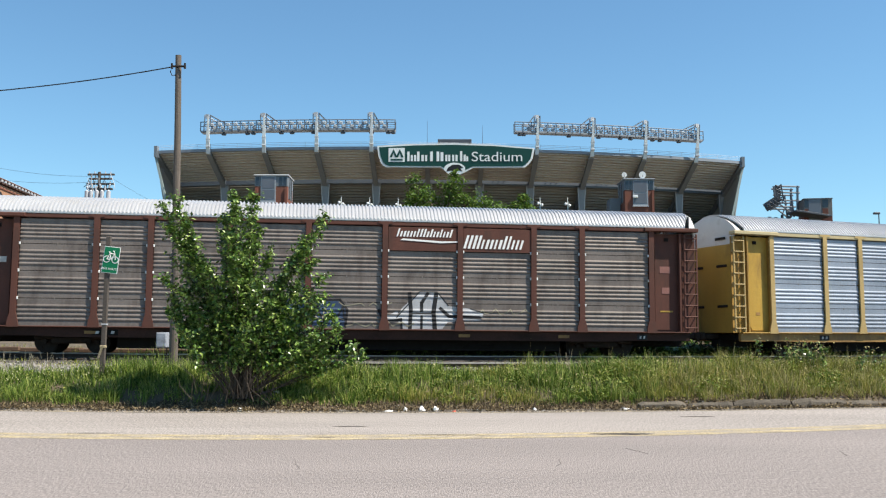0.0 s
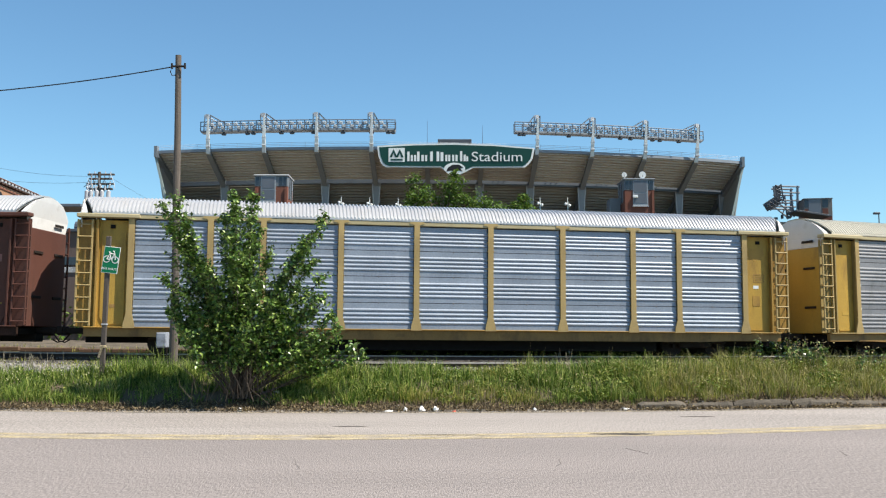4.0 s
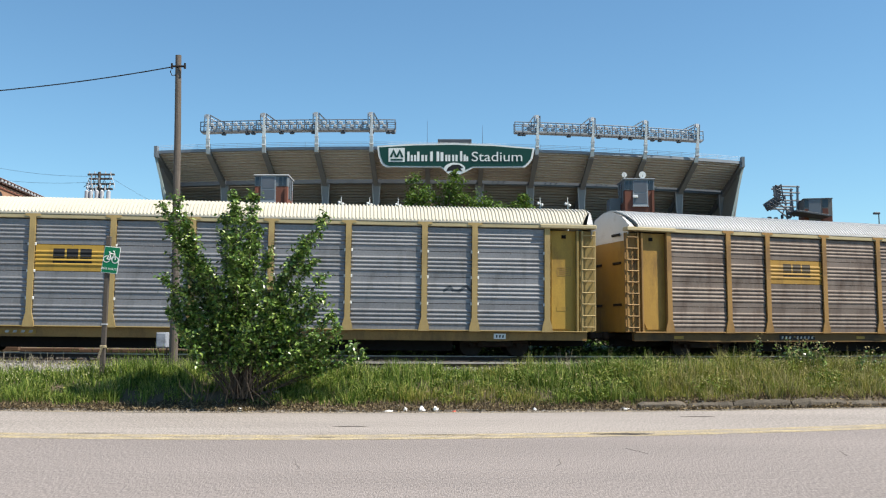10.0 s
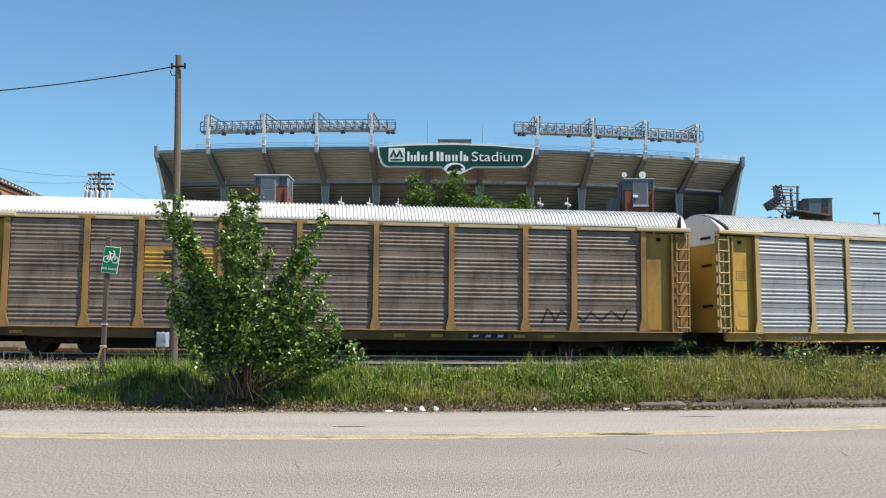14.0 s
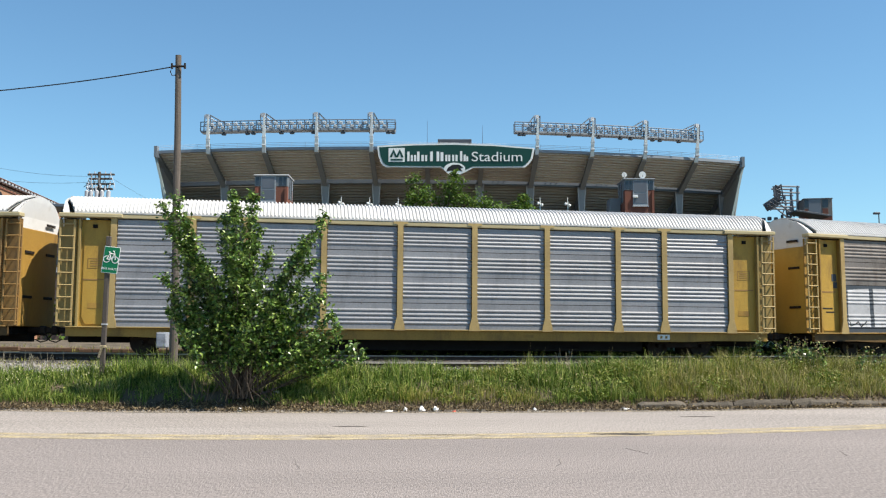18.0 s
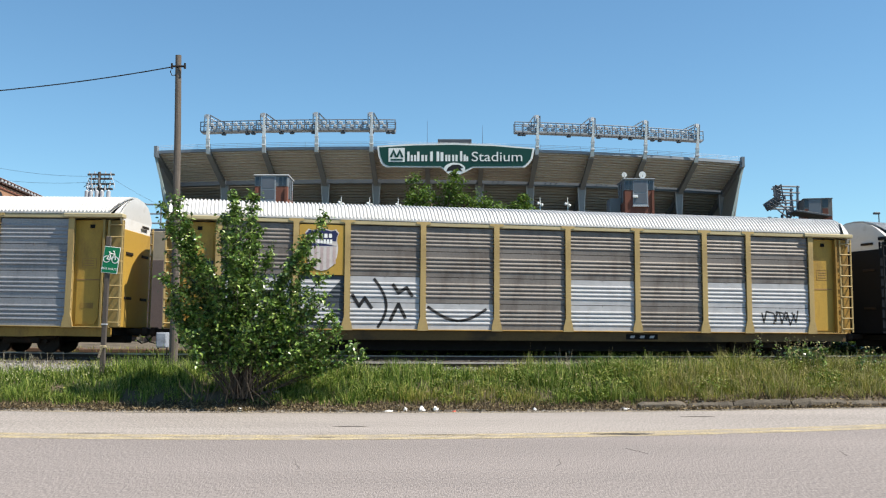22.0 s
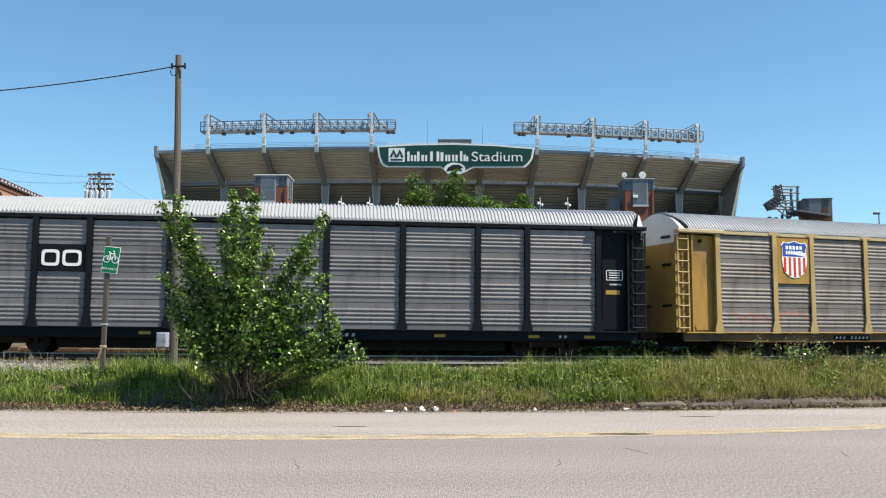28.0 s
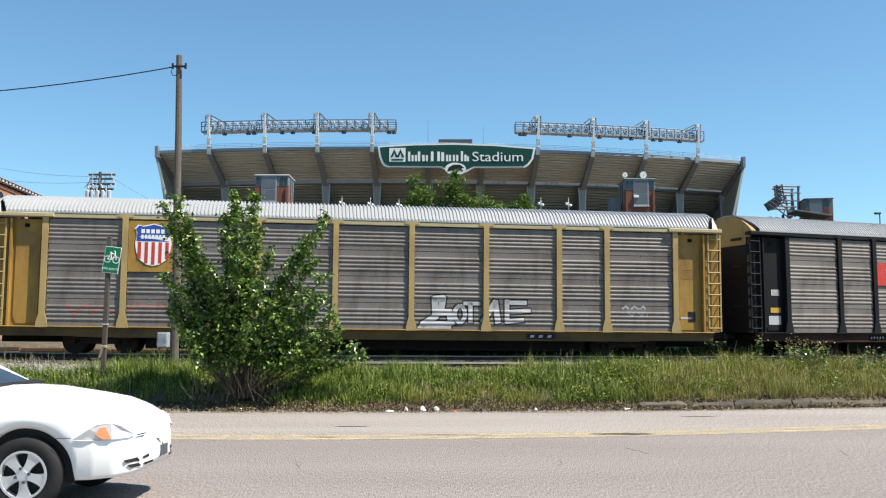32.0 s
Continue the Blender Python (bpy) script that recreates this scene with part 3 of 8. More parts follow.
def autorack(label, paint, steel, roof_mat, sill=None, ladder_mat=None, skip=(), door_mat=None, top_white=None, post_mat=None):
    """A covered car carrier in its parts, origin at the middle, on the rail."""
    car = root("auto_carrier_car", label, "railway car", group="cars of the freight train")
    sill = sill or paint
    ladder_mat = ladder_mat or paint
    door_mat = door_mat or paint
    key = paint.name
    # underframe
    g = Geo()
    for y in (-1.36, 1.36):
        g.prism([(-HALF + 0.35, 0.62), (-HALF + 2.6, 0.62), (-HALF + 3.6, 0.575), (HALF - 3.6, 0.575), (HALF - 2.6, 0.62), (HALF - 0.35, 0.62), (HALF - 0.35, 0.93), (-HALF + 0.35, 0.93)],
                lambda a, b, c, y=y: (a, y + (c - 0.08), b), 0.16)
    part("side_sill", cached(("sill", sill.name), lambda: fixed(g.mesh("side_sill", sill))), None, car)
    part("underframe", cached("under", lambda: fixed(Geo().box((0, 0, 0.78), (26.4, 2.5, 0.22)).box((0, 0, 0.55), (26.6, 0.5, 0.3), 0.03).box((2.0, -0.7, 0.45), (1.6, 0.5, 0.4), 0.06).box((0, -0.95, 0.475), (16.3, 0.12, 0.57), 0.02).box((-5.5, -0.8, 0.36), (1.1, 0.4, 0.3), 0.05).tube([(4.4, -0.9, 0.34), (5.6, -0.9, 0.34)], 0.14, 8)
         .box((-3.5, 0.6, 0.45), (1.2, 0.6, 0.4), 0.06).tube([(-1.5, -0.8, 0.5), (0.2, -0.8, 0.5)], 0.2, 10).mesh("underframe", BLACK))), None, car)
    # far wall, one ribbed sheet, and the inner floor
    def far():
        f = Geo()
        prof = []
        z = PANEL_LO
        while z < PANEL_HI:
            prof += [(z, 1.50), (z + 0.05, 1.53), (z + 0.12, 1.53), (z + 0.17, 1.50)]
            z += 0.2
        f.loft([[(sx * (HALF - 0.5), y, z) for z, y in prof] for sx in (-1, 1)], cap=False, closed=False)
        return f.mesh("far_side", steel)
    part("far_side", cached(("far", steel.name), far), None, car)
    # side sheets
    for i, w in enumerate(BAYS):
        x = (EDGES[i] + EDGES[i + 1]) / 2
        for r in range(4):
            if (i, r) not in skip:
                part("side_sheet", sheet_mesh(w, r, steel), None, car, at=(x, -1.475, 0))
    post_mat = post_mat or paint
    pm = cached(("post", post_mat.name), lambda: fixed(post_geo().mesh("post", post_mat)))
    for x in EDGES:
        part("post", pm, None, car, at=(x, 0, 0))
    for y in (-1.50, 1.50):
        part("top_rail", cached(("rail", key, y), lambda: fixed(Geo().box((0, y, 4.87), (2 * HALF - 0.7, 0.10, 0.15), 0.02).mesh("top_rail", RAIL_PALE if paint.name.find("yellow") + paint.name.find("khaki") > -2 else paint))), None, car)
        part("bottom_rail", cached(("brail", key, y), lambda: fixed(Geo().box((0, y, 0.945), (2 * HALF - 0.7, 0.12, 0.04), 0.01).mesh("bottom_rail", paint))), None, car)
    # end plates beside the doors
    def plate():
        p = Geo()
        p.box((0, -1.29, 2.85), (1.36, 0.04, 3.80), 0.01)
        p.prism([(-0.42, 1.30), (-0.30, 1.05), (0.40, 1.05), (0.40, 4.30), (-0.42, 4.30)], lambda a, b, c: (a, -1.31 - c, b), 0.035)
        return fixed(p.mesh("end_plate", door_mat))
    pl = cached(("plate", door_mat.name), plate)
    rib = cached(("plate_rib", paint.name), lambda: fixed(Geo().box((0, -1.405, 2.85), (0.08, 0.23, 3.80), 0.01).mesh("plate_rib", paint)))
    beam = cached(("end_beam", paint.name), lambda: fixed(Geo().box((0, -1.46, 4.88), (2.15, 0.36, 0.14), 0.02).mesh("end_beam", RAIL_PALE if paint.name.find("yellow") + paint.name.find("khaki") > -2 else paint)))
    vent = cached("vent", lambda: fixed(Geo().box((0, -1.33, 4.52), (0.16, 0.04, 0.13)).mesh("vent_hole", BLACK)))
    lad = cached(("ladder", ladder_mat.name), lambda: fixed(ladder_geo().mesh("ladder", ladder_mat)))
    recess = cached(("recess", key), lambda: fixed(Geo().box((0, -1.30, 2.85), (0.55, 0.05, 3.8), 0.01).mesh("corner_plate", paint)))
    lo = cached(("door", door_mat.name), lambda: fixed(end_door_geo(True).mesh("end_door", door_mat)))
    tw = top_white or END_WHITE
    hi = cached(("arch", tw.name), lambda: fixed(end_door_geo(False).mesh("roof_end", tw)))
    bars = cached("bar", lambda: fixed(Geo().box((-0.06, 0, 0), (0.04, 0.62, 0.10), 0.01).mesh("hinge_bar", IRON)))
    rail_ = cached(("door_rail", door_mat.name), lambda: fixed(Geo().box((0, 0, 0), (0.05, 0.06, 3.50), 0.01).mesh("door_rail", door_mat)))
    for sx in (-1, 1):
        turn = Matrix.Rotation(0 if sx < 0 else math.pi, 4, "Z")
        part("end_plate", pl, None, car, at=Matrix.Translation((sx * (HALF - 1.27), 0, 0)) @ (Matrix.Diagonal((1 if sx < 0 else -1, 1, 1, 1))))
        for o in (-0.56, 0.58):
            part("plate_rib", rib, None, car, at=(sx * (HALF - 1.27) - sx * o, 0, 0))
        part("end_beam", beam, None, car, at=(sx * (HALF - 1.08), 0, 0))
        part("vent_hole", vent, None, car, at=(sx * (HALF - 1.2), 0, 0))
        part("corner_plate", recess, None, car, at=(sx * (HALF - 0.32), 0, 0))
        part("ladder", lad, None, car, at=(sx * (HALF - 0.29), -1.50, 0))
        part("ladder", lad, None, car, at=Matrix.Translation((sx * (HALF - 0.29), 1.50, 0)) @ Matrix.Rotation(math.pi, 4, "Z"))
        d = part("end_door", lo, None, car, at=Matrix.Translation((sx * (HALF - 0.10), 0, 0)) @ turn)
        for y in (-1.28, -0.01, 1.28):
            part("door_rail", rail_, None, d, at=(0.05, y, 2.70))
        for y, z in ((-0.75, 2.0), (-0.75, 3.6), (0.75, 2.0), (0.75, 3.6), (-0.7, 4.7)):
            part("hinge_bar", bars, None, d, at=(0, y, z))
        part("roof_end", hi, None, car, at=Matrix.Translation((sx * (HALF - 0.12), 0, 0)) @ turn)
        truck(car, sx * 9.75)
        part("coupler", cached("coupler", lambda: fixed(Geo().box((0.15, 0, 0.82), (1.3, 0.2, 0.22), 0.04).box((0.72, 0, 0.82), (0.28, 0.34, 0.32), 0.06)
             .tube([(0.4, -0.25, 0.75), (0.65, -0.27, 0.45), (0.85, -0.2, 0.4), (1.0, -0.12, 0.5)], 0.025, 6).mesh("coupler", IRON))), None, car,
             at=Matrix.Translation((sx * HALF, 0, 0)) @ Matrix.Rotation(0 if sx > 0 else math.pi, 4, "Z"))
    part("roof", cached(("roof", roof_mat.name), lambda: roof_mesh(roof_mat)), None, car)
    seam_latches(car)
    CARS.append(car)
    return car


def bay_x(i):
    return (EDGES[i] + EDGES[i + 1]) / 2


def bay_plate(car, i, r0, r1, mat, label, name="sign_panel", y=1.545):
    """A flat painted plate over some rows of a bay."""
    x, w = bay_x(i), BAYS[i] - 0.23
    return part(name, Geo().box((x, -y + 0.02, (ROWS[r0][0] + ROWS[r1][1]) / 2), (w, 0.03, ROWS[r1][1] - ROWS[r0][0]), 0.004), mat, car, label)


def sheet_depth(z):
    """How far the ribbed sheets stand out at height z, and where their folds lie."""
    for lo, hi in ROWS:
        if lo <= z <= hi:
            h = hi - lo
            u = (z - lo - h * 0.19) / (h * 0.16)
            if 0 <= u < 4:
                f = (u % 1) / 0.75
                return float(np.interp(f, [0, 0.2, 0.45, 0.62, 1.0], [0, 0.019, 0.024, 0.021, 0])) if f < 1 else 0.0
    return 0.0


def sprayed(car, shapes, mat, name="graffiti", label="", lift=0.004):
    """Paint that follows the ribs: closed outlines of (x, z), filled strip by strip."""
    g = Geo()
    for pts in shapes:
        z0, z1 = min(p[1] for p in pts), max(p[1] for p in pts)
        n = max(1, int((z1 - z0) / 0.033))
        zs = [z0 + (z1 - z0) * k / n for k in range(n + 1)]

        def spans(z):
            xs = []
            for (xa, za), (xb, zb) in zip(pts, pts[1:] + pts[:1]):
                if (za <= z) != (zb <= z):
                    xs.append(xa + (xb - xa) * (z - za) / (zb - za))
            xs.sort()
            return list(zip(xs[::2], xs[1::2]))
        for a, b in zip(zs, zs[1:]):
            sa, sb = spans(a + 1e-4), spans(b - 1e-4)
            if len(sa) == len(sb):
                ya, yb = -1.475 - sheet_depth(a) - lift, -1.475 - sheet_depth(b) - lift
                for (p, q), (r, t) in zip(sa, sb):
                    g.add([(p, ya, a), (q, ya, a), (t, yb, b), (r, yb, b)], [(0, 1, 2, 3)])
    me = g.mesh(name, mat)
    bm = bmesh.new()
    bm.from_mesh(me)
    bmesh.ops.remove_doubles(bm, verts=bm.verts, dist=0.002)
    bmesh.ops.recalc_face_normals(bm, faces=bm.faces)
    bm.to_mesh(me)
    bm.free()
    ob = part(name, me, None, car, label)
    ob["kind"] = "stuff"
    return ob


def band(line, r):
    """A stroke as closed outlines, one for each piece of the line."""
    out = []
    for (x0, z0), (x1, z1) in zip(line, line[1:]):
        d = Vector((x1 - x0, z1 - z0)).normalized()
        n, e = Vector((-d.y, d.x)) * r, d * r * 0.7
        out.append([(x0 - e.x + n.x, z0 - e.y + n.y), (x1 + e.x + n.x, z1 + e.y + n.y), (x1 + e.x - n.x, z1 + e.y - n.y), (x0 - e.x - n.x, z0 - e.y - n.y)])
    return out


def scribble(x, z, w, h, n, seed):
    """A loose sprayed line inside a box."""
    rnd = random.Random(seed)
    pts = []
    for k in range(n):
        u = k / (n - 1)
        pts.append((x + w * u + rnd.uniform(-0.06, 0.06) * w, z + h * (0.5 + 0.45 * math.sin(k * 2.1 + seed) * rnd.uniform(0.5, 1))))
    return pts


def sill_plate(car, x, w, bars, plate=INK, ink=WHITE, h=0.2, z=0.75, y=1.445):
    p = part("data_plate", Geo().box((x, -y, z), (w, 0.012, h), 0.003), plate, car, "small plate with lettering on the sill")
    g = Geo()
    u = (w - 0.1) / bars
    for k in range(bars):
        if bars > 6 and k == bars // 2 - 1:
            continue
        q = x - w / 2 + 0.05 + (k + 0.5) * u
        g.prism([(q - u * 0.26, z - h * 0.24), (q + u * 0.18, z - h * 0.24), (q + u * 0.3, z + h * 0.24), (q - u * 0.14, z + h * 0.24)], lambda a, b, c: (a, -y - 0.007 - c, b), 0.004)
    part("lettering", g, DIM_WHITE if ink is WHITE else ink, p, "row of plain bars")["kind"] = "stuff"


def reflectors(car, xs, mat):
    for x in xs:
        part("reflector", cached(("refl", mat.name), lambda: fixed(Geo().box((0, -1.446, 0.75), (0.42, 0.012, 0.11), 0.003).mesh("reflector", mat))), None, car, at=(x, 0, 0))


def end_marks(car, sx, items):
    """Small stencils on the end plate: offset, height, width, height, material."""
    for dx, z, w, h, mat in items:
        mat = DIM_WHITE if mat is WHITE else mat
        part("stencil", Geo().box((sx * (HALF - 1.27) + dx, -1.350, z), (w, 0.006, h)), mat, car, "small stencilled label")


def end_blot(car, sx, mat):
    """A darker patch high on an end plate."""
    x = sx * (HALF - 1.27)
    pts = [(-0.30, 4.28), (0.28, 4.28), (0.32, 4.05), (0.15, 3.86), (0.02, 3.84), (-0.08, 3.72), (-0.16, 3.86), (-0.33, 4.02)]
    part("paint_patch", Geo().prism([(x + a, b) for a, b in pts], lambda p, q, k: (p, -1.3475 - k, q), 0.003), mat, car, "darker patch high on the end plate")


def frame_box(car, x, z, w, h, mat, t=0.02):
    g = Geo()
    for a, b, c, d in ((x, z + h / 2, w, t), (x, z - h / 2, w, t), (x - w / 2, z, t, h), (x + w / 2, z, t, h)):
        g.box((a, -1.350, b), (c, 0.006, d))
    for k in range(3):
        g.box((x, -1.350, z - h * 0.25 + k * h * 0.25), (w * 0.7, 0.006, h * 0.1))
    part("stencil", g, mat, car, "boxed stencil")["kind"] = "stuff"


def bars_on(car, x, z, w, h, n, mat, y=1.552, slant=0.0, seed=1, name="lettering", label="row of plain bars for lettering"):
    rnd = random.Random(seed)
    g = Geo()
    u = w / n
    for k in range(n):
        a = x - w / 2 + k * u
        b = a + u * (rnd.uniform(0.62, 0.8) if n < 12 else rnd.uniform(0.45, 0.62))
        hh = h * (1 if k == 0 or n < 4 else rnd.choice((0.7, 0.7, 1.0)))
        g.prism([(a, z), (b, z), (b + slant * hh, z + hh), (a + slant * hh, z + hh)], lambda p, q, c: (p, -y - c, q), 0.004)
    return part(name, g, mat, car, label)


def shield(car, x, z, w, h, stripes):
    """A shield: dark band above, white or striped field below."""
    half = [(0.0, -0.5), (0.18, -0.47), (0.36, -0.36), (0.46, -0.18), (0.5, 0.02), (0.46, 0.2), (0.47, 0.3), (0.52, 0.38), (0.42, 0.47), (0.3, 0.44), (0.12, 0.47), (0.0, 0.5)]
    full = half + [(-a, b) for a, b in half[-2:0:-1]]
    sp = part("shield", Geo().prism([(x + a * w * 1.06, z + b * h * 1.05) for a, b in full], lambda p, q, c: (p, -1.548 - c, q), 0.004), WHITE if stripes else FADED, car, "painted shield")
    top = [(a, b) for a, b in full if b > 0.05]
    top.sort(key=lambda p: math.atan2(p[1] - 0.25, p[0]))
    part("shield_band", Geo().prism([(x + a * w, z + b * h) for a, b in [(-0.49, 0.08), (0.49, 0.08)] + [p for p in top if p[1] > 0.1]], lambda p, q, c: (p, -1.5525 - c, q), 0.004), NAVY if not stripes else BLUEP, sp)
    for k in range(5):
        a = -0.40 + k * 0.2
        lowz = -0.5 + 0.9 * a * a
        part("stripe", Geo().prism([(x + (a - 0.05) * w, z + lowz * h), (x + (a + 0.05) * w, z + lowz * h), (x + (a + 0.05) * w, z + 0.06 * h), (x + (a - 0.05) * w, z + 0.06 * h)], lambda p, q, c: (p, -1.5525 - c, q), 0.004), REDP if stripes else FADED_PINK, sp)
    g = Geo()
    for n, zz in ((5, 0.28), (7, 0.14)):
        for k in range(n):
            u = 0.72 / n
            g.prism([(x + (-0.36 + k * u) * w, z + zz * h), (x + (-0.36 + (k + 0.7) * u) * w, z + zz * h), (x + (-0.36 + (k + 0.7) * u) * w, z + (zz + 0.1) * h), (x + (-0.36 + k * u) * w, z + (zz + 0.1) * h)], lambda p, q, c: (p, -1.557 - c, q), 0.003)
    part("lettering", g, WHITE, sp, "two rows of plain white bars")["kind"] = "stuff"


def repaint(car, cells, mat):
    """Gives single sheets another paint."""
    for ob in car.children:
        if ob.name.startswith("side_sheet"):
            for i, r in cells:
                if abs(ob.location.x - bay_x(i)) < 0.01 and ob.data == SHEETS.get((round(BAYS[i], 2), r, ob.data.materials[0].name)):
                    ob.data = sheet_mesh(BAYS[i], r, mat)
                    break


def panel_blocks(car, x, mat, label):
    """Three painted blocks and a line under them, over the ribs of the sign panel."""
    shapes = [[(x + dx - 0.2, 3.36), (x + dx + 0.2, 3.36), (x + dx + 0.2, 3.72), (x + dx - 0.2, 3.72)] for dx in (-0.47, 0.0, 0.47)]
    sprayed(car, shapes + [[(x - 0.68, 3.2), (x + 0.68, 3.2), (x + 0.68, 3.28), (x - 0.68, 3.28)]], mat, name="lettering", label=label)


def seam_latches(car):
    """Small dark latches in the middle of each seam, and dark hinge lines along the seams."""
    g = Geo()
    for i, w in enumerate(BAYS):
        for z in SEAMS:
            g.box((bay_x(i), -1.476, z - 0.01), (0.03, 0.014, 0.07), 0.004)
    part("seam_latches", cached("latches", lambda: fixed(g.mesh("seam_latches", STEEL_DULL))), None, car, "small dull latches in the seams")["kind"] = "stuff"
    for z in SEAMS:
        part("seam_strip", cached(("strip", z), lambda: fixed(Geo().box((0, -1.452, z), (2 * -X0 - 0.3, 0.02, 0.05)).mesh("seam_strip", BLACK))), None, car)


def seam_bolts(car, mat, size=1.0):
    """Pale clips where the sheets meet the posts."""
    g = Geo()
    for x in EDGES:
        for z in SEAMS:
            for o in (-0.12, 0.12):
                if X0 - 0.05 < x + o < -X0 + 0.05:
                    g.box((x + o, -1.53, z), (0.045 * size, 0.04, 0.07 * size), 0.01)
    part("sheet_clips", g, mat, car, "pale clips along the posts")["kind"] = "stuff"


def build_cars():
    # red-brown car
    c = autorack("red-brown covered auto carrier with grimy ribbed sides and graffiti", BROWN, STEEL_DARK, ROOF_GLOSS, sill=BROWN_SILL, skip={(5, 3), (6, 3)})
    for i in (5, 6):
        bay_plate(c, i, 3, 3, BROWN, "red-brown painted sign panel")
    x5, x6 = bay_x(5), bay_x(6)
    bars_on(c, x5 + 0.05, 4.40, 2.1, 0.30, 17, WHITE, slant=0.3, seed=3)
    part("swoosh", Geo().prism([(x5 - 0.85, 4.27), (x5 + 0.7, 4.18), (x5 + 1.35, 4.22), (x5 + 1.35, 4.26), (x5 + 0.7, 4.25), (x5 - 0.75, 4.33)], lambda p, q, k: (p, -1.552 - k, q), 0.004), WHITE, c, "white painted swoosh")
    bars_on(c, x6 - 0.15, 4.0, 2.3, 0.5, 14, WHITE, slant=0.3, seed=5)
    x4 = bay_x(4)
    sprayed(c, [[(x5 - 0.95, 1.35), (x5 - 0.75, 1.75), (x5 - 0.1, 2.35), (x5 + 0.55, 2.35), (x5 + 0.95, 1.85), (x5 + 1.0, 1.3), (x5 + 0.75, 0.98), (x5 - 0.7, 0.98)]], SPRAY_WHITE, label="white sprayed lettering block")
    sprayed(c, [[(x5 + 0.95, 1.85), (x6 - 1.0, 1.75), (x6 - 0.5, 1.6), (x6 - 0.6, 1.32), (x5 + 0.95, 1.25)]], SPRAY_WHITE, label="white sprayed arm")
    sprayed(c, [[(x5 - 1.55, 1.62), (x5 - 1.25, 1.48), (x5 - 0.9, 1.65), (x5 - 0.9, 1.25), (x5 - 1.35, 1.2)]], SPRAY_WHITE, label="white sprayed arm")
    sprayed(c, band([(x5 - 0.45, 0.98), (x5 - 0.42, 1.7), (x5 - 0.48, 2.3)], 0.07) + band([(x5 + 0.48, 0.98), (x5 + 0.42, 1.6), (x5 + 0.52, 2.3)], 0.08) + band([(x5 + 0.2, 2.3), (x5 - 0.02, 1.95), (x5 - 0.02, 1.65)], 0.06) + band([(x5 - 0.02, 1.45), (x5 - 0.02, 0.98)], 0.045)
            + band([(x5 - 0.42, 1.56), (x5 + 0.42, 1.56)], 0.03) + band([(x5 - 1.6, 1.66), (x5 - 1.38, 1.22), (x5 - 0.78, 1.32)], 0.06) + band([(x5 - 0.78, 1.3), (x5 - 0.75, 0.98)], 0.04) + band([(x5 + 0.68, 1.75), (x5 + 1.0, 1.46), (x6 - 0.62, 1.42)], 0.06)
            + band([(x5 - 0.95, 1.4), (x5 - 0.1, 2.36), (x5 + 0.55, 2.36), (x5 + 0.98, 1.85)], 0.02) + band([(x6 - 1.0, 1.75), (x6 - 0.5, 1.6)], 0.02), SPRAY_BLACK, label="black sprayed outline", lift=0.008)
    sprayed(c, [[(x4 - 1.25, 1.05), (x4 - 0.05, 1.05), (x4 + 0.0, 1.65), (x4 - 0.25, 1.98), (x4 - 1.2, 1.95)]], SPRAY_BLUE, label="blue sprayed letter")
    sprayed(c, [[(x4 - 3.3, 1.1), (x4 - 1.55, 1.1), (x4 - 1.5, 1.9), (x4 - 2.4, 2.1), (x4 - 3.2, 1.7)]], SPRAY_BLUE, label="blue sprayed letter")
    sprayed(c, band([(x4 - 0.02, 1.03), (x4 + 0.05, 1.65), (x4 - 0.22, 2.02), (x4 - 1.2, 2.0)], 0.045), SPRAY_BLACK, label="black sprayed outline", lift=0.008)
    sprayed(c, band(scribble(x4 - 3.4, 1.05, 3.3, 0.9, 17, 14), 0.03) + band(scribble(x4 - 4.6, 1.0, 1.6, 0.8, 9, 17), 0.035), SPRAY_BLACK, label="black sprayed scrawl over the blue letters", lift=0.012)
    sprayed(c, band(scribble(x4 - 3.2, 1.1, 3.0, 0.7, 13, 24), 0.02), SPRAY_CREAM, label="pale sprayed highlights on the blue letters", lift=0.015)
    sprayed(c, band(scribble(x4 + 0.1, 1.0, 2.4, 0.25, 15, 4), 0.025) + band(scribble(x4 - 0.2, 1.75, 1.9, 0.2, 10, 8), 0.02) + band(scribble(x6 - 0.7, 1.5, 1.9, 0.3, 12, 6), 0.02), SPRAY_CREAM, label="thin pale sprayed line", lift=0.01)
    end_marks(c, 1, [(0.0, 3.35, 0.42, 0.26, SPRAY_RUST), (0.02, 2.55, 0.3, 0.24, SPRAY_RUST), (0.05, 1.75, 0.5, 0.06, YELLOW_BRIGHT)])
    end_marks(c, -1, [(0.1, 3.3, 0.3, 0.2, WHITE)])
    sill_plate(c, bay_x(8) + 1.0, 0.4, 2)
    reflectors(c, [-9, -4.5, 4.4, 8.2], YELLOW_OLD)
    sill_plate(c, -8.5, 0.9, 3, BLACK)

    seam_bolts(c, SIGN_WHITE, 1.4)
    # clean silver car
    c = autorack("yellow covered auto carrier with clean silver-blue ribbed sides", YELLOW, STEEL_BLUE, ROOF_GLOSS, post_mat=POST_DUSTY, ladder_mat=POST_DUSTY, sill=YELLOW_OLD, door_mat=YELLOW_BRIGHT)
    frame_box(c, HALF - 1.2, 3.1, 0.42, 0.3, YELLOW_OLD)
    end_marks(c, 1, [(-0.05, 2.75, 0.22, 0.12, SIGN_WHITE), (-0.05, 2.2, 0.3, 0.4, YELLOW)])
    end_marks(c, -1, [(0.0, 1.7, 0.2, 0.12, YELLOW_OLD)])
    reflectors(c, [-10, -6, -2, 2, 6, 10], YELLOW_OLD)
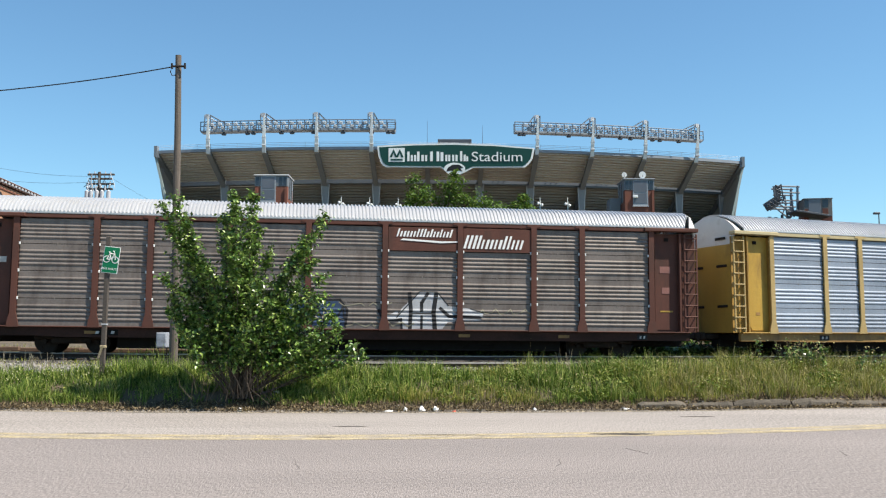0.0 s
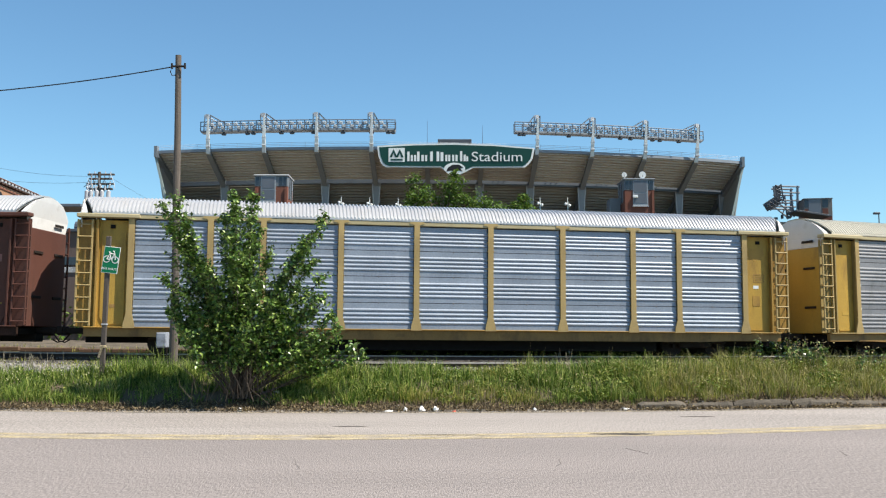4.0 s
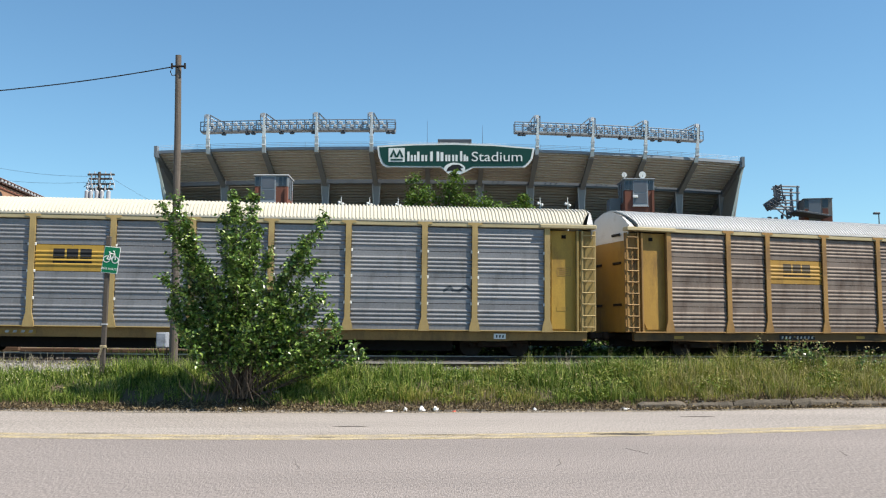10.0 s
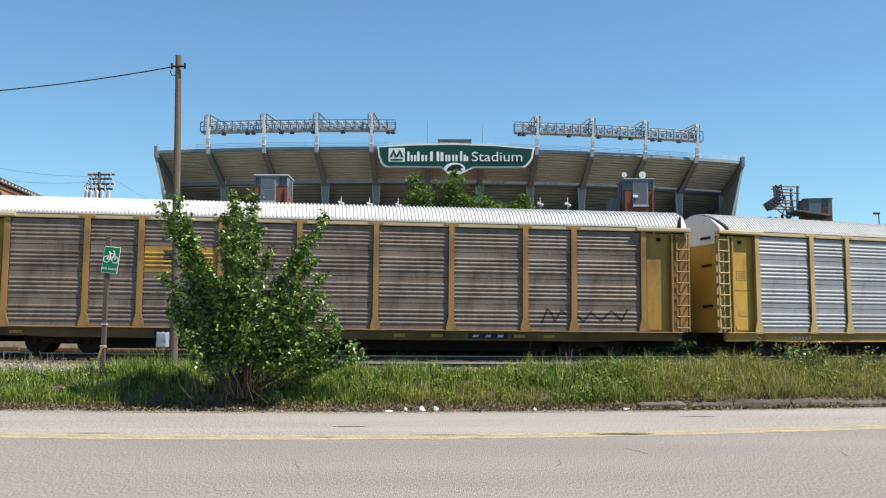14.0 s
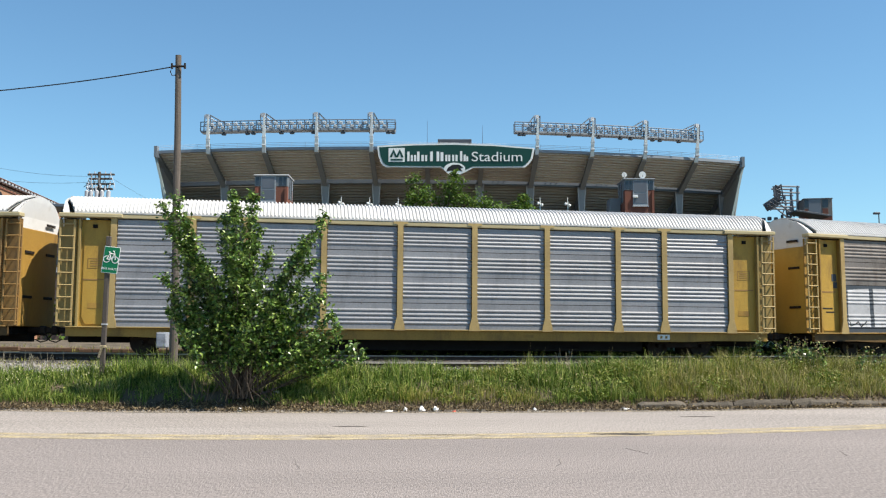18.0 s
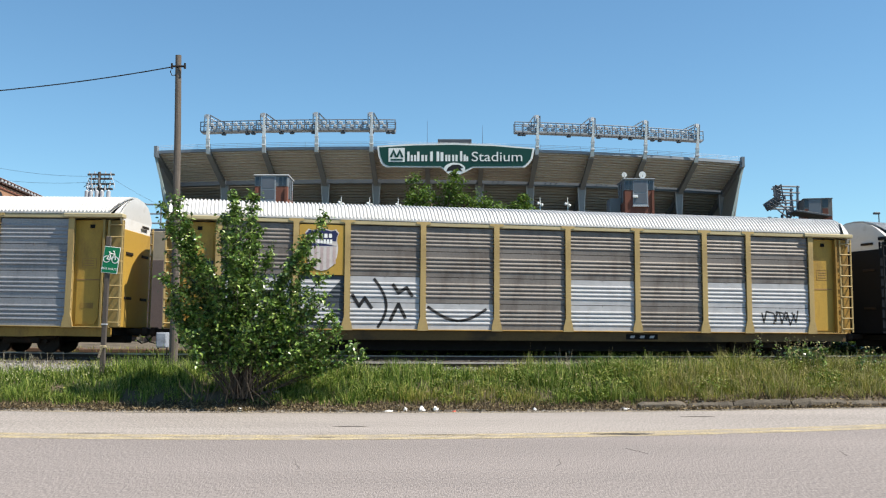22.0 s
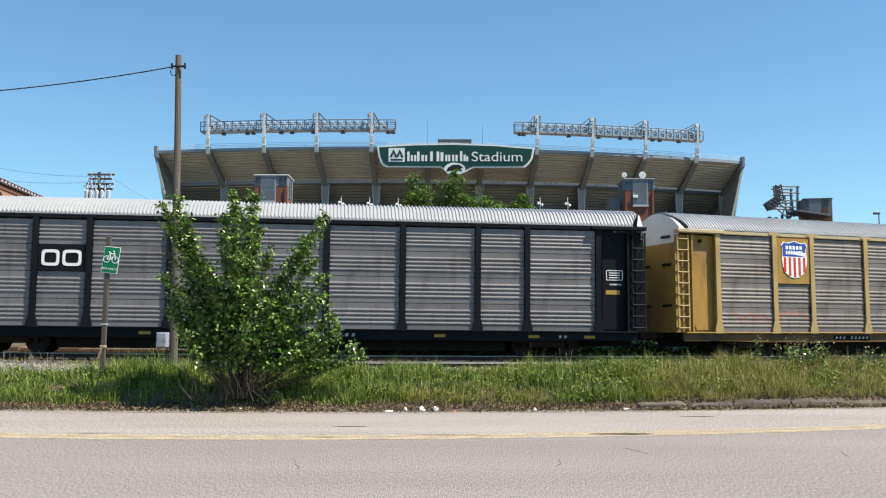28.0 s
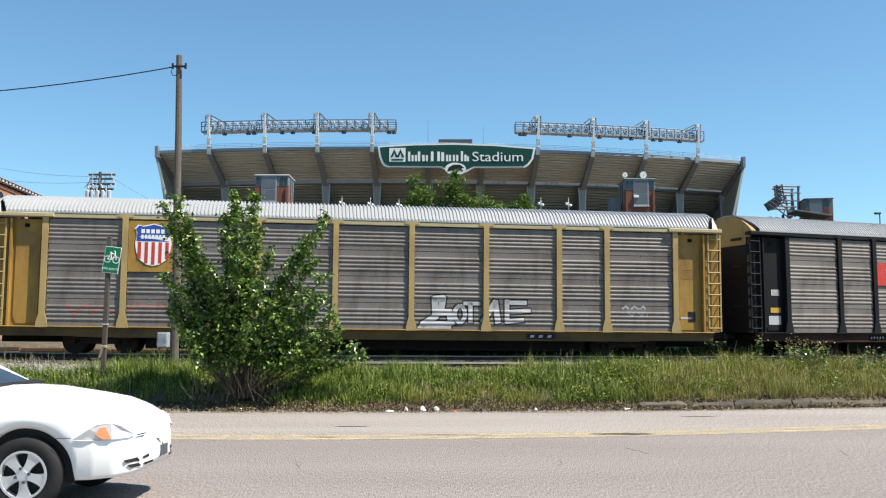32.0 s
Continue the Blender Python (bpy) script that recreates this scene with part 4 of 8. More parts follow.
    sill_plate(c, -9.0, 0.5, 2)
    end_blot(c, 1, YELLOW)

    # grey car with a yellow panel
    c = autorack("yellow covered auto carrier with grey ribbed sides, yellow sign panel", KHAKI, STEEL_GREY, ROOF_CREAM, post_mat=POST_DUSTY, ladder_mat=POST_DUSTY, sill=YELLOW_OLD, door_mat=YELLOW_BRIGHT)
    repaint(c, [(2, 2)], YELLOW_BRIGHT)
    panel_blocks(c, bay_x(2), SPRAY_BLACK, "black painted blocks in place of lettering")
    sill_plate(c, bay_x(1) + 0.2, 2.0, 7, YELLOW, WHITE, 0.18)
    sill_plate(c, bay_x(7) + 1.9, 0.45, 3, SIGN_WHITE, INK)
    end_marks(c, -1, [(0.05, 1.75, 0.36, 0.16, YELLOW_BRIGHT)])
    frame_box(c, HALF - 1.2, 3.2, 0.5, 0.3, YELLOW_OLD)
    end_marks(c, 1, [(0.0, 1.8, 0.4, 0.16, YELLOW_BRIGHT)])
    sprayed(c, band(scribble(bay_x(7) - 0.2, 2.3, 1.2, 0.35, 7, 12), 0.05), SPRAY_GREY, label="dark scuff across the ribs")

    seam_bolts(c, SIGN_WHITE, 1.5)
    # rusty car
    c = autorack("dirty yellow covered auto carrier with rust-tinged ribbed sides", YELLOW_OLD, STEEL_RUST, ROOF_WHITE, sill=SILL, door_mat=YELLOW)
    repaint(c, [(2, 2)], YELLOW)
    panel_blocks(c, bay_x(2) + 0.05, FADED_INK, "faded black painted blocks in place of lettering")
    sill_plate(c, bay_x(2), 1.75, 9)
    sill_plate(c, bay_x(6), 1.5, 3)
    reflectors(c, [-11.2, bay_x(3) + 0.4, bay_x(4) - 0.3, bay_x(5) - 0.5, bay_x(5) + 0.9, bay_x(6) + 1.2, bay_x(7)], YELLOW_BRIGHT)
    sprayed(c, band(scribble(bay_x(8) - 1.2, 1.2, 1.9, 0.7, 9, 3), 0.04) + band(scribble(bay_x(7) - 0.3, 1.2, 0.9, 0.7, 6, 5), 0.04), SPRAY_BLACK, label="black sprayed scrawl")

    # plain grey car
    c = autorack("bright yellow covered auto carrier with plain silver-grey ribbed sides", KHAKI, STEEL_PALE, ROOF_WHITE, post_mat=POST_DUSTY, ladder_mat=POST_DUSTY, sill=YELLOW, door_mat=YELLOW_BRIGHT)
    for sx in (-1, 1):
        frame_box(c, sx * (HALF - 1.25), 3.2, 0.5, 0.34, YELLOW_OLD)
        end_marks(c, sx, [(0.0, 1.7, 0.46, 0.2, YELLOW), (0.0, 2.62, 0.85, 0.05, YELLOW_OLD)])
    sill_plate(c, bay_x(7) + 0.9, 0.5, 2, SIGN_WHITE, YELLOW)
    sill_plate(c, -9.5, 1.2, 6, YELLOW, WHITE, 0.18)
    reflectors(c, [-7, -3.5, 0, 3.5, 7], YELLOW)

    # car with slate and white graffiti
    c = autorack("yellow covered auto carrier with weathered sides and sprayed graffiti", YELLOW, STEEL_DULL, ROOF_WHITE, post_mat=POST_DUSTY, ladder_mat=POST_DUSTY, sill=SILL, skip={(1, 2), (1, 3)}, door_mat=YELLOW_BRIGHT)
    bay_plate(c, 1, 2, 3, YELLOW_BRIGHT, "yellow sign panel", y=1.535)
    shield(c, bay_x(1), 3.85, 1.12, 1.5, False)
    repaint(c, [(0, 0), (0, 1), (1, 0), (1, 1)], SPRAY_GREY)
    repaint(c, [(2, 0), (2, 1), (3, 0), (5, 0), (5, 1), (7, 0), (7, 1), (8, 0), (8, 1)], SPRAY_WHITE)
    x0, x1 = bay_x(0), bay_x(1)
    sprayed(c, [[(x0 - 1.1, 1.2), (x0 + 0.12, 1.2), (x0 + 0.08, 2.78), (x0 - 1.1, 2.72)]], SPRAY_WHITE, label="white sprayed block")
    sprayed(c, [[(x0 + 0.34, 1.2), (x0 + 1.2, 1.2), (x0 + 1.2, 2.78), (x0 + 0.3, 2.78)]], SPRAY_WHITE, label="white sprayed block")
    sprayed(c, [[(x1 - 0.72, 1.2), (x1 + 0.78, 1.2), (x1 + 0.0, 1.95), (x1 + 0.72, 2.75), (x1 - 0.72, 2.75)]], SPRAY_WHITE, label="white sprayed block with a notch")
    x2, x3 = bay_x(2), bay_x(3)
    sprayed(c, band(curve_pts(lambda t: (x2 - 0.4 + 0.45 * math.sin(t * 1.6), 2.8 - t), 0, 1.75), 0.05) + band([(x2 - 1.2, 2.2), (x2 - 0.95, 1.8), (x2 - 0.75, 2.1), (x2 - 0.5, 1.75)], 0.06) + band([(x2 + 0.3, 2.6), (x2 + 0.5, 2.3), (x2 + 0.8, 2.5), (x2 + 1.0, 2.2)], 0.06)
            + band([(x2 + 0.2, 1.3), (x2 + 0.5, 1.9), (x2 + 0.75, 1.4)], 0.06) + band(curve_pts(lambda t: (x3 - 1.2 + t * 2.2, 1.8 - 0.5 * math.sin(t * 3)), 0, 1), 0.05) + band(scribble(x0 - 1.1, 1.15, 1.0, 0.35, 7, 2), 0.025) + band(scribble(x1 - 0.7, 1.15, 1.3, 0.3, 9, 3), 0.025)
            + band(scribble(bay_x(8) - 0.8, 1.3, 1.6, 0.7, 12, 9), 0.03) + band(scribble(bay_x(8) - 0.3, 1.2, 0.9, 0.8, 8, 11), 0.03), SPRAY_BLACK, label="black sprayed lines", lift=0.009)
    end_marks(c, -1, [(-0.05, 2.62, 0.85, 0.06, YELLOW_OLD), (0.3, 3.2, 0.25, 0.3, SPRAY_GREY), (0.35, 2.9, 0.2, 0.25, SPRAY_GREY), (-0.1, 1.95, 0.55, 0.05, SPRAY_BLACK), (0.05, 1.8, 0.45, 0.05, SPRAY_BLACK)])
    frame_box(c, HALF - 1.25, 3.3, 0.5, 0.4, YELLOW_OLD)
    end_marks(c, 1, [(0.0, 2.72, 0.85, 0.06, YELLOW_OLD)])
    sill_plate(c, bay_x(5) + 1.6, 1.3, 3, BLACK, SPRAY_WHITE)

    # black and grey car
    c = autorack("black covered auto carrier with grey ribbed sides, black sign panel", BLACKPAINT, STEEL_WARM, ROOF_GREY, skip={(1, 2)}, ladder_mat=GREYPAINT)
    bay_plate(c, 1, 2, 2, BLACKPAINT, "black sign panel", y=1.535)
    xa = bay_x(1)
    mark = Geo()
    for dx, w in ((-0.38, 0.62), (0.36, 0.66)):
        rings = []
        for gx, gz in ((w / 2, 0.29), (w / 2 - 0.105, 0.185)):
            rings.append([(xa + dx + gx * math.copysign(abs(math.cos(q)) ** 0.4, math.cos(q)), -1.546, 3.38 + gz * math.copysign(abs(math.sin(q)) ** 0.4, math.sin(q))) for q in (2 * math.pi * (k + 0.5) / 28 for k in range(28))])
        mark.loft(rings, cap=False)
    part("emblem", mark, WHITE, c, "two plain white outlined blocks")
    sill_plate(c, bay_x(4) + 1.6, 2.0, 8, BLACKPAINT, WHITE, 0.26)
    part("stencil", Geo().box((bay_x(3) + 1.2, -1.447, 0.72), (0.9, 0.008, 0.12)), SPRAY_WHITE, c)
    end_marks(c, -1, [(0.05, 1.75, 0.55, 0.22, YELLOW_BRIGHT)])
    end_marks(c, 1, [(0.0, 2.45, 0.55, 0.16, YELLOW_BRIGHT), (0.1, 2.75, 0.45, 0.06, WHITE)])
    frame_box(c, HALF - 1.2, 3.1, 0.62, 0.36, WHITE, 0.03)
    reflectors(c, [-11.4, -5, 1, bay_x(6), bay_x(7) + 1.2, 11.3], YELLOW_BRIGHT)
    sill_plate(c, bay_x(8), 0.5, 2, GREYPAINT)

    # car with the striped shield
    c = autorack("yellow covered auto carrier with dull ribbed sides, striped shield", YELLOW, STEEL_DULL, ROOF_GREY, post_mat=POST_DUSTY, ladder_mat=POST_DUSTY, sill=SILL, skip={(1, 2), (1, 3)})
    bay_plate(c, 1, 2, 3, YELLOW, "yellow sign panel", y=1.535)
    shield(c, bay_x(1) + 0.05, 3.9, 1.2, 1.45, True)
    sprayed(c, band(scribble(bay_x(0) - 0.5, 1.3, 1.5, 0.5, 8, 21), 0.06) + band(scribble(bay_x(1) - 0.8, 1.5, 1.4, 0.4, 8, 22), 0.05), SPRAY_RUST, label="faded red sprayed scrawl")
    x5, x6 = bay_x(5), bay_x(6)
    letters = [([(x5 - 0.95, 1.16), (x5 - 0.5, 1.45), (x5 - 0.52, 2.1), (x5 - 0.22, 2.12), (x5 - 0.3, 1.6), (x5 + 0.02, 1.62), (x5 + 0.1, 1.2)], 0.12), (curve_pts(lambda t: (x5 + 0.42 + 0.19 * math.cos(t), 1.55 + 0.3 * math.sin(t)), 0, 6.3), 0.075),
               ([(x5 + 0.82, 1.3), (x5 + 0.82, 1.95)], 0.08), ([(x5 + 0.6, 1.95), (x5 + 1.15, 1.95)], 0.07), ([(x5 + 1.3, 1.3), (x6 - 1.05, 2.0), (x6 - 0.95, 1.3)], 0.11), ([(x6 - 0.6, 1.3), (x6 - 0.6, 2.05)], 0.09),
               ([(x6 - 0.6, 2.0), (x6 + 0.1, 2.0)], 0.08), ([(x6 - 0.6, 1.65), (x6 + 0.25, 1.7)], 0.08), ([(x6 - 0.6, 1.3), (x6, 1.35)], 0.08)]
    for wide, paint_, lift_, words in ((0.055, SPRAY_BLACK, 0.004, "black sprayed outline of the lettering"), (0.0, SPRAY_BRIGHT, 0.010, "white sprayed lettering")):
        shapes = []
        for line, r_ in letters:
            shapes += band(line, r_ + wide)
        sprayed(c, shapes + [[(x5 - 1.2 - wide, 1.0), (x5 + 0.1 + wide, 1.0), (x5 + 0.1 + wide, 1.28 + wide), (x5 - 0.95, 1.3 + wide)]], paint_, label=words, lift=lift_)
    sprayed(c, band(scribble(bay_x(8) - 0.7, 1.75, 0.9, 0.2, 9, 31), 0.03) + band(scribble(bay_x(8) - 0.6, 1.55, 0.9, 0.15, 9, 32), 0.025), SPRAY_WHITE, label="small white sprayed tag")
    sill_plate(c, bay_x(6) + 0.7, 1.1, 3)
    sill_plate(c, bay_x(2) + 0.6, 1.9, 9, BLACK, WHITE, 0.2)
    end_marks(c, 1, [(0.1, 1.55, 0.3, 0.4, INK), (-0.1, 1.5, 0.5, 0.08, WHITE)])
    frame_box(c, HALF - 1.25, 3.2, 0.5, 0.36, YELLOW_OLD)
    for sx in (-1, 1):
        end_blot(c, sx, YELLOW_OLD)

    # last car
    c = autorack("dark grey covered auto carrier with silver sides, red panel", GREYPAINT, STEEL_DULL, ROOF_GREY, sill=BROWN_SILL, skip={(2, 2)}, top_white=KHAKI)
    bay_plate(c, 2, 2, 2, REDP, "red sign panel", y=1.535)
    bars_on(c, bay_x(2), 3.2, 1.6, 0.4, 3, WHITE, y=1.541, seed=4)
    end_marks(c, -1, [(0.1, 2.55, 0.4, 0.24, WHITE), (0.1, 1.85, 0.5, 0.2, YELLOW_BRIGHT), (0.05, 1.45, 0.6, 0.35, SPRAY_WHITE)])
    sill_plate(c, bay_x(1) + 1.0, 0.9, 5, BLACK, WHITE, 0.2)


build_cars()


# ---- stadium ----
COLUMN_STEEL = material("pale_blue_steel_paint", (0.235, 0.265, 0.30), 0.5, vary=0.15, scale=0.3)
LAMP_PALE = material("pale_lamp_housing", (0.36, 0.40, 0.44), 0.4, vary=0.2, scale=0.6)
GREEN_STEEL = material("grey_green_steel_paint", (0.26, 0.31, 0.295), 0.5, vary=0.15, scale=0.3)

def rim_depth(x):
    """Depth of the upper deck's outer rim."""
    return 231.0 + 0.0020 * (x + 20) ** 2


STATIONS = [-71.0, -57.6, -43.6, -30.7, -17.4, -3.9, 9.6, 23.1, 37.1, 51.0, 65.2, 78.6]
RING_Z, RING_BACK = 41.9, 14.0


def rim(x, z=47.9, back=0.0):
    return Vector((x - 0.001 * x * back, rim_depth(x) + back, z))


def build_stadium():
    st = root("stadium", "large concrete stadium with steel ribs, lighting racks and a green sign", "stadium")
    xs = [STATIONS[0] + (STATIONS[-1] - STATIONS[0]) * i / 44 for i in range(45)]

    def steps(n, z0, z1, b0, b1):
        rows = []
        for k in range(n):
            rows.append((z0 + (z1 - z0) * k / n, b0 + (b1 - b0) * k / n))
            rows.append((z0 + (z1 - z0) * (k + 1) / n, b0 + (b1 - b0) * k / n))
        return rows

    # stepped underside of the upper deck, outside and inside the ring beam; inside, shade is in the colour
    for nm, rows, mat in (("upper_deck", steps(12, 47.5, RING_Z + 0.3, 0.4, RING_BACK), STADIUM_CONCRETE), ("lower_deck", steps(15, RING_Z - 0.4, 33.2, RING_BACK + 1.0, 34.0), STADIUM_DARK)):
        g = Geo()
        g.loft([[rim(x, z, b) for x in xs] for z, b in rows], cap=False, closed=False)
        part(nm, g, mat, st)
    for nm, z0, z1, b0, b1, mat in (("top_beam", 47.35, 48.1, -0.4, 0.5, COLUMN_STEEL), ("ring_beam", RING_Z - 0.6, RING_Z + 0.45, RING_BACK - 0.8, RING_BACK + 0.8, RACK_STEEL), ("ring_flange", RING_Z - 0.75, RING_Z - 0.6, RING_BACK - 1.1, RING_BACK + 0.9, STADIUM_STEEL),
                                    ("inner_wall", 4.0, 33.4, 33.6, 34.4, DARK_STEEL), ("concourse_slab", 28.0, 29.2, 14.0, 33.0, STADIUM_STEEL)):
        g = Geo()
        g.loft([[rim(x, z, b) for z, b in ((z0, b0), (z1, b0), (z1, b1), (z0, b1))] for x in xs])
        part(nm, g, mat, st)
    for i, x in enumerate(STATIONS):
        g = Geo()
        w = 0.36
        pts = [rim(x, 48.0, -0.6), rim(x, 46.5, -0.6), rim(x, RING_Z - 1.2, RING_BACK - 1.4), rim(x, RING_Z + 0.2, RING_BACK)]
        g.loft([[p + Vector((o, 0, 0)) for p in pts] for o in (-w, w)])
        rib = part("rib", g, STADIUM_STEEL, st)
        part("rib_flange", Geo().loft([[p + Vector((o, 0, q)) for p, q in ((pts[1], 0.0), (pts[2], 0.0), (pts[2], -0.16), (pts[1], -0.16))] for o in (-w * 1.7, w * 1.7)]), COLUMN_STEEL, rib, "pale lower flange")
        g = Geo()
        pts = [rim(x, RING_Z - 0.2, RING_BACK + 0.6), rim(x, RING_Z - 1.9, RING_BACK + 0.6), rim(x, 32.0, 33.0), rim(x, 33.4, 33.8)]
        g.loft([[p + Vector((o, 0, 0)) for p in pts] for o in (-w, w)])
        part("inner_rib", g, STADIUM_STEEL, st)
        base = rim(x, 0, RING_BACK)
        g = Geo()
        g.loft([[base + Vector((u * q, v * q, z)) for u, v in ((-1, -0.8), (1, -0.8), (1, 0.8), (-1, 0.8))] for z, q in ((0.5, 0.55), (33, 0.6), (RING_Z - 0.7, 1.05))])
        col = part("column", g, COLUMN_STEEL, st)
        for o in (-1, 1):
            part("column_flange", Geo().loft([[base + Vector((o * q + u, -0.8 * q - 0.1 + v, z)) for u, v in ((-0.12, 0), (0.12, 0), (0.12, 0.1), (-0.12, 0.1))] for z, q in ((0.5, 0.5), (33, 0.55), (RING_Z - 0.7, 1.0))]), LIGHT_STEEL, col, "pale column edge")
    for x, sx in ((STATIONS[0], -1), (STATIONS[-1], 1)):
        g = Geo()
        g.loft([[rim(x, z, q) + Vector((o, 0, 0)) for z, q in ((49.2, -0.9), (46.4, -0.9), (46.4, 0.4), (49.2, 0.5))] for o in (0, sx * 0.75)])
        part("end_post", g, STADIUM_STEEL, st)
        g = Geo()
        g.loft([[rim(x - sx * q, z, k) + Vector((u, v, 0)) for u, v in ((-0.3, -0.3), (0.3, -0.3), (0.3, 0.3), (-0.3, 0.3))] for z, q, k in ((46.8, -0.6, 0.0), (33.2, 3.0, 0.0), (6, 8.5, 0.0))])
        part("end_column", g, GREEN_STEEL, st)
        g = Geo()
        panel = [rim(x, 46.4, 0.6), rim(x - sx * 2.6, 33.2, 0.6), rim(x - sx * 8.0, 8, 0.6), rim(x - sx * 3.0, 8, 30.0), rim(x, 33.2, 34), rim(x, RING_Z - 1.4, RING_BACK)]
        g.loft([[p + Vector((o, 0, 0)) for p in panel] for o in (sx * 0.42, sx * 0.7)])
        part("end_panel", g, STADIUM_DARK, st)
    # railing
    for i in range(45):
        part("railing_post", cached("rpost", lambda: Geo().box((0, 0, 0.6), (0.06, 0.06, 1.2)).mesh("railing_post", LIGHT_STEEL)), None, st, at=rim(xs[i], 48.1))
    for z in (48.5, 48.9, 49.3):
        part("railing_bar", Geo().tube([rim(x, z) for x in xs], 0.035, 4), LIGHT_STEEL, st)
    # lighting racks: catwalk beam, rails, lamp housings; masts and struts running back
    lamp_box = fixed(Geo().box((0, 0, 0), (0.95, 0.7, 0.8), 0.14).box((0, 0.4, 0), (0.5, 0.3, 0.5), 0.08).mesh("lamp_housing", LAMP_PALE))
    flood = fixed(Geo().box((0, 0, 0), (1.15, 0.9, 0.5), 0.16).box((0, 0, 0.35), (0.3, 0.3, 0.35)).mesh("floodlight", DARK_STEEL))
    for lo, hi, stations, hang in ((-59.4, -11.6, (1, 2, 3, 4), (0.12, 0.245, 0.275, 0.42, 0.475, 0.585, 0.735, 0.88, 0.965, 0.99)), (17.6, 67.0, (7, 8, 9, 10), (0.025, 0.045, 0.275, 0.43, 0.545, 0.60, 0.72, 0.76, 0.865))):
        line = [lo + (hi - lo) * i / 12 for i in range(13)]

        def height(x):
            return 52.0 + 0.006 * max(0.0, x) + 0.002 * max(0.0, -x - 12)

        rack = part("light_rack", Geo().loft([[rim(x, height(x) + z, b) for z, b in ((-0.2, -2.0), (0.25, -2.0), (0.25, 0.6), (-0.2, 0.6))] for x in line]), COLUMN_STEEL, st, "steel catwalk with floodlights")
        for z, b, r in ((2.35, -2.0, 0.13), (1.25, -2.0, 0.09), (2.35, 0.6, 0.12), (1.2, 0.6, 0.08)):
            part("guard_rail", Geo().tube([rim(x, height(x) + z, b) for x in line], r, 5), RACK_STEEL, rack)
        n = 24
        for i in range(n + 1):
            x = lo + (hi - lo) * i / n
            for b in (-2.0, 0.6):
                part("upright", cached("rackpost", lambda: Geo().box((0, 0, 1.2), (0.2, 0.16, 2.4)).mesh("upright", RACK_STEEL)), None, rack, at=rim(x, height(x), b))
            if i < n and not (i in (0, n - 1)):
                xm = x + (hi - lo) / n * 0.5
                tilt = 12 if i % 2 else -12
                part("lamp_housing", lamp_box, None, rack, at=Matrix.Translation(rim(xm - 0.35, height(x) + 1.75, -1.2)) @ Matrix.Rotation(radians(tilt), 4, "Y"))
                part("lamp_housing", lamp_box, None, rack, at=Matrix.Translation(rim(xm + 0.4, height(x) + 0.85, -1.2)) @ Matrix.Rotation(radians(-tilt), 4, "Y"))
                part("brace", Geo().tube([rim(x, height(x) + 0.2, 0.6), rim(x + (hi - lo) / n, height(x) + 2.3, 0.6)], 0.07, 4), DARK_STEEL, rack)
        for u in hang:
            x = lo + (hi - lo) * u
            part("floodlight", flood, None, rack, at=rim(x, height(x) - 0.72, -1.4))
        for i in stations:
            x = STATIONS[i]
            hz = height(x)
            mast = part("mast", Geo().loft([[p + Vector((u * q, v * q, 0)) for u, v in ((-1, -1), (1, -1), (1, 1), (-1, 1))] for p, q in ((rim(x, 46.6, -1.0), 0.46), (rim(x + 0.1, 49.6, -1.9), 0.38), (rim(x + 0.2, hz + 3.4, -2.6), 0.2))]), SIGN_WHITE, st, "white tapered mast")
            for z in (48.3, 50.2):
                part("splice_plate", Geo().box(rim(x + 0.1, z, -1.9), (0.95, 0.9, 0.3), 0.05), LIGHT_STEEL, mast)
            for o in (-0.7, 0.7):
                strut = Geo()
                front, back = rim(x + o, hz + 3.9, -2.4), rim(x + o, hz + 4.8, 10.0)
                low, lowb = rim(x + o, hz + 1.3, -2.2), rim(x + o, hz + 2.5, 10.0)
                strut.tube([low, front, back, lowb, low], 0.16, 5)
                strut.tube([rim(x + o, hz + 4.4, 4.0), rim(x + o, hz + 1.9, 4.0)], 0.10, 4)
                part("strut", strut, RACK_STEEL if o > 0 else LIGHT_STEEL, st)
            part("strut_head", Geo().loft([[rim(x + o, hz + z, b) for z, b in ((3.1, -2.7), (4.1, -2.7), (4.1, -2.2), (3.1, -2.2))] for o in (-0.42, 0.42)]), LIGHT_STEEL, mast)
    # the name board
    left = [(-15.3, 45.2), (-14.7, 43.6), (-14.1, 43.0), (-13.3, 42.65)]
    board = [(-15.65, 47.55), (-6.7, 48.05), (2.65, 48.2), (12.4, 47.85), (21.85, 47.05), (21.35, 44.6), (20.4, 43.3), (19.4, 42.6), (7.15, 42.5), (3.05, 40.4), (-0.6, 42.6)] + left[::-1]
    y0 = 228.0
    cx, cz = 3.0, 45.0
    def on_board(a, b, c):
        return (a, y0 + c, b)
    sg = part("name_board", Geo().prism([(cx + (a - cx) * 1.012, cz + (b - cz) * 1.06) for a, b in board], on_board, 0.8), SIGN_WHITE, st, "dark green name board with a white rim")
    part("board_face", Geo().prism([(cx + (a - cx) * 0.985, cz + (b - cz) * 0.93) for a, b in board], lambda a, b, c: (a, y0 - 0.06 + c, b), 0.06), SIGN_GREEN, sg, "dark green board face")
    part("emblem", Geo().prism([(-13.1, 43.8), (-9.2, 43.8), (-9.2, 47.2), (-13.1, 47.15)], lambda a, b, c: (a, y0 - 0.12 + c, b), 0.05), SIGN_WHITE, sg, "white square emblem")
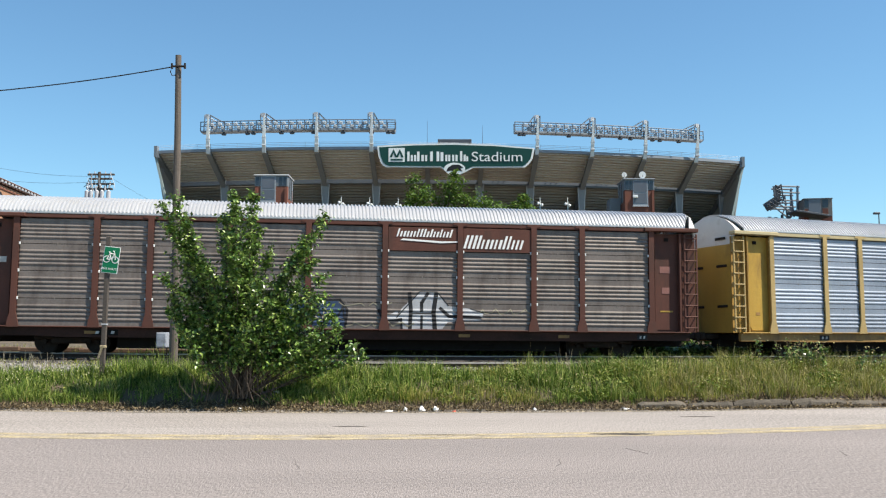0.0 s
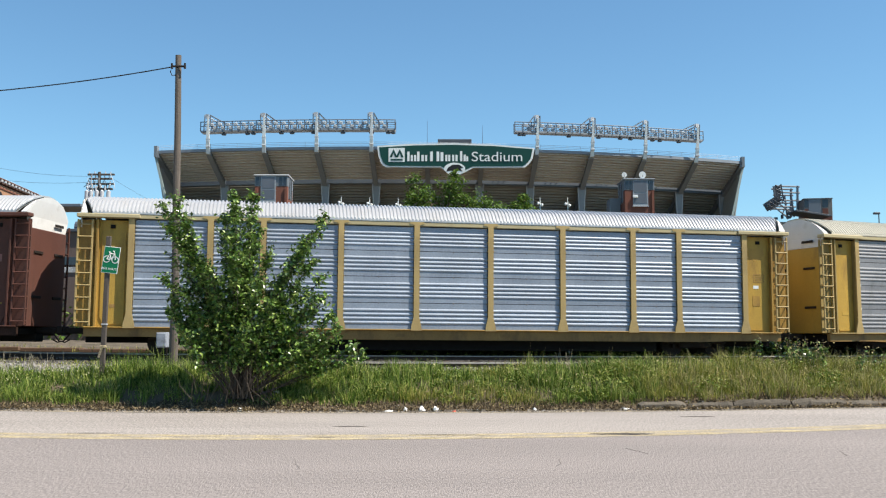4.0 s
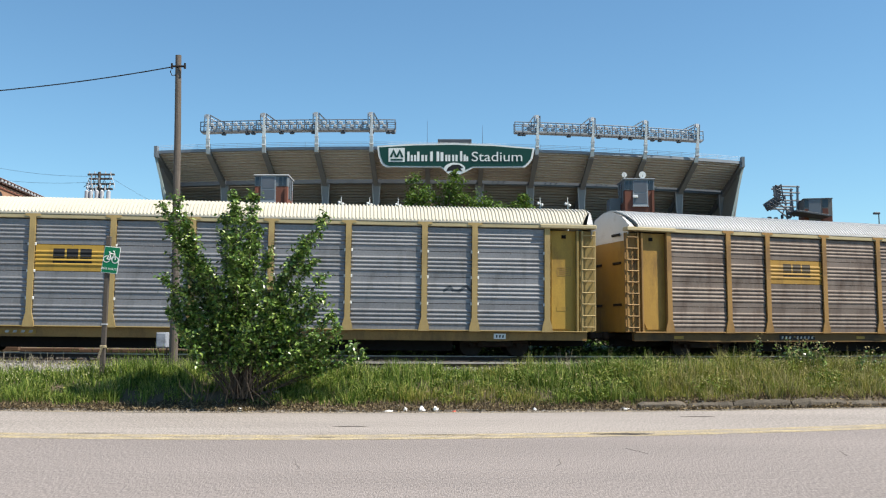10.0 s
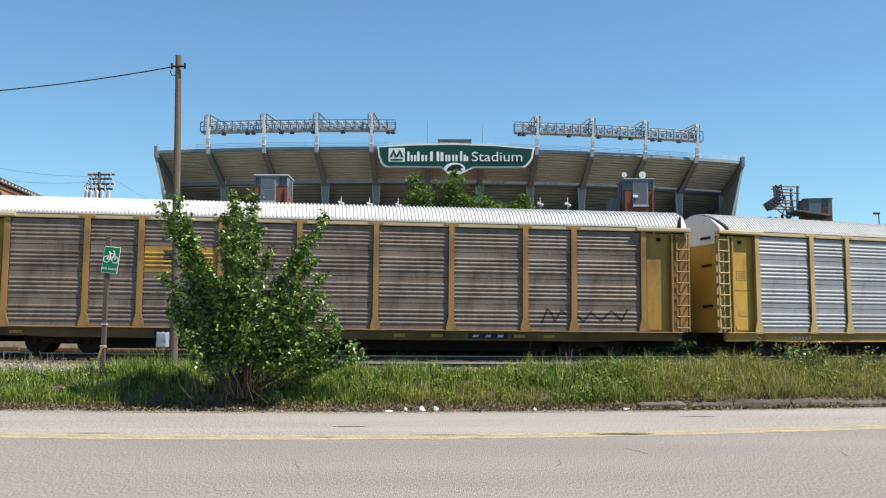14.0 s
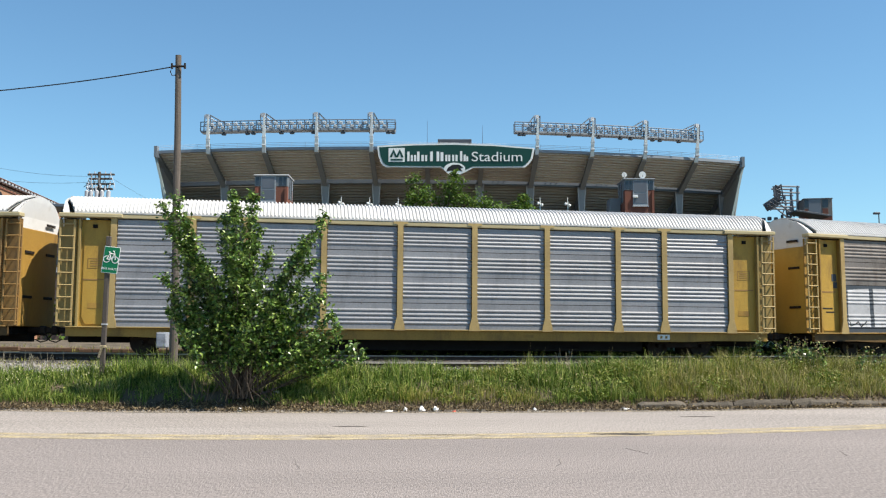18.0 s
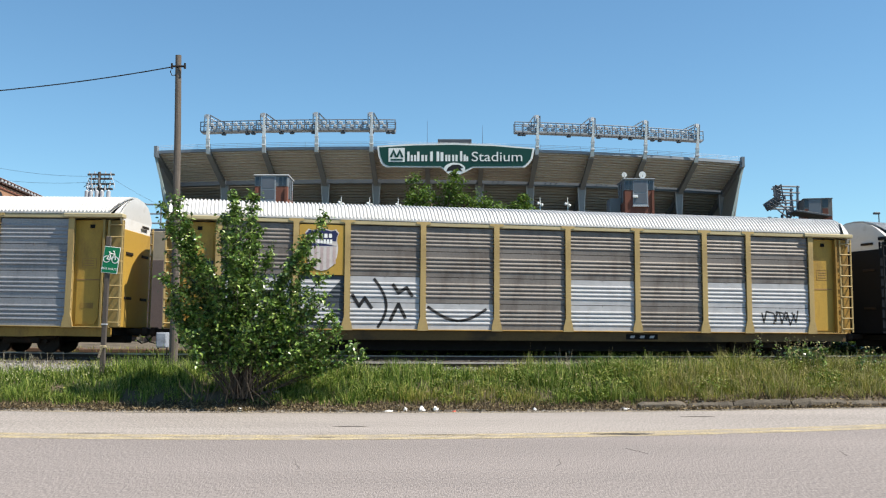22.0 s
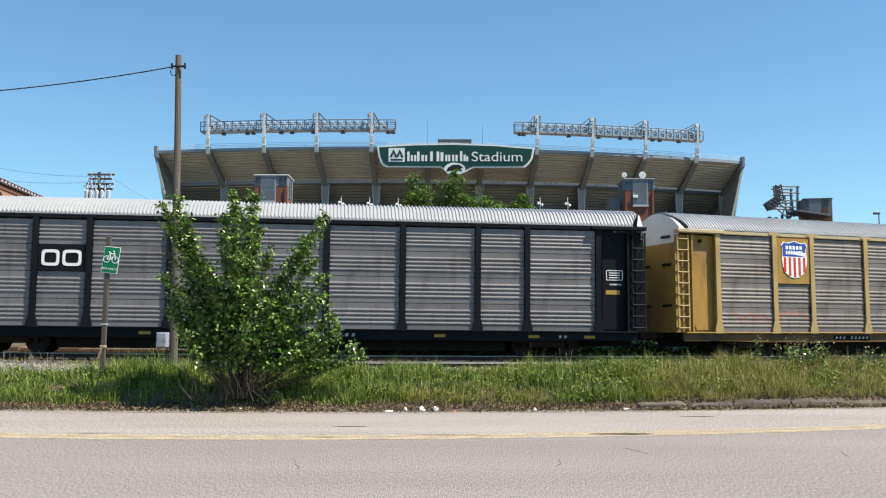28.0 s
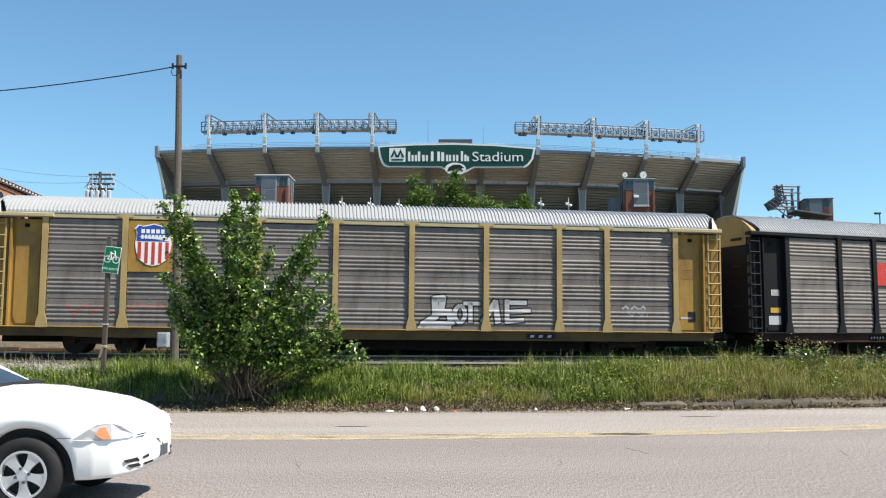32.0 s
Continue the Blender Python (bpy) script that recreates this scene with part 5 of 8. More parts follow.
    for dx in (-0.75, 0.75):
        mark = part("emblem_mark", Geo().prism([(-11.15 + dx - 0.95, 44.9), (-11.15 + dx - 0.35, 44.9), (-11.15 + dx, 46.0), (-11.15 + dx + 0.35, 44.9), (-11.15 + dx + 0.95, 44.9), (-11.15 + dx, 46.9)], lambda a, b, c: (a, y0 - 0.17 + c, b), 0.04), SIGN_GREEN, sg)
    part("emblem_mark", Geo().prism([(-12.6, 44.1), (-9.7, 44.1), (-9.7, 44.5), (-12.6, 44.5)], lambda a, b, c: (a, y0 - 0.17 + c, b), 0.04), SIGN_GREEN, sg)
    bars = Geo()
    for x, w, h in ((-8.6, 0.55, 2.35), (-7.75, 0.5, 1.5), (-6.95, 0.5, 1.5), (-6.25, 0.6, 2.35), (-5.2, 0.6, 1.5), (-4.3, 0.5, 1.5), (-3.1, 0.65, 2.35), (-1.55, 0.65, 2.35), (-0.6, 0.7, 2.2), (0.55, 0.5, 1.55), (1.25, 0.5, 1.55), (2.2, 0.5, 1.55), (3.0, 0.5, 1.55), (4.1, 0.55, 2.45), (4.95, 0.55, 1.6), (5.6, 0.45, 1.2)):
        bars.prism([(x, 43.95), (x + w, 43.95), (x + w, 43.95 + h), (x, 43.95 + h)], lambda a, b, c: (a, y0 - 0.12 + c, b), 0.05)
    part("lettering", bars, SIGN_WHITE, sg, "row of plain white bars")["kind"] = "stuff"
    text_part("lettering", "Stadium", 3.3, (6.75, y0 - 0.16, 43.95), SIGN_WHITE, sg, "white word", stretch=1.18)
    part("badge", Geo().prism([(2.8 + 2.55 * math.cos(q), 42.1 + 1.5 * math.sin(q)) for q in (2 * math.pi * k / 20 for k in range(20))], lambda a, b, c: (a, y0 - 0.12 + c, b), 0.05), SIGN_WHITE, sg, "white oval badge")
    part("badge_mark", Geo().prism([(0.8, 41.5), (1.2, 42.4), (2.3, 43.1), (3.9, 43.1), (4.9, 42.4), (4.2, 42.1), (4.7, 41.5), (3.4, 41.7), (2.9, 41.0), (2.0, 41.7)], lambda a, b, c: (a, y0 - 0.17 + c, b), 0.04), INK, sg)
    part("scoreboard_top", Geo().box((2.9, 236, 50.3), (8.4, 2, 1.1), 0.1), DARK_STEEL, st)
    for x, h in ((-3.9, 7.5), (9.8, 6.3)):
        part("antenna", Geo().tube([(x, 235, 48), (x, 235, 48 + h)], 0.06, 5, 0.03).tube([(x, 235, 48), (x, 235, 49)], 0.4, 6, 0.1), DARK_STEEL, st)


def text_part(name, body, size, at, mat, parent, label="", extrude=0.02, rot=(90, 0, 0), align="LEFT", stretch=1.0):
    cu = bpy.data.curves.new(name, "FONT")
    cu.body, cu.size, cu.extrude, cu.align_x = body, size, extrude, align
    tmp = bpy.data.objects.new(name, cu)
    me = bpy.data.meshes.new_from_object(tmp)
    bpy.data.objects.remove(tmp)
    me.materials.clear()
    me.materials.append(mat)
    return part(name, me, mat, parent, label, at=pose(*at, *rot) @ Matrix.Diagonal((stretch, 1, 1, 1)))


build_stadium()


def build_stair_towers():
    for x0, x1, top, dish in ((-38.6, -31.9, 35.0, False), (37.2, 43.3, 34.2, True)):
        xm, w = (x0 + x1) / 2, x1 - x0
        inner = -1 if dish else 1
        t = root("stair_tower", "brick stair tower with grey metal top and a tall window", "tower", group="stair towers beside the stadium")
        part("wall", Geo().box((xm, 198.5, top / 2 - 1.2), (w, 7, top - 2.4), 0.05), BRICK, t)
        part("cap", Geo().box((xm, 198.5, top - 1.3), (w + 0.05, 7.05, 2.2), 0.05), STADIUM_STEEL, t)
        part("roof", Geo().box((xm, 198.5, top - 0.1), (w + 0.5, 7.6, 0.28), 0.05), COLUMN_STEEL if dish else LIGHT_STEEL, t)
        frame_x = xm + (0.2 if dish else -0.6)
        part("window_frame", Geo().box((frame_x, 194.95, top - 3.0), (3.1, 0.16, 5.4), 0.03), COLUMN_STEEL, t)
        for z, h in ((top - 1.7, 2.3), (top - 4.1, 2.0)):
            part("pane", Geo().box((frame_x, 194.86, z), (2.6, 0.06, h)), RACK_STEEL, t)
        part("window_sill", Geo().box((frame_x, 194.8, top - 5.75), (3.3, 0.3, 0.16), 0.02), LIGHT_STEEL, t)
        for o in (-w / 2 + 0.95, w / 2 - 0.95):
            for q in (-0.42, 0.42):
                part("pane", Geo().box((xm + o + q, 194.94, top - 1.35), (0.62, 0.06, 1.7)), GLASS, t)
        for o in (-1, 1):
            part("pilaster", Geo().box((xm + o * (w / 2 - 0.3), 194.9, top / 2 - 1.3), (0.5, 0.3, top - 2.9)), BRICK, t)
        part("side_window", Geo().box((xm + (w / 2 + 0.02) * inner, 198.5, top - 2.6), (0.1, 3.2, 4.2)), GLASS, t)
        for k in range(3):
            part("side_post", cached("towerpost", lambda: fixed(Geo().box((0, 0, 0), (0.22, 0.25, 4.6), 0.02).mesh("side_post", COLUMN_STEEL))), None, t, at=(xm + (w / 2 + 0.03) * inner, 196.4 + 2.1 * k, top - 2.6))
        if dish:
            part("vent_unit", Geo().box((xm - 0.9, 194.7, top - 3.75), (1.0, 0.4, 0.5), 0.05), SIGN_WHITE, t, "white window unit")
            part("annex", Geo().box((xm - w / 2 - 1.3, 200.5, 15.3), (2.2, 4, 30.6), 0.05), STADIUM_STEEL, t, "grey metal-clad annex")
            for o, r in ((-3.0, 0.55), (0.75, 0.72)):
                d = root("satellite_dish", "white round satellite dish on the tower roof", "dish", at=(xm + o, 195.5, top + 0.04))
                rings = [[(q * math.cos(a), -0.35 + 0.25 * (1 - (q / r) ** 2), 0.75 + q * math.sin(a)) for a in (2 * math.pi * k / 16 for k in range(16))] for q in (r, r * 0.7, r * 0.3)]
                part("bowl", Geo().loft(rings), SIGN_WHITE, d)
                part("stand", Geo().tube([(0, 0, 0), (0, 0, 0.7)], 0.1, 6), LIGHT_STEEL, d)
                part("feed_arm", Geo().tube([(0, -0.3, 0.75 - r * 0.6), (0, -0.85, 0.75)], 0.04, 5), DARK_STEEL, d)


build_stair_towers()


GREYBOARD = material("grey_brown_wall_panel", (0.20, 0.185, 0.17), 0.8, vary=0.15, scale=0.4, fine=3)


def build_deck_end():
    """The far corner of the upper deck with its own rack and tower, east of the stadium front."""
    t = root("lighting_gantry", "grey steel floodlight gantry on a deck end", "gantry")
    y = 215.0
    for dy in (0, 4):
        frame_ = part("frame", Geo().tube([(80.2, y + dy, 35.9), (80.0, y + dy, 29.2)], 0.28, 5).tube([(78.6, y + dy, 34.4), (79.2, y + dy, 28.8)], 0.24, 5), RACK_STEEL, t)
        for z, x0 in ((35.8, 75.6), (34.4, 76.0), (32.6, 75.8), (31.2, 74.2)):
            part("rail", Geo().tube([(x0, y + dy, z), (80.6 if z != 31.2 else 79.6, y + dy, z - 0.1)], 0.2, 5), RACK_STEEL, frame_)
        part("brace", Geo().tube([(76.2, y + dy, 31.6), (79.4, y + dy, 29.0)], 0.2, 5).tube([(79.0, y + dy, 32.4), (77.8, y + dy, 29.4)], 0.16, 5), RACK_STEEL, frame_)
    for x0, z0, x1, z1, w in ((75.5, 36.0, 75.9, 32.4, 1.3), (76.0, 32.9, 73.0, 31.0, 1.9)):
        p, q = Vector((x0, y - 1, z0)), Vector((x1, y - 1, z1))
        edge = Vector((z0 - z1, 0, x1 - x0)).normalized() * w / 2
        rack = part("rack", Geo().loft([[k + edge * o + Vector((0, d, 0)) for o, d in ((-1, 1.6), (1, 1.6), (1, 2.0), (-1, 2.0))] for k in (p, q)]), RACK_STEEL, t, "dark lattice rack")
        for o in (-1, 1):
            part("chord", Geo().tube([p + edge * o, q + edge * o], 0.15, 5), DARK_STEEL, rack)
        n = 4
        for k in range(n):
            a, c = p.lerp(q, k / n), p.lerp(q, (k + 1) / n)
            part("lattice_bar", Geo().tube([a + edge, c - edge], 0.11, 4), DARK_STEEL, rack)
            part("lattice_bar", Geo().tube([a - edge, c + edge], 0.11, 4), DARK_STEEL, rack)
            part("floodlight", cached("gflood", lambda: fixed(Geo().box((0, 0, 0), (0.8, 0.9, 0.7), 0.12).mesh("floodlight", RACK_STEEL))), None, rack, at=a.lerp(c, 0.5) + Vector((0, 0.6, 0)))
    part("deck_edge", Geo().box((79.4, y - 8, 28.25), (7.6, 6, 0.4), 0.05, Euler((0, 0.15, 0)).to_matrix()), DARK_STEEL, t)
    part("deck", Geo().box((76, y + 4, 13.9), (12, 6, 27.8)), STADIUM_DARK, t)
    rw = random.Random(12)
    for k in range(7):
        part("railing_clutter", Geo().box((69.6 + 1.45 * k, y + 1, 27.9 + 0.16 * k + rw.uniform(0, 0.3)), (rw.uniform(0.5, 1.2), 0.5, rw.uniform(0.5, 1.0)), 0.1), DARK_STEEL if k % 2 else RACK_STEEL, t)
    b = root("stair_tower", "brick stair tower with grey metal top and a tall window", "tower", at=pose(82.3, 209, 0, 0, 0, -10), group="stair towers beside the stadium")
    part("wall", Geo().box((0, 3.2, 14.2), (5.9, 6.4, 28.4), 0.05), BRICK, b)
    part("cap", Geo().box((0, 3.2, 30.2), (5.96, 6.46, 3.6), 0.05), GREYBOARD, b)
    part("roof", Geo().box((0, 3.2, 32.1), (6.2, 6.8, 0.22), 0.05), DARK_STEEL, b)
    part("panel", Geo().box((-0.75, -0.06, 29.0), (2.5, 0.12, 6.2), 0.03), STADIUM_STEEL, b, "grey metal panel")
    for x, w in ((-2.45, 0.8), (1.5, 1.2)):
        part("pane", Geo().box((x, -0.06, 31.0), (w, 0.1, 1.7)), GLASS, b)
        part("brick_panel", Geo().box((x, -0.05, 28.6), (w, 0.08, 2.6)), BRICK, b)
    part("pane", Geo().box((2.99, 2.4, 31.0), (0.1, 1.6, 1.7)), GLASS, b)
    part("brick_panel", Geo().box((2.99, 4.4, 29.2), (0.08, 1.8, 3.6)), BRICK, b)


build_deck_end()


def build_far():
    """Brick hall, line poles, lamps and the raised road behind the train."""
    b = root("brick_hall", "orange brick industrial hall with arched windows and a dark cornice", "building")
    m = Matrix.Translation((-50.5, 126, -0.3)) @ Matrix.Rotation(radians(-85.4), 4, "Z")
    def put(name, geo, mat, label=""):
        o = part(name, geo, mat, b, label)
        o.matrix_basis = m
        return o
    put("wall", Geo().box((30, -10, 9.3), (60, 20, 18.8), 0.05), BRICK_ORANGE)
    put("cornice", Geo().box((30, -9.95, 18.85), (60.1, 20.3, 0.16), 0.03).box((30, -9.9, 19.25), (60.4, 20.4, 0.22), 0.05), ROOF_RUST)
    put("frieze", Geo().box((30, -9.98, 18.3), (60.04, 20.14, 0.18), 0.02), BRICK)
    put("roof", Geo().box((30, -10, 19.42), (60, 20, 0.16), 0.04), LIGHT_STEEL, "pale metal roof edge")
    for k in range(18):
        x = 1.5 + k * 3.2
        for z in (15.6, 11.0, 6.5):
            arch = [(x, z), (x + 1.5, z)] + [(x + 0.75 + 0.75 * math.cos(a), z + 1.7 + 0.6 * math.sin(a)) for a in (math.pi * i / 8 for i in range(9))]
            put("window", Geo().prism(arch, lambda p, q, c: (p, 0.02 + c, q), 0.05), GLASS)
    for k in range(56):
        put("cornice_block", cached("cornice_block", lambda: fixed(Geo().box((0, 0.2, 19.04), (0.42, 0.3, 0.26), 0.03).mesh("cornice_block", LIGHT_STEEL))), None).matrix_basis = m @ Matrix.Translation((0.6 + k * 1.05, 0, 0))
    # utility pole with transformers
    p = root("utility_pole", "wooden utility pole with crossarms and transformers", "pole", at=(-39.8, 110, 0.0))
    part("pole", Geo().tube([(0, 0, 0), (0, 0, 20.7)], 0.24, 8, 0.18), WOOD, p)
    for z, w in ((20.4, 3.1), (19.9, 2.6), (19.3, 3.0), (18.7, 2.8)):
        part("crossarm", Geo().box((0.2, 0, z), (w, 0.2, 0.22), 0.02), WOOD, p)
        for k in range(5):
            part("insulator", cached("ins", lambda: fixed(Geo().tube([(0, 0, 0), (0, 0, 0.28)], 0.07, 6, 0.05).mesh("insulator", LIGHT_STEEL))), None, p, at=(0.2 - w / 2 + (k + 0.3) * w / 5, 0, z + 0.08))
    for x in (-1.25, -0.75, -0.1, 0.5, 1.25):
        part("transformer", cached("trafo", lambda: fixed(Geo().tube([(0, 0, 0), (0, 0, 1.2)], 0.24, 10).tube([(0, 0, 1.2), (0, 0, 1.35)], 0.2, 8, 0.05).mesh("transformer", LIGHT_STEEL))), None, p, at=(x, -0.4, 17.2))
    part("crossarm", Geo().box((0.1, -0.3, 17.1), (3.2, 0.2, 0.2)), WOOD, p)
    rw = random.Random(4)
    for k in range(22):
        a = Vector((rw.uniform(-1.5, 1.5), -0.2, rw.choice((20.4, 19.9, 19.3, 18.7)) + 0.1))
        e = Vector((a.x + rw.uniform(-0.7, 0.9), -0.35, rw.uniform(17.4, 19.0)))
        part("jumper_wire", Geo().tube([a, a.lerp(e, 0.5) + Vector((rw.uniform(-0.3, 0.3), 0, -0.25)), e], 0.035, 4), CABLE if k % 3 else LIGHT_STEEL, p)
    for k in range(6):
        part("fuse_cutout", cached("cutout", lambda: fixed(Geo().box((0, 0, 0), (0.16, 0.2, 0.5), 0.04).mesh("fuse_cutout", LIGHT_STEEL))), None, p, at=pose(-1.2 + 0.5 * k, -0.3, 18.75 + 0.25 * (k % 2), 0, 20 * (k % 3 - 1), 0))
    wires = root("far_wires", "thin dark wires strung behind the train", "cable")
    for dz, z1 in ((0.0, 24.0), (-0.6, 22.5)):
        pts = [(-39.8 - 22 * u, 110 - 4 * u, 20.2 + dz + (z1 - 20.2) * u - 5.0 * u * (1 - u)) for u in (i / 14 for i in range(15))]
        part("wire", Geo().tube(pts, 0.014, 4), CABLE, wires)
    pts = [(-38.4 + 12 * u, 110, 20.0 - 7.5 * u + 1.5 * u * u) for u in (i / 8 for i in range(9))]
    part("wire", Geo().tube(pts, 0.012, 4), CABLE, wires)
    # lamps behind the train
    for x, y, z in ((-10.7, 100, 16.4), (-7.7, 100, 16.3), (-4.7, 100, 16.2), (10.2, 100, 16.3), (13.1, 100, 16.25)):
        l = root("street_lamp", "white twin-head lamp post", "lamp", at=(x, y, 0.6), group="lamp posts before the stadium")
        part("post", Geo().tube([(0, 0, 0), (0, 0, z - 1.2)], 0.07, 6, 0.05), SIGN_WHITE, l)
        part("head", Geo().box((-0.2, 0, z - 1.3), (0.26, 0.3, 0.3), 0.08).box((0.2, 0, z - 1.45), (0.26, 0.3, 0.3), 0.08), SIGN_WHITE, l)
        part("finial", Geo().tube([(0, 0, z - 1.2), (0, 0, z - 0.6)], 0.05, 5, 0.02), SIGN_WHITE, l)
    l = root("street_lamp", "dark tall area lamp with a flat head", "lamp", at=(41.15, 90, 0.6))
    part("post", Geo().tube([(0, 0, 0), (0, 0, 12.6)], 0.07, 6, 0.05), DARK_STEEL, l)
    part("head", Geo().box((-0.2, 0, 12.65), (0.6, 0.35, 0.2), 0.05), DARK_STEEL, l)
    # low buildings behind the train
    h = root("brown_shed", "low brown sheet-metal shed with a dark window strip", "building", at=(-20.6, 60, 0.55))
    part("wall", Geo().box((0, 3, 3.8), (9.0, 6, 7.6), 0.03), SHED, h)
    part("roof", Geo().box((0, 3, 7.68), (9.3, 6.4, 0.2), 0.03), DARK_STEEL, h)
    part("window_strip", Geo().box((0, -0.03, 5.75), (8.8, 0.08, 0.5), 0.01), GLASS, h)
    part("sign_band", Geo().box((0, -0.03, 5.2), (8.8, 0.05, 0.34), 0.01), BOARD, h, "pale painted band")
    part("annex_wall", Geo().box((3.2, -0.12, 3.8), (3.2, 0.3, 7.6), 0.03), TAN_WALL, h, "tan wall panel with its sunlit tone in the colour")
    part("door", Geo().box((2.6, -0.29, 2.9), (1.2, 0.06, 5.8), 0.02), SHED, h, "brown metal door")
    for x in (1.7, 2.7, 3.7, 4.5):
        part("frame_post", cached("shed_post", lambda: fixed(Geo().box((0, 0.5, 8.6), (0.09, 0.09, 1.8), 0.01).mesh("frame_post", COLUMN_STEEL))), None, h, at=(x, 0, 0))
    for z in (8.2, 8.8, 9.4):
        part("frame_rail", Geo().box((3.1, 0.5, z), (2.9, 0.08, 0.1), 0.01), COLUMN_STEEL, h)
    part("water_tank", Geo().tube([(-3.4, 2.5, 8.15), (-1.2, 2.5, 8.15)], 0.42, 12), DARK_STEEL, h)
    c = root("canopy", "thin blue-grey flat canopy on slender posts", "canopy", at=(-27.4, 68, 0.55))
    part("roof", Geo().box((0, 0, 10.2), (4.2, 3, 0.22), 0.03), RACK_STEEL, c)
    for x in (-1.9, 0.2, 1.9):
        part("post", cached("canopy_post", lambda: fixed(Geo().tube([(0, 0, 0), (0, 0, 10.1)], 0.08, 6).mesh("post", RACK_STEEL))), None, c, at=(x, 0, 0))
    w = root("white_building", "white rendered building with a glazed upper storey", "building", at=pose(-13.0, 70, 0.55, 0, 0, 24))
    part("wall", Geo().box((0, 4, 3.75), (11.0, 8, 7.5), 0.03), RENDERED, w)
    part("upper_storey", Geo().box((0, 4.2, 8.8), (10.8, 7.6, 2.6), 0.03), GLASS, w)
    part("roof", Geo().box((0, 4, 10.3), (11.2, 8.2, 0.4), 0.04), GREYBOARD, w)
    for x in (-5.3, -2.6, 0.0, 2.6, 5.3):
        part("window_post", cached("win_post", lambda: fixed(Geo().box((0, 0.32, 8.8), (0.22, 0.2, 2.6), 0.02).mesh("window_post", COLUMN_STEEL))), None, w, at=(x, 0, 0))
    for z in (7.62, 9.3):
        part("window_rail", Geo().box((0, 0.33, z), (10.8, 0.2, 0.2), 0.02), COLUMN_STEEL, w)


SHED = material("brown_sheet_metal", (0.125, 0.092, 0.08), 0.7, vary=0.2, scale=0.6, fine=9, stain=(0.08, 0.055, 0.045), stain_amount=0.4, stretch=(1, 1, 0.3))
# Paler than the shed's brown: the sunlight on this wall is in the colour
TAN_WALL = material("sunlit_tone_tan_panel", (0.29, 0.24, 0.175), 0.8, vary=0.2, scale=0.7, stain=(0.16, 0.12, 0.09), stain_amount=0.4)
BOARD = material("faded_white_board", (0.4, 0.4, 0.4), 0.7, vary=0.5, scale=3, stain=(0.1, 0.1, 0.1), stain_amount=0.6, stain_scale=4)
RENDERED = material("white_render", (0.66, 0.65, 0.62), 0.8, vary=0.1, scale=0.6, fine=15, stain=(0.5, 0.48, 0.44), stain_amount=0.3)
build_far()


BOXGREY = material("scuffed_grey_enamel", (0.28, 0.305, 0.35), 0.6, vary=0.3, scale=4, stain=(0.08, 0.075, 0.07), stain_amount=0.6, stain_scale=5)


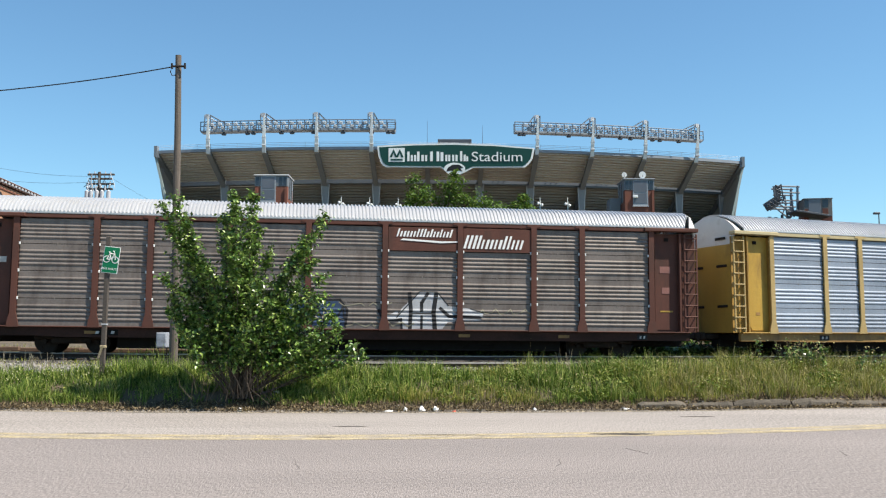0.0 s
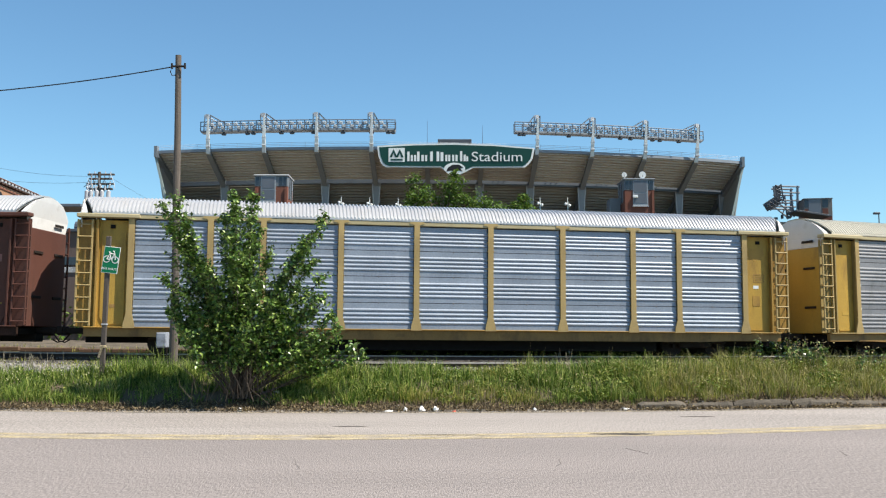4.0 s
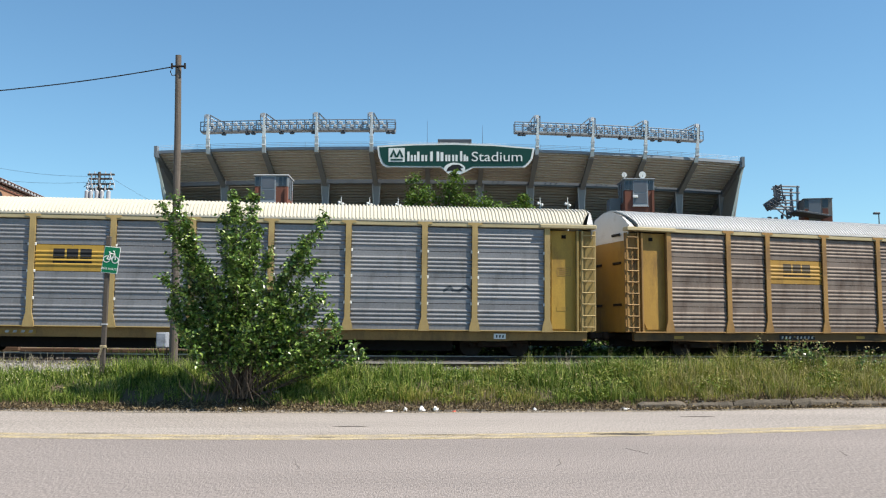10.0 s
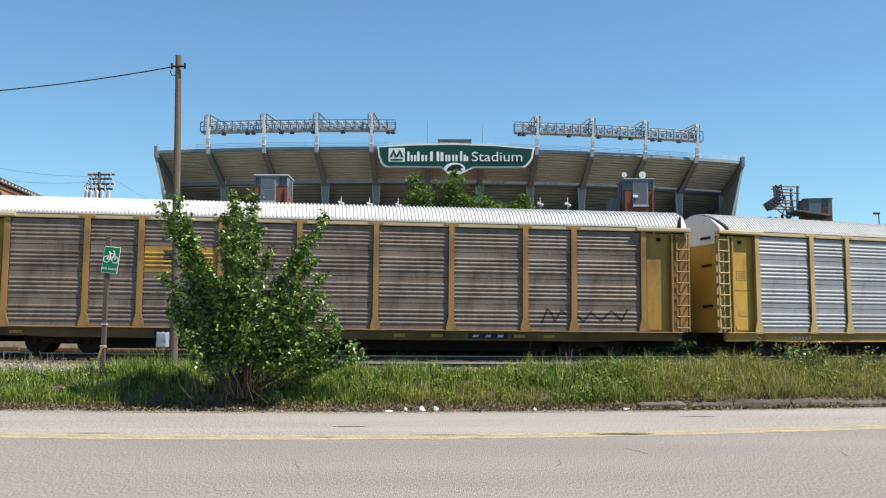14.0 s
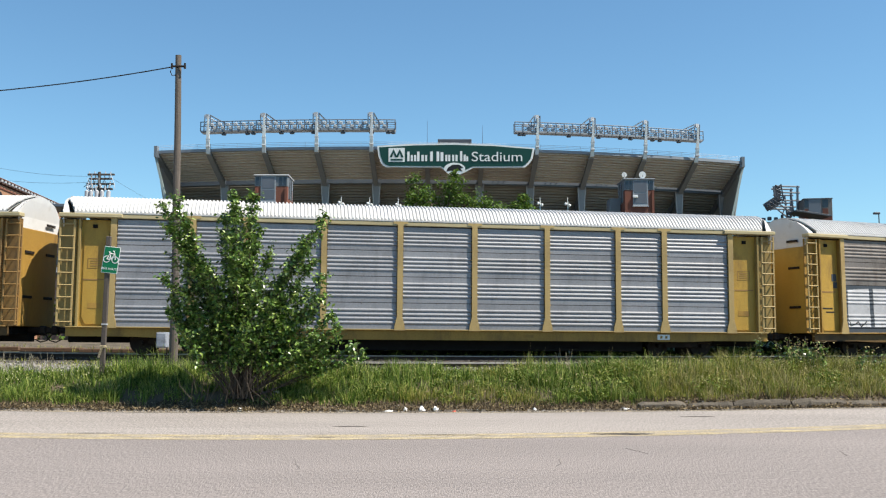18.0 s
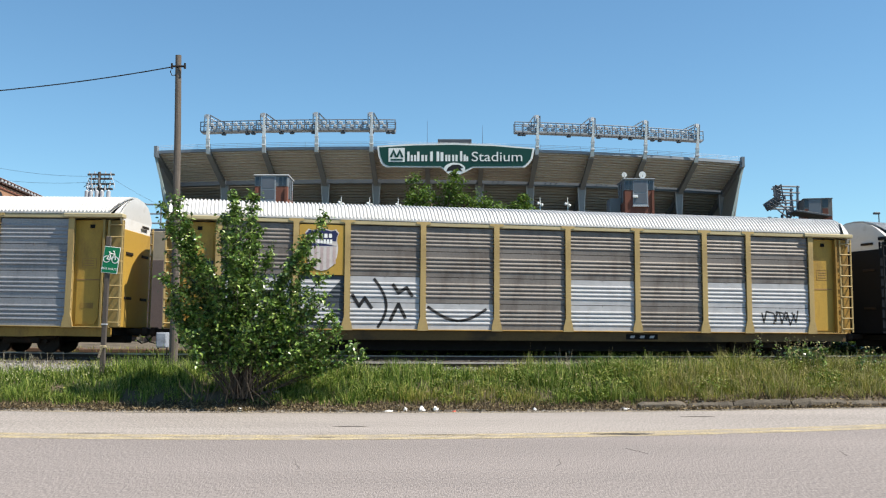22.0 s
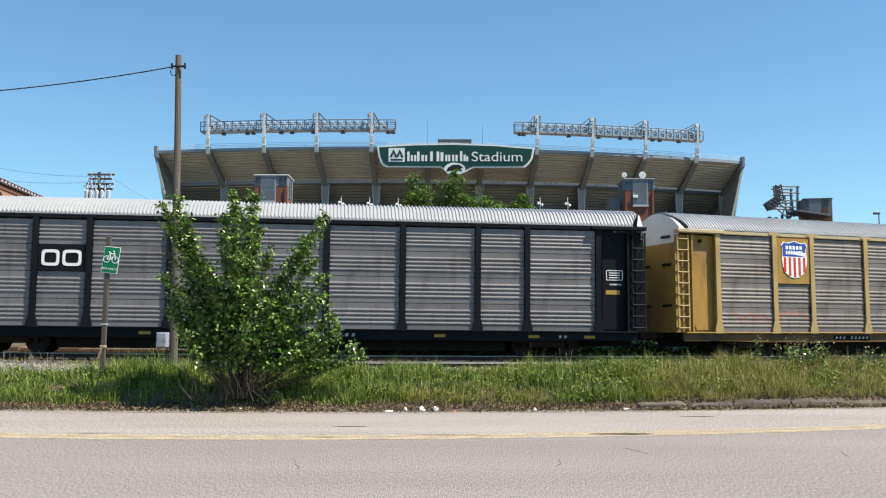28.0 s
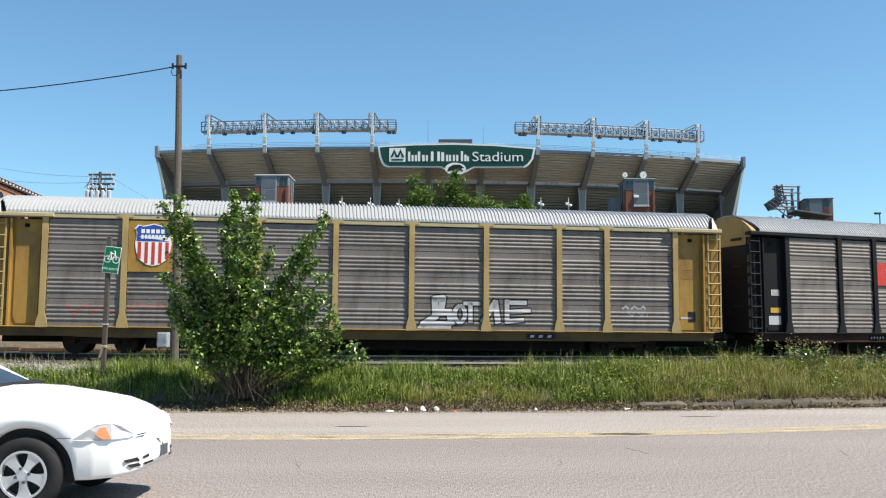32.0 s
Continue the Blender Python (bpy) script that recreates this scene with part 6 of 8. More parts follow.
# ---- roadside pole, wire, bike sign, box ----
def build_roadside():
    p = root("utility_pole", "weathered leaning wooden utility pole with a single wire", "pole", at=(-6.70, 24.0, 0.72))
    part("pole", Geo().tube([(0.0, 0, 0), (0.01, 0, 2), (-0.02, 0, 4), (-0.035, 0, 6), (-0.065, 0, 7.95)], 0.108, 12, 0.074), POLE_WOOD, p)
    part("bracket", Geo().box((-0.035, -0.09, 7.64), (0.34, 0.04, 0.05), 0.01), IRON, p)
    for x in (-0.20, 0.13):
        part("insulator", Geo().tube([(x, -0.09, 7.58), (x, -0.09, 7.62), (x, -0.09, 7.68), (x, -0.09, 7.72)], 0.032, 8, 0.026), IRON, p)
    part("drop_loop", Geo().tube([(-0.20, -0.09, 7.62), (-0.235, -0.09, 7.5), (-0.19, -0.09, 7.40), (-0.10, -0.06, 7.42)], 0.013, 5), CABLE, p)
    w = root("overhead_wire", "thin black overhead wire", "cable")
    pts = [(-6.9 - u, 24, 8.375 - 0.187 * u + 0.0105 * u * u) for u in (0.7 * i for i in range(25))]
    part("wire", Geo().tube(pts, 0.016, 5), CABLE, w)
    s = root("bike_route_sign", "green bike route sign on a square wooden post", "road sign", at=(-7.60, 21.6, 0.66))
    part("post", Geo().box((0.02, 0, 1.55), (0.10, 0.09, 3.1), 0.01, Euler((0, 0.018, 0)).to_matrix()), WOOD, s)
    sg = part("sign_plate", Geo().box((0.13, -0.06, 2.56), (0.36, 0.006, 0.60), 0.002), SIGN_WHITE, s, "green sign with a white rim")
    part("sign_face", Geo().box((0.13, -0.066, 2.56), (0.335, 0.006, 0.575), 0.002), SIGN_BIKE, sg)
    g = Geo()
    for cx in (0.035, 0.225):
        ring = []
        for r in (0.079, 0.062):
            ring.append([(cx + r * math.cos(t), -0.0735, 2.57 + r * math.sin(t)) for t in (2 * math.pi * k / 18 for k in range(18))])
        g.loft(ring, cap=False)
    for x0, z0, x1, z1 in ((0.035, 2.57, 0.09, 2.70), (0.09, 2.70, 0.195, 2.70), (0.195, 2.70, 0.13, 2.57), (0.13, 2.57, 0.09, 2.715), (0.225, 2.57, 0.185, 2.75), (0.035, 2.57, 0.13, 2.57), (0.15, 2.765, 0.19, 2.755), (0.065, 2.73, 0.115, 2.73)):
        g.tube([(x0, -0.073, z0), (x1, -0.073, z1)], 0.009, 4)
    part("bicycle_symbol", g, SIGN_WHITE, sg, "white bicycle symbol")
    text_part("lettering", "BIKE ROUTE", 0.068, (0.13, -0.072, 2.335), SIGN_WHITE, sg, "white words", 0.001, align="CENTER")
    middle = Vector((0.13, -0.06, 2.56))
    sg.matrix_basis = Matrix.Translation(middle) @ Euler((0, radians(7), radians(3))).to_matrix().to_4x4() @ Matrix.Translation(-middle)
    part("tape", Geo().box((0.0, -0.005, 0.62), (0.125, 0.115, 0.06), 0.01).box((-0.05, -0.06, 0.48), (0.05, 0.01, 0.22), 0.0, Euler((0, 0.3, 0)).to_matrix()), LINE_YELLOW, s, "yellow tape tied round the post")
    part("band", Geo().box((0.01, 0, 1.12), (0.115, 0.105, 0.03)), LIGHT_STEEL, s)
    c = root("relay_box", "small grey-white metal relay box beside the track", "electrical box", at=(-7.70, 26.5, 0.70))
    part("body", Geo().box((0, 0, 0.72), (0.29, 0.28, 0.42), 0.02), BOXGREY, c)
    part("leg", Geo().tube([(0.12, 0, 0), (0.12, 0, 0.56)], 0.02, 6), IRON, c)
    part("leg", Geo().tube([(-0.12, 0, 0), (-0.12, 0, 0.56)], 0.02, 6), IRON, c)
    part("door", Geo().box((0, -0.145, 0.72), (0.24, 0.02, 0.36), 0.008), BOXGREY, c)


build_roadside()


# ---- plants ----
def leaf_cloud(name, mat, parent, points, size, rnd, label="", droop=0.3, kind=""):
    """Many small folded leaves at the points."""
    vs, fs = [], []
    for p in points:
        ln = size * rnd.uniform(0.7, 1.3)
        w = ln * rnd.uniform(0.27, 0.4)
        d = Vector((rnd.gauss(0, 1), rnd.gauss(0, 1), rnd.gauss(0, 0.7) - droop)).normalized()
        a = d.cross(Vector((rnd.gauss(0, 0.5), rnd.gauss(0, 0.5), 1))).normalized()
        n = d.cross(a)
        o = len(vs)
        p = Vector(p)
        vs += [p, p + d * ln * 0.5 + a * w - n * 0.1 * ln, p + d * ln, p + d * ln * 0.5 - a * w - n * 0.1 * ln]
        fs += [(o, o + 1, o + 2), (o, o + 2, o + 3)]
    me = bpy.data.meshes.new(name)
    me.from_pydata(vs, [], fs)
    me.materials.append(mat)
    ob = part(name, me, None, parent, label)
    if kind:
        ob["kind"] = kind
    return ob


BUSH_BARK = material("grey_brown_stem_bark", (0.075, 0.06, 0.047), 0.9, vary=0.35, scale=6, bump=0.5)


def build_bush():
    rnd = random.Random(11)
    base = Vector((-4.2, 20.1, 0.22))
    b = root("roadside_bush", "tall leafy green bush with many upright stems on the bank", "bush", at=base)
    tips = [(-0.25, 0.1, 4.28), (0.12, 0.4, 4.05), (0.22, -0.1, 4.22), (-1.52, 0.1, 4.2), (-1.6, -0.1, 3.6), (1.72, 0.1, 3.85), (1.4, 0.3, 3.3), (-0.5, 0.4, 3.9), (0.6, 0.0, 3.2), (-1.6, 0.2, 3.0), (1.8, -0.2, 2.1),
            (2.0, 0.3, 1.5), (-1.5, 0.5, 1.7), (1.6, -0.6, 1.3), (-1.1, -0.6, 1.4), (0.5, -0.9, 2.4), (-0.6, -0.8, 2.7), (0.0, 0.9, 3.3), (1.1, 0.8, 2.4), (-0.9, 0.9, 2.5), (0.3, -1.0, 1.5), (-0.2, -0.6, 3.4), (-1.35, 0.1, 2.3), (1.3, -0.3, 1.8), (2.3, 0.0, 1.05), (2.55, -0.1, 0.85), (1.75, -0.3, 2.5),
            (1.7, 0.3, 1.0), (1.0, -0.5, 1.5), (-1.45, -0.1, 3.9), (-0.1, -0.3, 4.0), (0.3, 0.2, 3.6), (1.55, 0.0, 2.9), (-0.4, -0.5, 2.0), (0.1, -0.7, 2.9), (0.7, -0.7, 2.0), (1.9, -0.1, 1.75), (1.6, -0.5, 2.1), (2.05, 0.0, 1.3), (1.35, -0.6, 1.0), (-1.62, -0.2, 2.5), (-1.55, 0.0, 1.9), (-1.7, -0.1, 4.05), (-0.45, 0.0, 3.5), (1.5, -0.2, 3.5), (0.9, 0.3, 1.9), (-0.8, -0.4, 1.7), (-1.3, 0.6, 2.6), (-1.0, 0.8, 2.7), (-1.6, 0.5, 2.2), (-0.7, 0.9, 2.6), (-1.2, 0.3, 1.9)]
    wood, leaves = Geo(), []
    stems = []
    for x, y, z in tips:
        q = Vector((rnd.uniform(-0.22, 0.22), rnd.uniform(-0.2, 0.2), 0))
        tip = Vector((x, y, z))
        pts = []
        for i in range(7):
            u = i / 6
            w = u ** (1.5 if z > 2.2 else 0.9)
            p = Vector((q.x + (tip.x - q.x) * w, q.y + (tip.y - q.y) * w, tip.z * u))
            p += Vector((rnd.uniform(-0.06, 0.06), rnd.uniform(-0.06, 0.06), 0)) * (1 if 0 < i < 6 else 0)
            pts.append(p)
        stems.append(pts)
        part("stem", Geo().tube(pts, 0.014 + 0.004 * z, 5, 0.005), BUSH_BARK, b)
        length = sum((c - a).length for a, c in zip(pts, pts[1:]))
        for k in range(int(length * 27)):
            u = rnd.uniform(0.2, 1.0) ** 0.9
            i = min(5, int(u * 6))
            p = pts[i].lerp(pts[i + 1], u * 6 - i)
            d = Vector((rnd.gauss(0, 1), rnd.gauss(0, 1), rnd.uniform(0.0, 1.1))).normalized()
            ln = rnd.uniform(0.10, 0.40) * (1.2 - 0.62 * u)
            e = p + d * ln
            wood.tube([p, e], 0.006, 3, 0.003)
            if e.z < (0.5 if e.x > 1.2 else 0.62 if e.y < -0.2 else 0.85):
                continue
            for j in range(rnd.randint(7, 12)):
                leaves.append(p.lerp(e, rnd.uniform(0.15, 1.08)) + Vector((rnd.gauss(0, 0.03), rnd.gauss(0, 0.03), rnd.gauss(0, 0.03))))
        for j in range(10):
            leaves.append(pts[-1] + Vector((rnd.gauss(0, 0.05), rnd.gauss(0, 0.05), rnd.uniform(-0.3, 0.12))))
    part("twigs_in_crown", wood, BUSH_BARK, b, "thin grey-brown twigs")["kind"] = "stuff"
    leaf_cloud("crown", LEAF, b, leaves, 0.088, rnd)
    # bare twigs at the foot
    g = Geo()
    for k in range(46):
        a = rnd.uniform(-0.9, 0.8)
        p = Vector((a, rnd.uniform(-0.7, -0.1), rnd.uniform(-0.1, 0.2)))
        e = p + Vector((rnd.uniform(-0.4, 0.4), rnd.uniform(-0.4, 0.1), rnd.uniform(0.3, 0.8)))
        m = p.lerp(e, 0.5) + Vector((rnd.uniform(-0.12, 0.12), 0, 0.05))
        g.tube([p, m, e], 0.009, 4, 0.003)
    part("bare_twig_tangle", g, BUSH_BARK, b, "bare grey twigs at the foot")["kind"] = "stuff"


build_bush()


def blades(name, mat, spots, lo, hi, rnd, label, width=0.008, lean=0.35):
    """A stand of grass: bent blades in tufts, two steps each."""
    vs, fs = [], []
    for x, y, z, k, tuft in spots:
        h = rnd.uniform(lo, hi) * k
        a = rnd.uniform(0, 6.28)
        w = width * rnd.uniform(0.6, 1.5)
        dx, dy = math.cos(a) * w, math.sin(a) * w
        l = (rnd.random() ** 1.6 * lean + 0.05) * h
        b = tuft + rnd.gauss(0, 0.8)
        bx, by = math.cos(b) * l, math.sin(b) * l
        o = len(vs)
        vs += [(x - dx, y - dy, z - 0.02), (x + dx, y + dy, z - 0.02), (x + dx * 0.7 + bx * 0.35, y + dy * 0.7 + by * 0.35, z + h * 0.58), (x - dx * 0.7 + bx * 0.35, y - dy * 0.7 + by * 0.35, z + h * 0.58), (x + bx, y + by, z + h * (1 - 0.25 * l / h))]
        fs += [(o, o + 1, o + 2, o + 3), (o + 3, o + 2, o + 4)]
    me = bpy.data.meshes.new(name)
    me.from_pydata(vs, [], fs)
    me.materials.append(mat)
    ob = part(name, me, None)
    return tagged(ob, label, "grass", kind="stuff")


def build_grass():
    rnd = random.Random(5)
    green, pale, straw, seed, far = [], [], [], [], []
    for c in range(7600):
        cx = rnd.uniform(-13.0, 15.5)
        cv = 0.3 + 3.3 * rnd.random() ** 1.25
        patch = noise.noise((cx * 0.35, cv * 0.6, 3)) + 0.5 * noise.noise((cx * 1.3, cv * 1.5, 8))
        tall = (0.5 + 0.35 * min(1, cv / 1.2)) * (1 + 0.75 * noise.noise((cx * 0.9, cv, 20)) + 0.9 * noise.noise((cx * 2.2, cv * 1.6, 28))) * rnd.uniform(0.6, 1.3)
        tall *= 0.72 if cx < -4.5 else 0.9 if cx < -0.2 else 0.62 if cx < 1.3 else 0.85 if cx < 2.8 else 1.0
        edge = 0.62 + 0.22 * noise.noise((cx * 0.8, 0, 31)) + 0.1 * noise.noise((cx * 3, 0, 7))
        if cx > 3.8:
            edge = 0.40 + 0.1 * noise.noise((cx * 1.6, 0, 7))
        if cv < edge:
            continue
        if cv > 2.4 and (cx < -7.6 and rnd.random() < 0.85 or -0.1 < cx < 1.4 and rnd.random() < 0.8):
            continue
        dry = patch + 0.35 * noise.noise((cx * 2.2, cv * 1.6, 33)) + (0.085 if cx < 4 else 0.115) * (cx - 2.2) - (0.35 if 2.0 < cx < 4.6 else 0) + (0.3 if cv < edge + 0.35 else 0) + rnd.gauss(0, 0.12)
        if abs(cx + 4.4) < 1.6 and cv < 1.6:
            dry -= 0.3
            tall *= 0.7
        if -6.9 < cx < -4.3 and cv > edge + 0.1:
            tall *= 1.05
            dry -= 0.35
        if -6.8 < cx < -4.0 and cv < 1.2 + 0.3 * noise.noise((cx * 1.7, 0, 12)) and rnd.random() < 0.93:
            continue
        if -7.9 < cx < -2.9 and cv > 1.1:
            tall *= 1.45 if cx < -6.6 or cx > -4.0 else 1.2
            dry -= 0.25
        r = rnd.uniform(0.06, 0.24)
        for k in range(rnd.randint(12, 24)):
            a, q = rnd.uniform(0, 6.28), r * rnd.random() ** 0.5
            x, v = cx + q * math.cos(a), cv + q * math.sin(a)
            spot = (x, edge_y(x) + v, bank_z(x, v), tall, a)
            pick = dry + rnd.gauss(0, 0.14)
            if pick < 0.16:
                green.append(spot)
            elif pick < 0.75 or rnd.random() < 0.5:
                pale.append(spot)
            elif rnd.random() < 0.6:
                straw.append((x, spot[1], spot[2], tall * 1.3, a))
            else:
                seed.append((x, spot[1], spot[2], tall * 1.1, a))
            if k == 0 and rnd.random() < 0.35 + 0.04 * cx:
                seed.append((x, spot[1], spot[2], tall * 1.15, a))
    # tangled dry stuff at the foot of the bank
    for k in range(11000):
        x = rnd.uniform(-12.5, 15.5)
        if x > 4.2 and rnd.random() < 0.45:
            continue
        v = 0.10 + 0.62 * rnd.random() ** 0.8 + 0.12 * noise.noise((x * 1.1, 0, 77))
        if noise.noise((x * 2.2, v * 2.5, 41)) < -0.18 and rnd.random() < 0.8 or -6.5 < x < -4.2 and rnd.random() < 0.75:
            continue
        if x > 3.9:
            v = 0.30 + (v - 0.1) * 0.5 if rnd.random() < 0.55 else rnd.uniform(-0.04, 0.10)
        straw.append((x, edge_y(x) + v, bank_z(x, v), rnd.uniform(0.4, 1.0), rnd.uniform(0, 6.28)))
    blades("grass_green", GRASS, green, 0.20, 0.46, rnd, "dense green grass on the bank", 0.0065, 0.95)
    blades("grass_pale", GRASS_PALE, pale, 0.20, 0.44, rnd, "yellowing long grass on the bank", 0.0065, 0.95)
    blades("grass_dry", STRAW, straw, 0.06, 0.22, rnd, "dry brown grass and straw at the road's edge", 0.006, 2.2)
    thatch = []
    for k in range(26000):
        x = rnd.uniform(-12.8, 15.5)
        v = 0.05 + 0.72 * rnd.random() ** 0.9 + 0.12 * noise.noise((x * 1.1, 0, 77))
        if x > 3.9:
            v = rnd.uniform(-0.05, 0.11) if rnd.random() < 0.45 else 0.3 + 0.35 * rnd.random()
        if noise.noise((x * 1.9, v * 3.0, 43)) < -0.15 and rnd.random() < 0.75:
            continue
        thatch.append((x, edge_y(x) + v, max(0.0, bank_z(x, v)) + rnd.uniform(0.0, 0.05)))
    tagged(leaf_cloud("dead_leaves", STRAW, None, thatch, 0.055, rnd, droop=0.0), "dead leaves and straw litter at the foot of the bank", "leaf litter", kind="stuff")
    blades("grass_seed", SEED, seed, 0.28, 0.50, rnd, "pale seed heads in the grass", 0.005, 0.5)
    for k in range(11000):
        x = rnd.uniform(-16, 20)
        v = rnd.uniform(3.4, 12.5)
        if noise.noise((x * 0.5, v * 0.4, 50)) > -0.02:
            far.append((x, edge_y(x) + v, bank_z(x, v), 1.0, rnd.uniform(0, 6.28)))
    blades("grass_trackside", GRASS_PALE, far, 0.06, 0.20, rnd, "sparse weeds between the tracks", 0.008, 0.8)
    clover, flowers = [], []
    for k in range(1500):
        x = rnd.uniform(-12, 15)
        v = rnd.uniform(0.6, 2.6)
        lush = 0.85 if 1.8 < x < 4.8 else 0.4 if x > -2 else 0.2
        if rnd.random() > lush or noise.noise((x * 0.8, v, 90)) < -0.12:
            continue
        r, top = rnd.uniform(0.08, 0.22), rnd.uniform(0.16, 0.40) * (1.25 if x > 3.4 else 0.9)
        for i in range(34):
            a, q = rnd.uniform(0, 6.28), r * rnd.random() ** 0.5
            cx, cv = x + q * math.cos(a), v + q * math.sin(a)
            clover.append((cx, edge_y(cx) + cv, bank_z(cx, cv) + top * rnd.random() ** 0.6 * (1.1 - 0.5 * q / r)))
    tagged(leaf_cloud("bank_weeds", WEED_LEAF, None, clover, 0.058, rnd), "broad-leaved green weeds among the grass", "weeds", kind="stuff")
    for k in range(420):
        x = rnd.uniform(-11.5, -6.8) if k < 320 else rnd.uniform(-2.5, 15)
        v = rnd.uniform(1.0, 2.4)
        if k > 320 and rnd.random() < 0.6 and x < 6:
            continue
        flowers.append((x, edge_y(x) + v, bank_z(x, v) + rnd.uniform(0.18, 0.34)))
    tagged(leaf_cloud("small_flowers", FLOWER, None, flowers, 0.03, rnd), "tiny pale yellow flowers in the grass", "flowers", kind="stuff")
    bits = []
    for k in range(9000):
        x = rnd.uniform(-3.5, 15.5)
        v = rnd.uniform(0.7, 2.6)
        if rnd.random() > 0.12 + 0.06 * max(0, x) or noise.noise((x * 0.7, v * 1.2, 14)) < -0.1:
            continue
        bits.append((x, edge_y(x) + v, bank_z(x, v) + rnd.uniform(0.16, 0.42) * (0.8 if x < 3 else 1)))
    tagged(leaf_cloud("seed_tufts", SEED, None, bits, 0.04, rnd), "pale dry seed tufts over the grass", "grass", kind="stuff")
    # weeds added beyond the track as under-train shade: blades before dark mass of leaves
    screen, mass = [], []
    for k in range(16000):
        s = rnd.uniform(-11.5, 34)
        p = centre(s, rnd.uniform(3.5, 5.2))
        screen.append((p.x, p.y, p.z - 0.18, 0.7 + 0.5 * noise.noise((s * 0.5, p.y * 0.3, 61)), rnd.uniform(0, 6.28)))
    blades("weeds_behind_track", GRASS, screen, 0.35, 0.8, rnd, "dense tall weeds added along the far side of the track as under-train shade", 0.014, 0.5)
    # leaf mass added to fill the gap below the cars with darkness
    for k in range(34000):
        s = rnd.uniform(-9, 40)
        p = centre(s, rnd.uniform(3.05, 3.6))
        top = 0.62 + 0.25 * noise.noise((s * 0.6, 0, 15))
        mass.append((p.x, p.y, p.z - 0.15 + top * rnd.random()))
    tagged(leaf_cloud("leafy_weeds_behind_track", LEAF, None, mass, 0.16, rnd), "dark leafy weeds added behind the train to stand for shade", "weeds", kind="stuff")
    back = []
    for k in range(14000):
        x = rnd.uniform(-30, 34)
        p = centre(x / 0.98, rnd.uniform(3.4, 16))
        if noise.noise((x * 0.3, p.y * 0.3, 70)) > -0.15:
            back.append((p.x, p.y, p.z - 0.18, 1.0, rnd.uniform(0, 6.28)))
    blades("grass_beyond_train", GRASS_PALE, back, 0.15, 0.5, rnd, "rough grass behind the train", 0.014, 0.6)


GRASS_PALE = leaf_material("yellow_green_blades", [(0.06, 0.095, 0.013), (0.155, 0.19, 0.028), (0.29, 0.285, 0.06), (0.46, 0.40, 0.14)], 0.65, 0.22)
FLOWER = leaf_material("pale_yellow_petals", [(0.62, 0.58, 0.30), (0.75, 0.72, 0.5)], 0.7, 0.2)
build_grass()


def build_weeds():
    rnd = random.Random(8)
    for k in range(17):
        x = rnd.choice((rnd.uniform(7.2, 10.8), rnd.uniform(7.6, 9.2), rnd.uniform(10, 12)))
        v = rnd.uniform(1.9, 2.9)
        w = root("tall_weed", "tall thin roadside weed with small pale flower heads", "weed", at=(x, edge_y(x) + v, bank_z(x, v) - 0.03), group="tall weeds on the bank")
        g, pts, heads = Geo(), [], []
        for j in range(rnd.randint(2, 4)):
            h = rnd.uniform(0.5, 0.95)
            e = Vector((rnd.uniform(-0.2, 0.2), rnd.uniform(-0.15, 0.15), h))
            g.tube([(0, 0, 0), e * 0.5 + Vector((rnd.uniform(-0.04, 0.04), 0, 0)), e], 0.008, 4, 0.003)
            for i in range(16):
                pts.append(e * rnd.uniform(0.15, 0.9) + Vector((rnd.gauss(0, 0.03), rnd.gauss(0, 0.03), 0)))
            for i in range(7):
                heads.append(e * rnd.uniform(0.72, 1.04) + Vector((rnd.gauss(0, 0.05), rnd.gauss(0, 0.04), rnd.gauss(0, 0.03))))
        part("stalk", g, BARK, w)
        leaf_cloud("leaves", LEAF, w, pts, 0.09, rnd)
        leaf_cloud("flower_heads", SEED, w, heads, 0.05, rnd, kind="stuff")
    for x0, x1, n in ((-12.0, -8.6, 12), (2.3, 3.2, 3)):
        for k in range(n):
            x = rnd.uniform(x0, x1)
            v = rnd.uniform(2.0, 3.2)
            w = root("dry_stalk", "dry bare stalks of last year's weeds", "weed", at=(x, edge_y(x) + v, bank_z(x, v) - 0.03), group="dry stalks on the bank")
            g = Geo()
            for j in range(5):
                e = Vector((rnd.uniform(-0.25, 0.25), rnd.uniform(-0.1, 0.1), rnd.uniform(0.3, 0.65)))
                g.tube([(0, 0, 0), e], 0.006, 3, 0.003)
            part("stalks", g, STRAWSTALK, w)


STRAWSTALK = material("dry_straw", (0.34, 0.29, 0.2), 0.8, vary=0.2)
build_weeds()


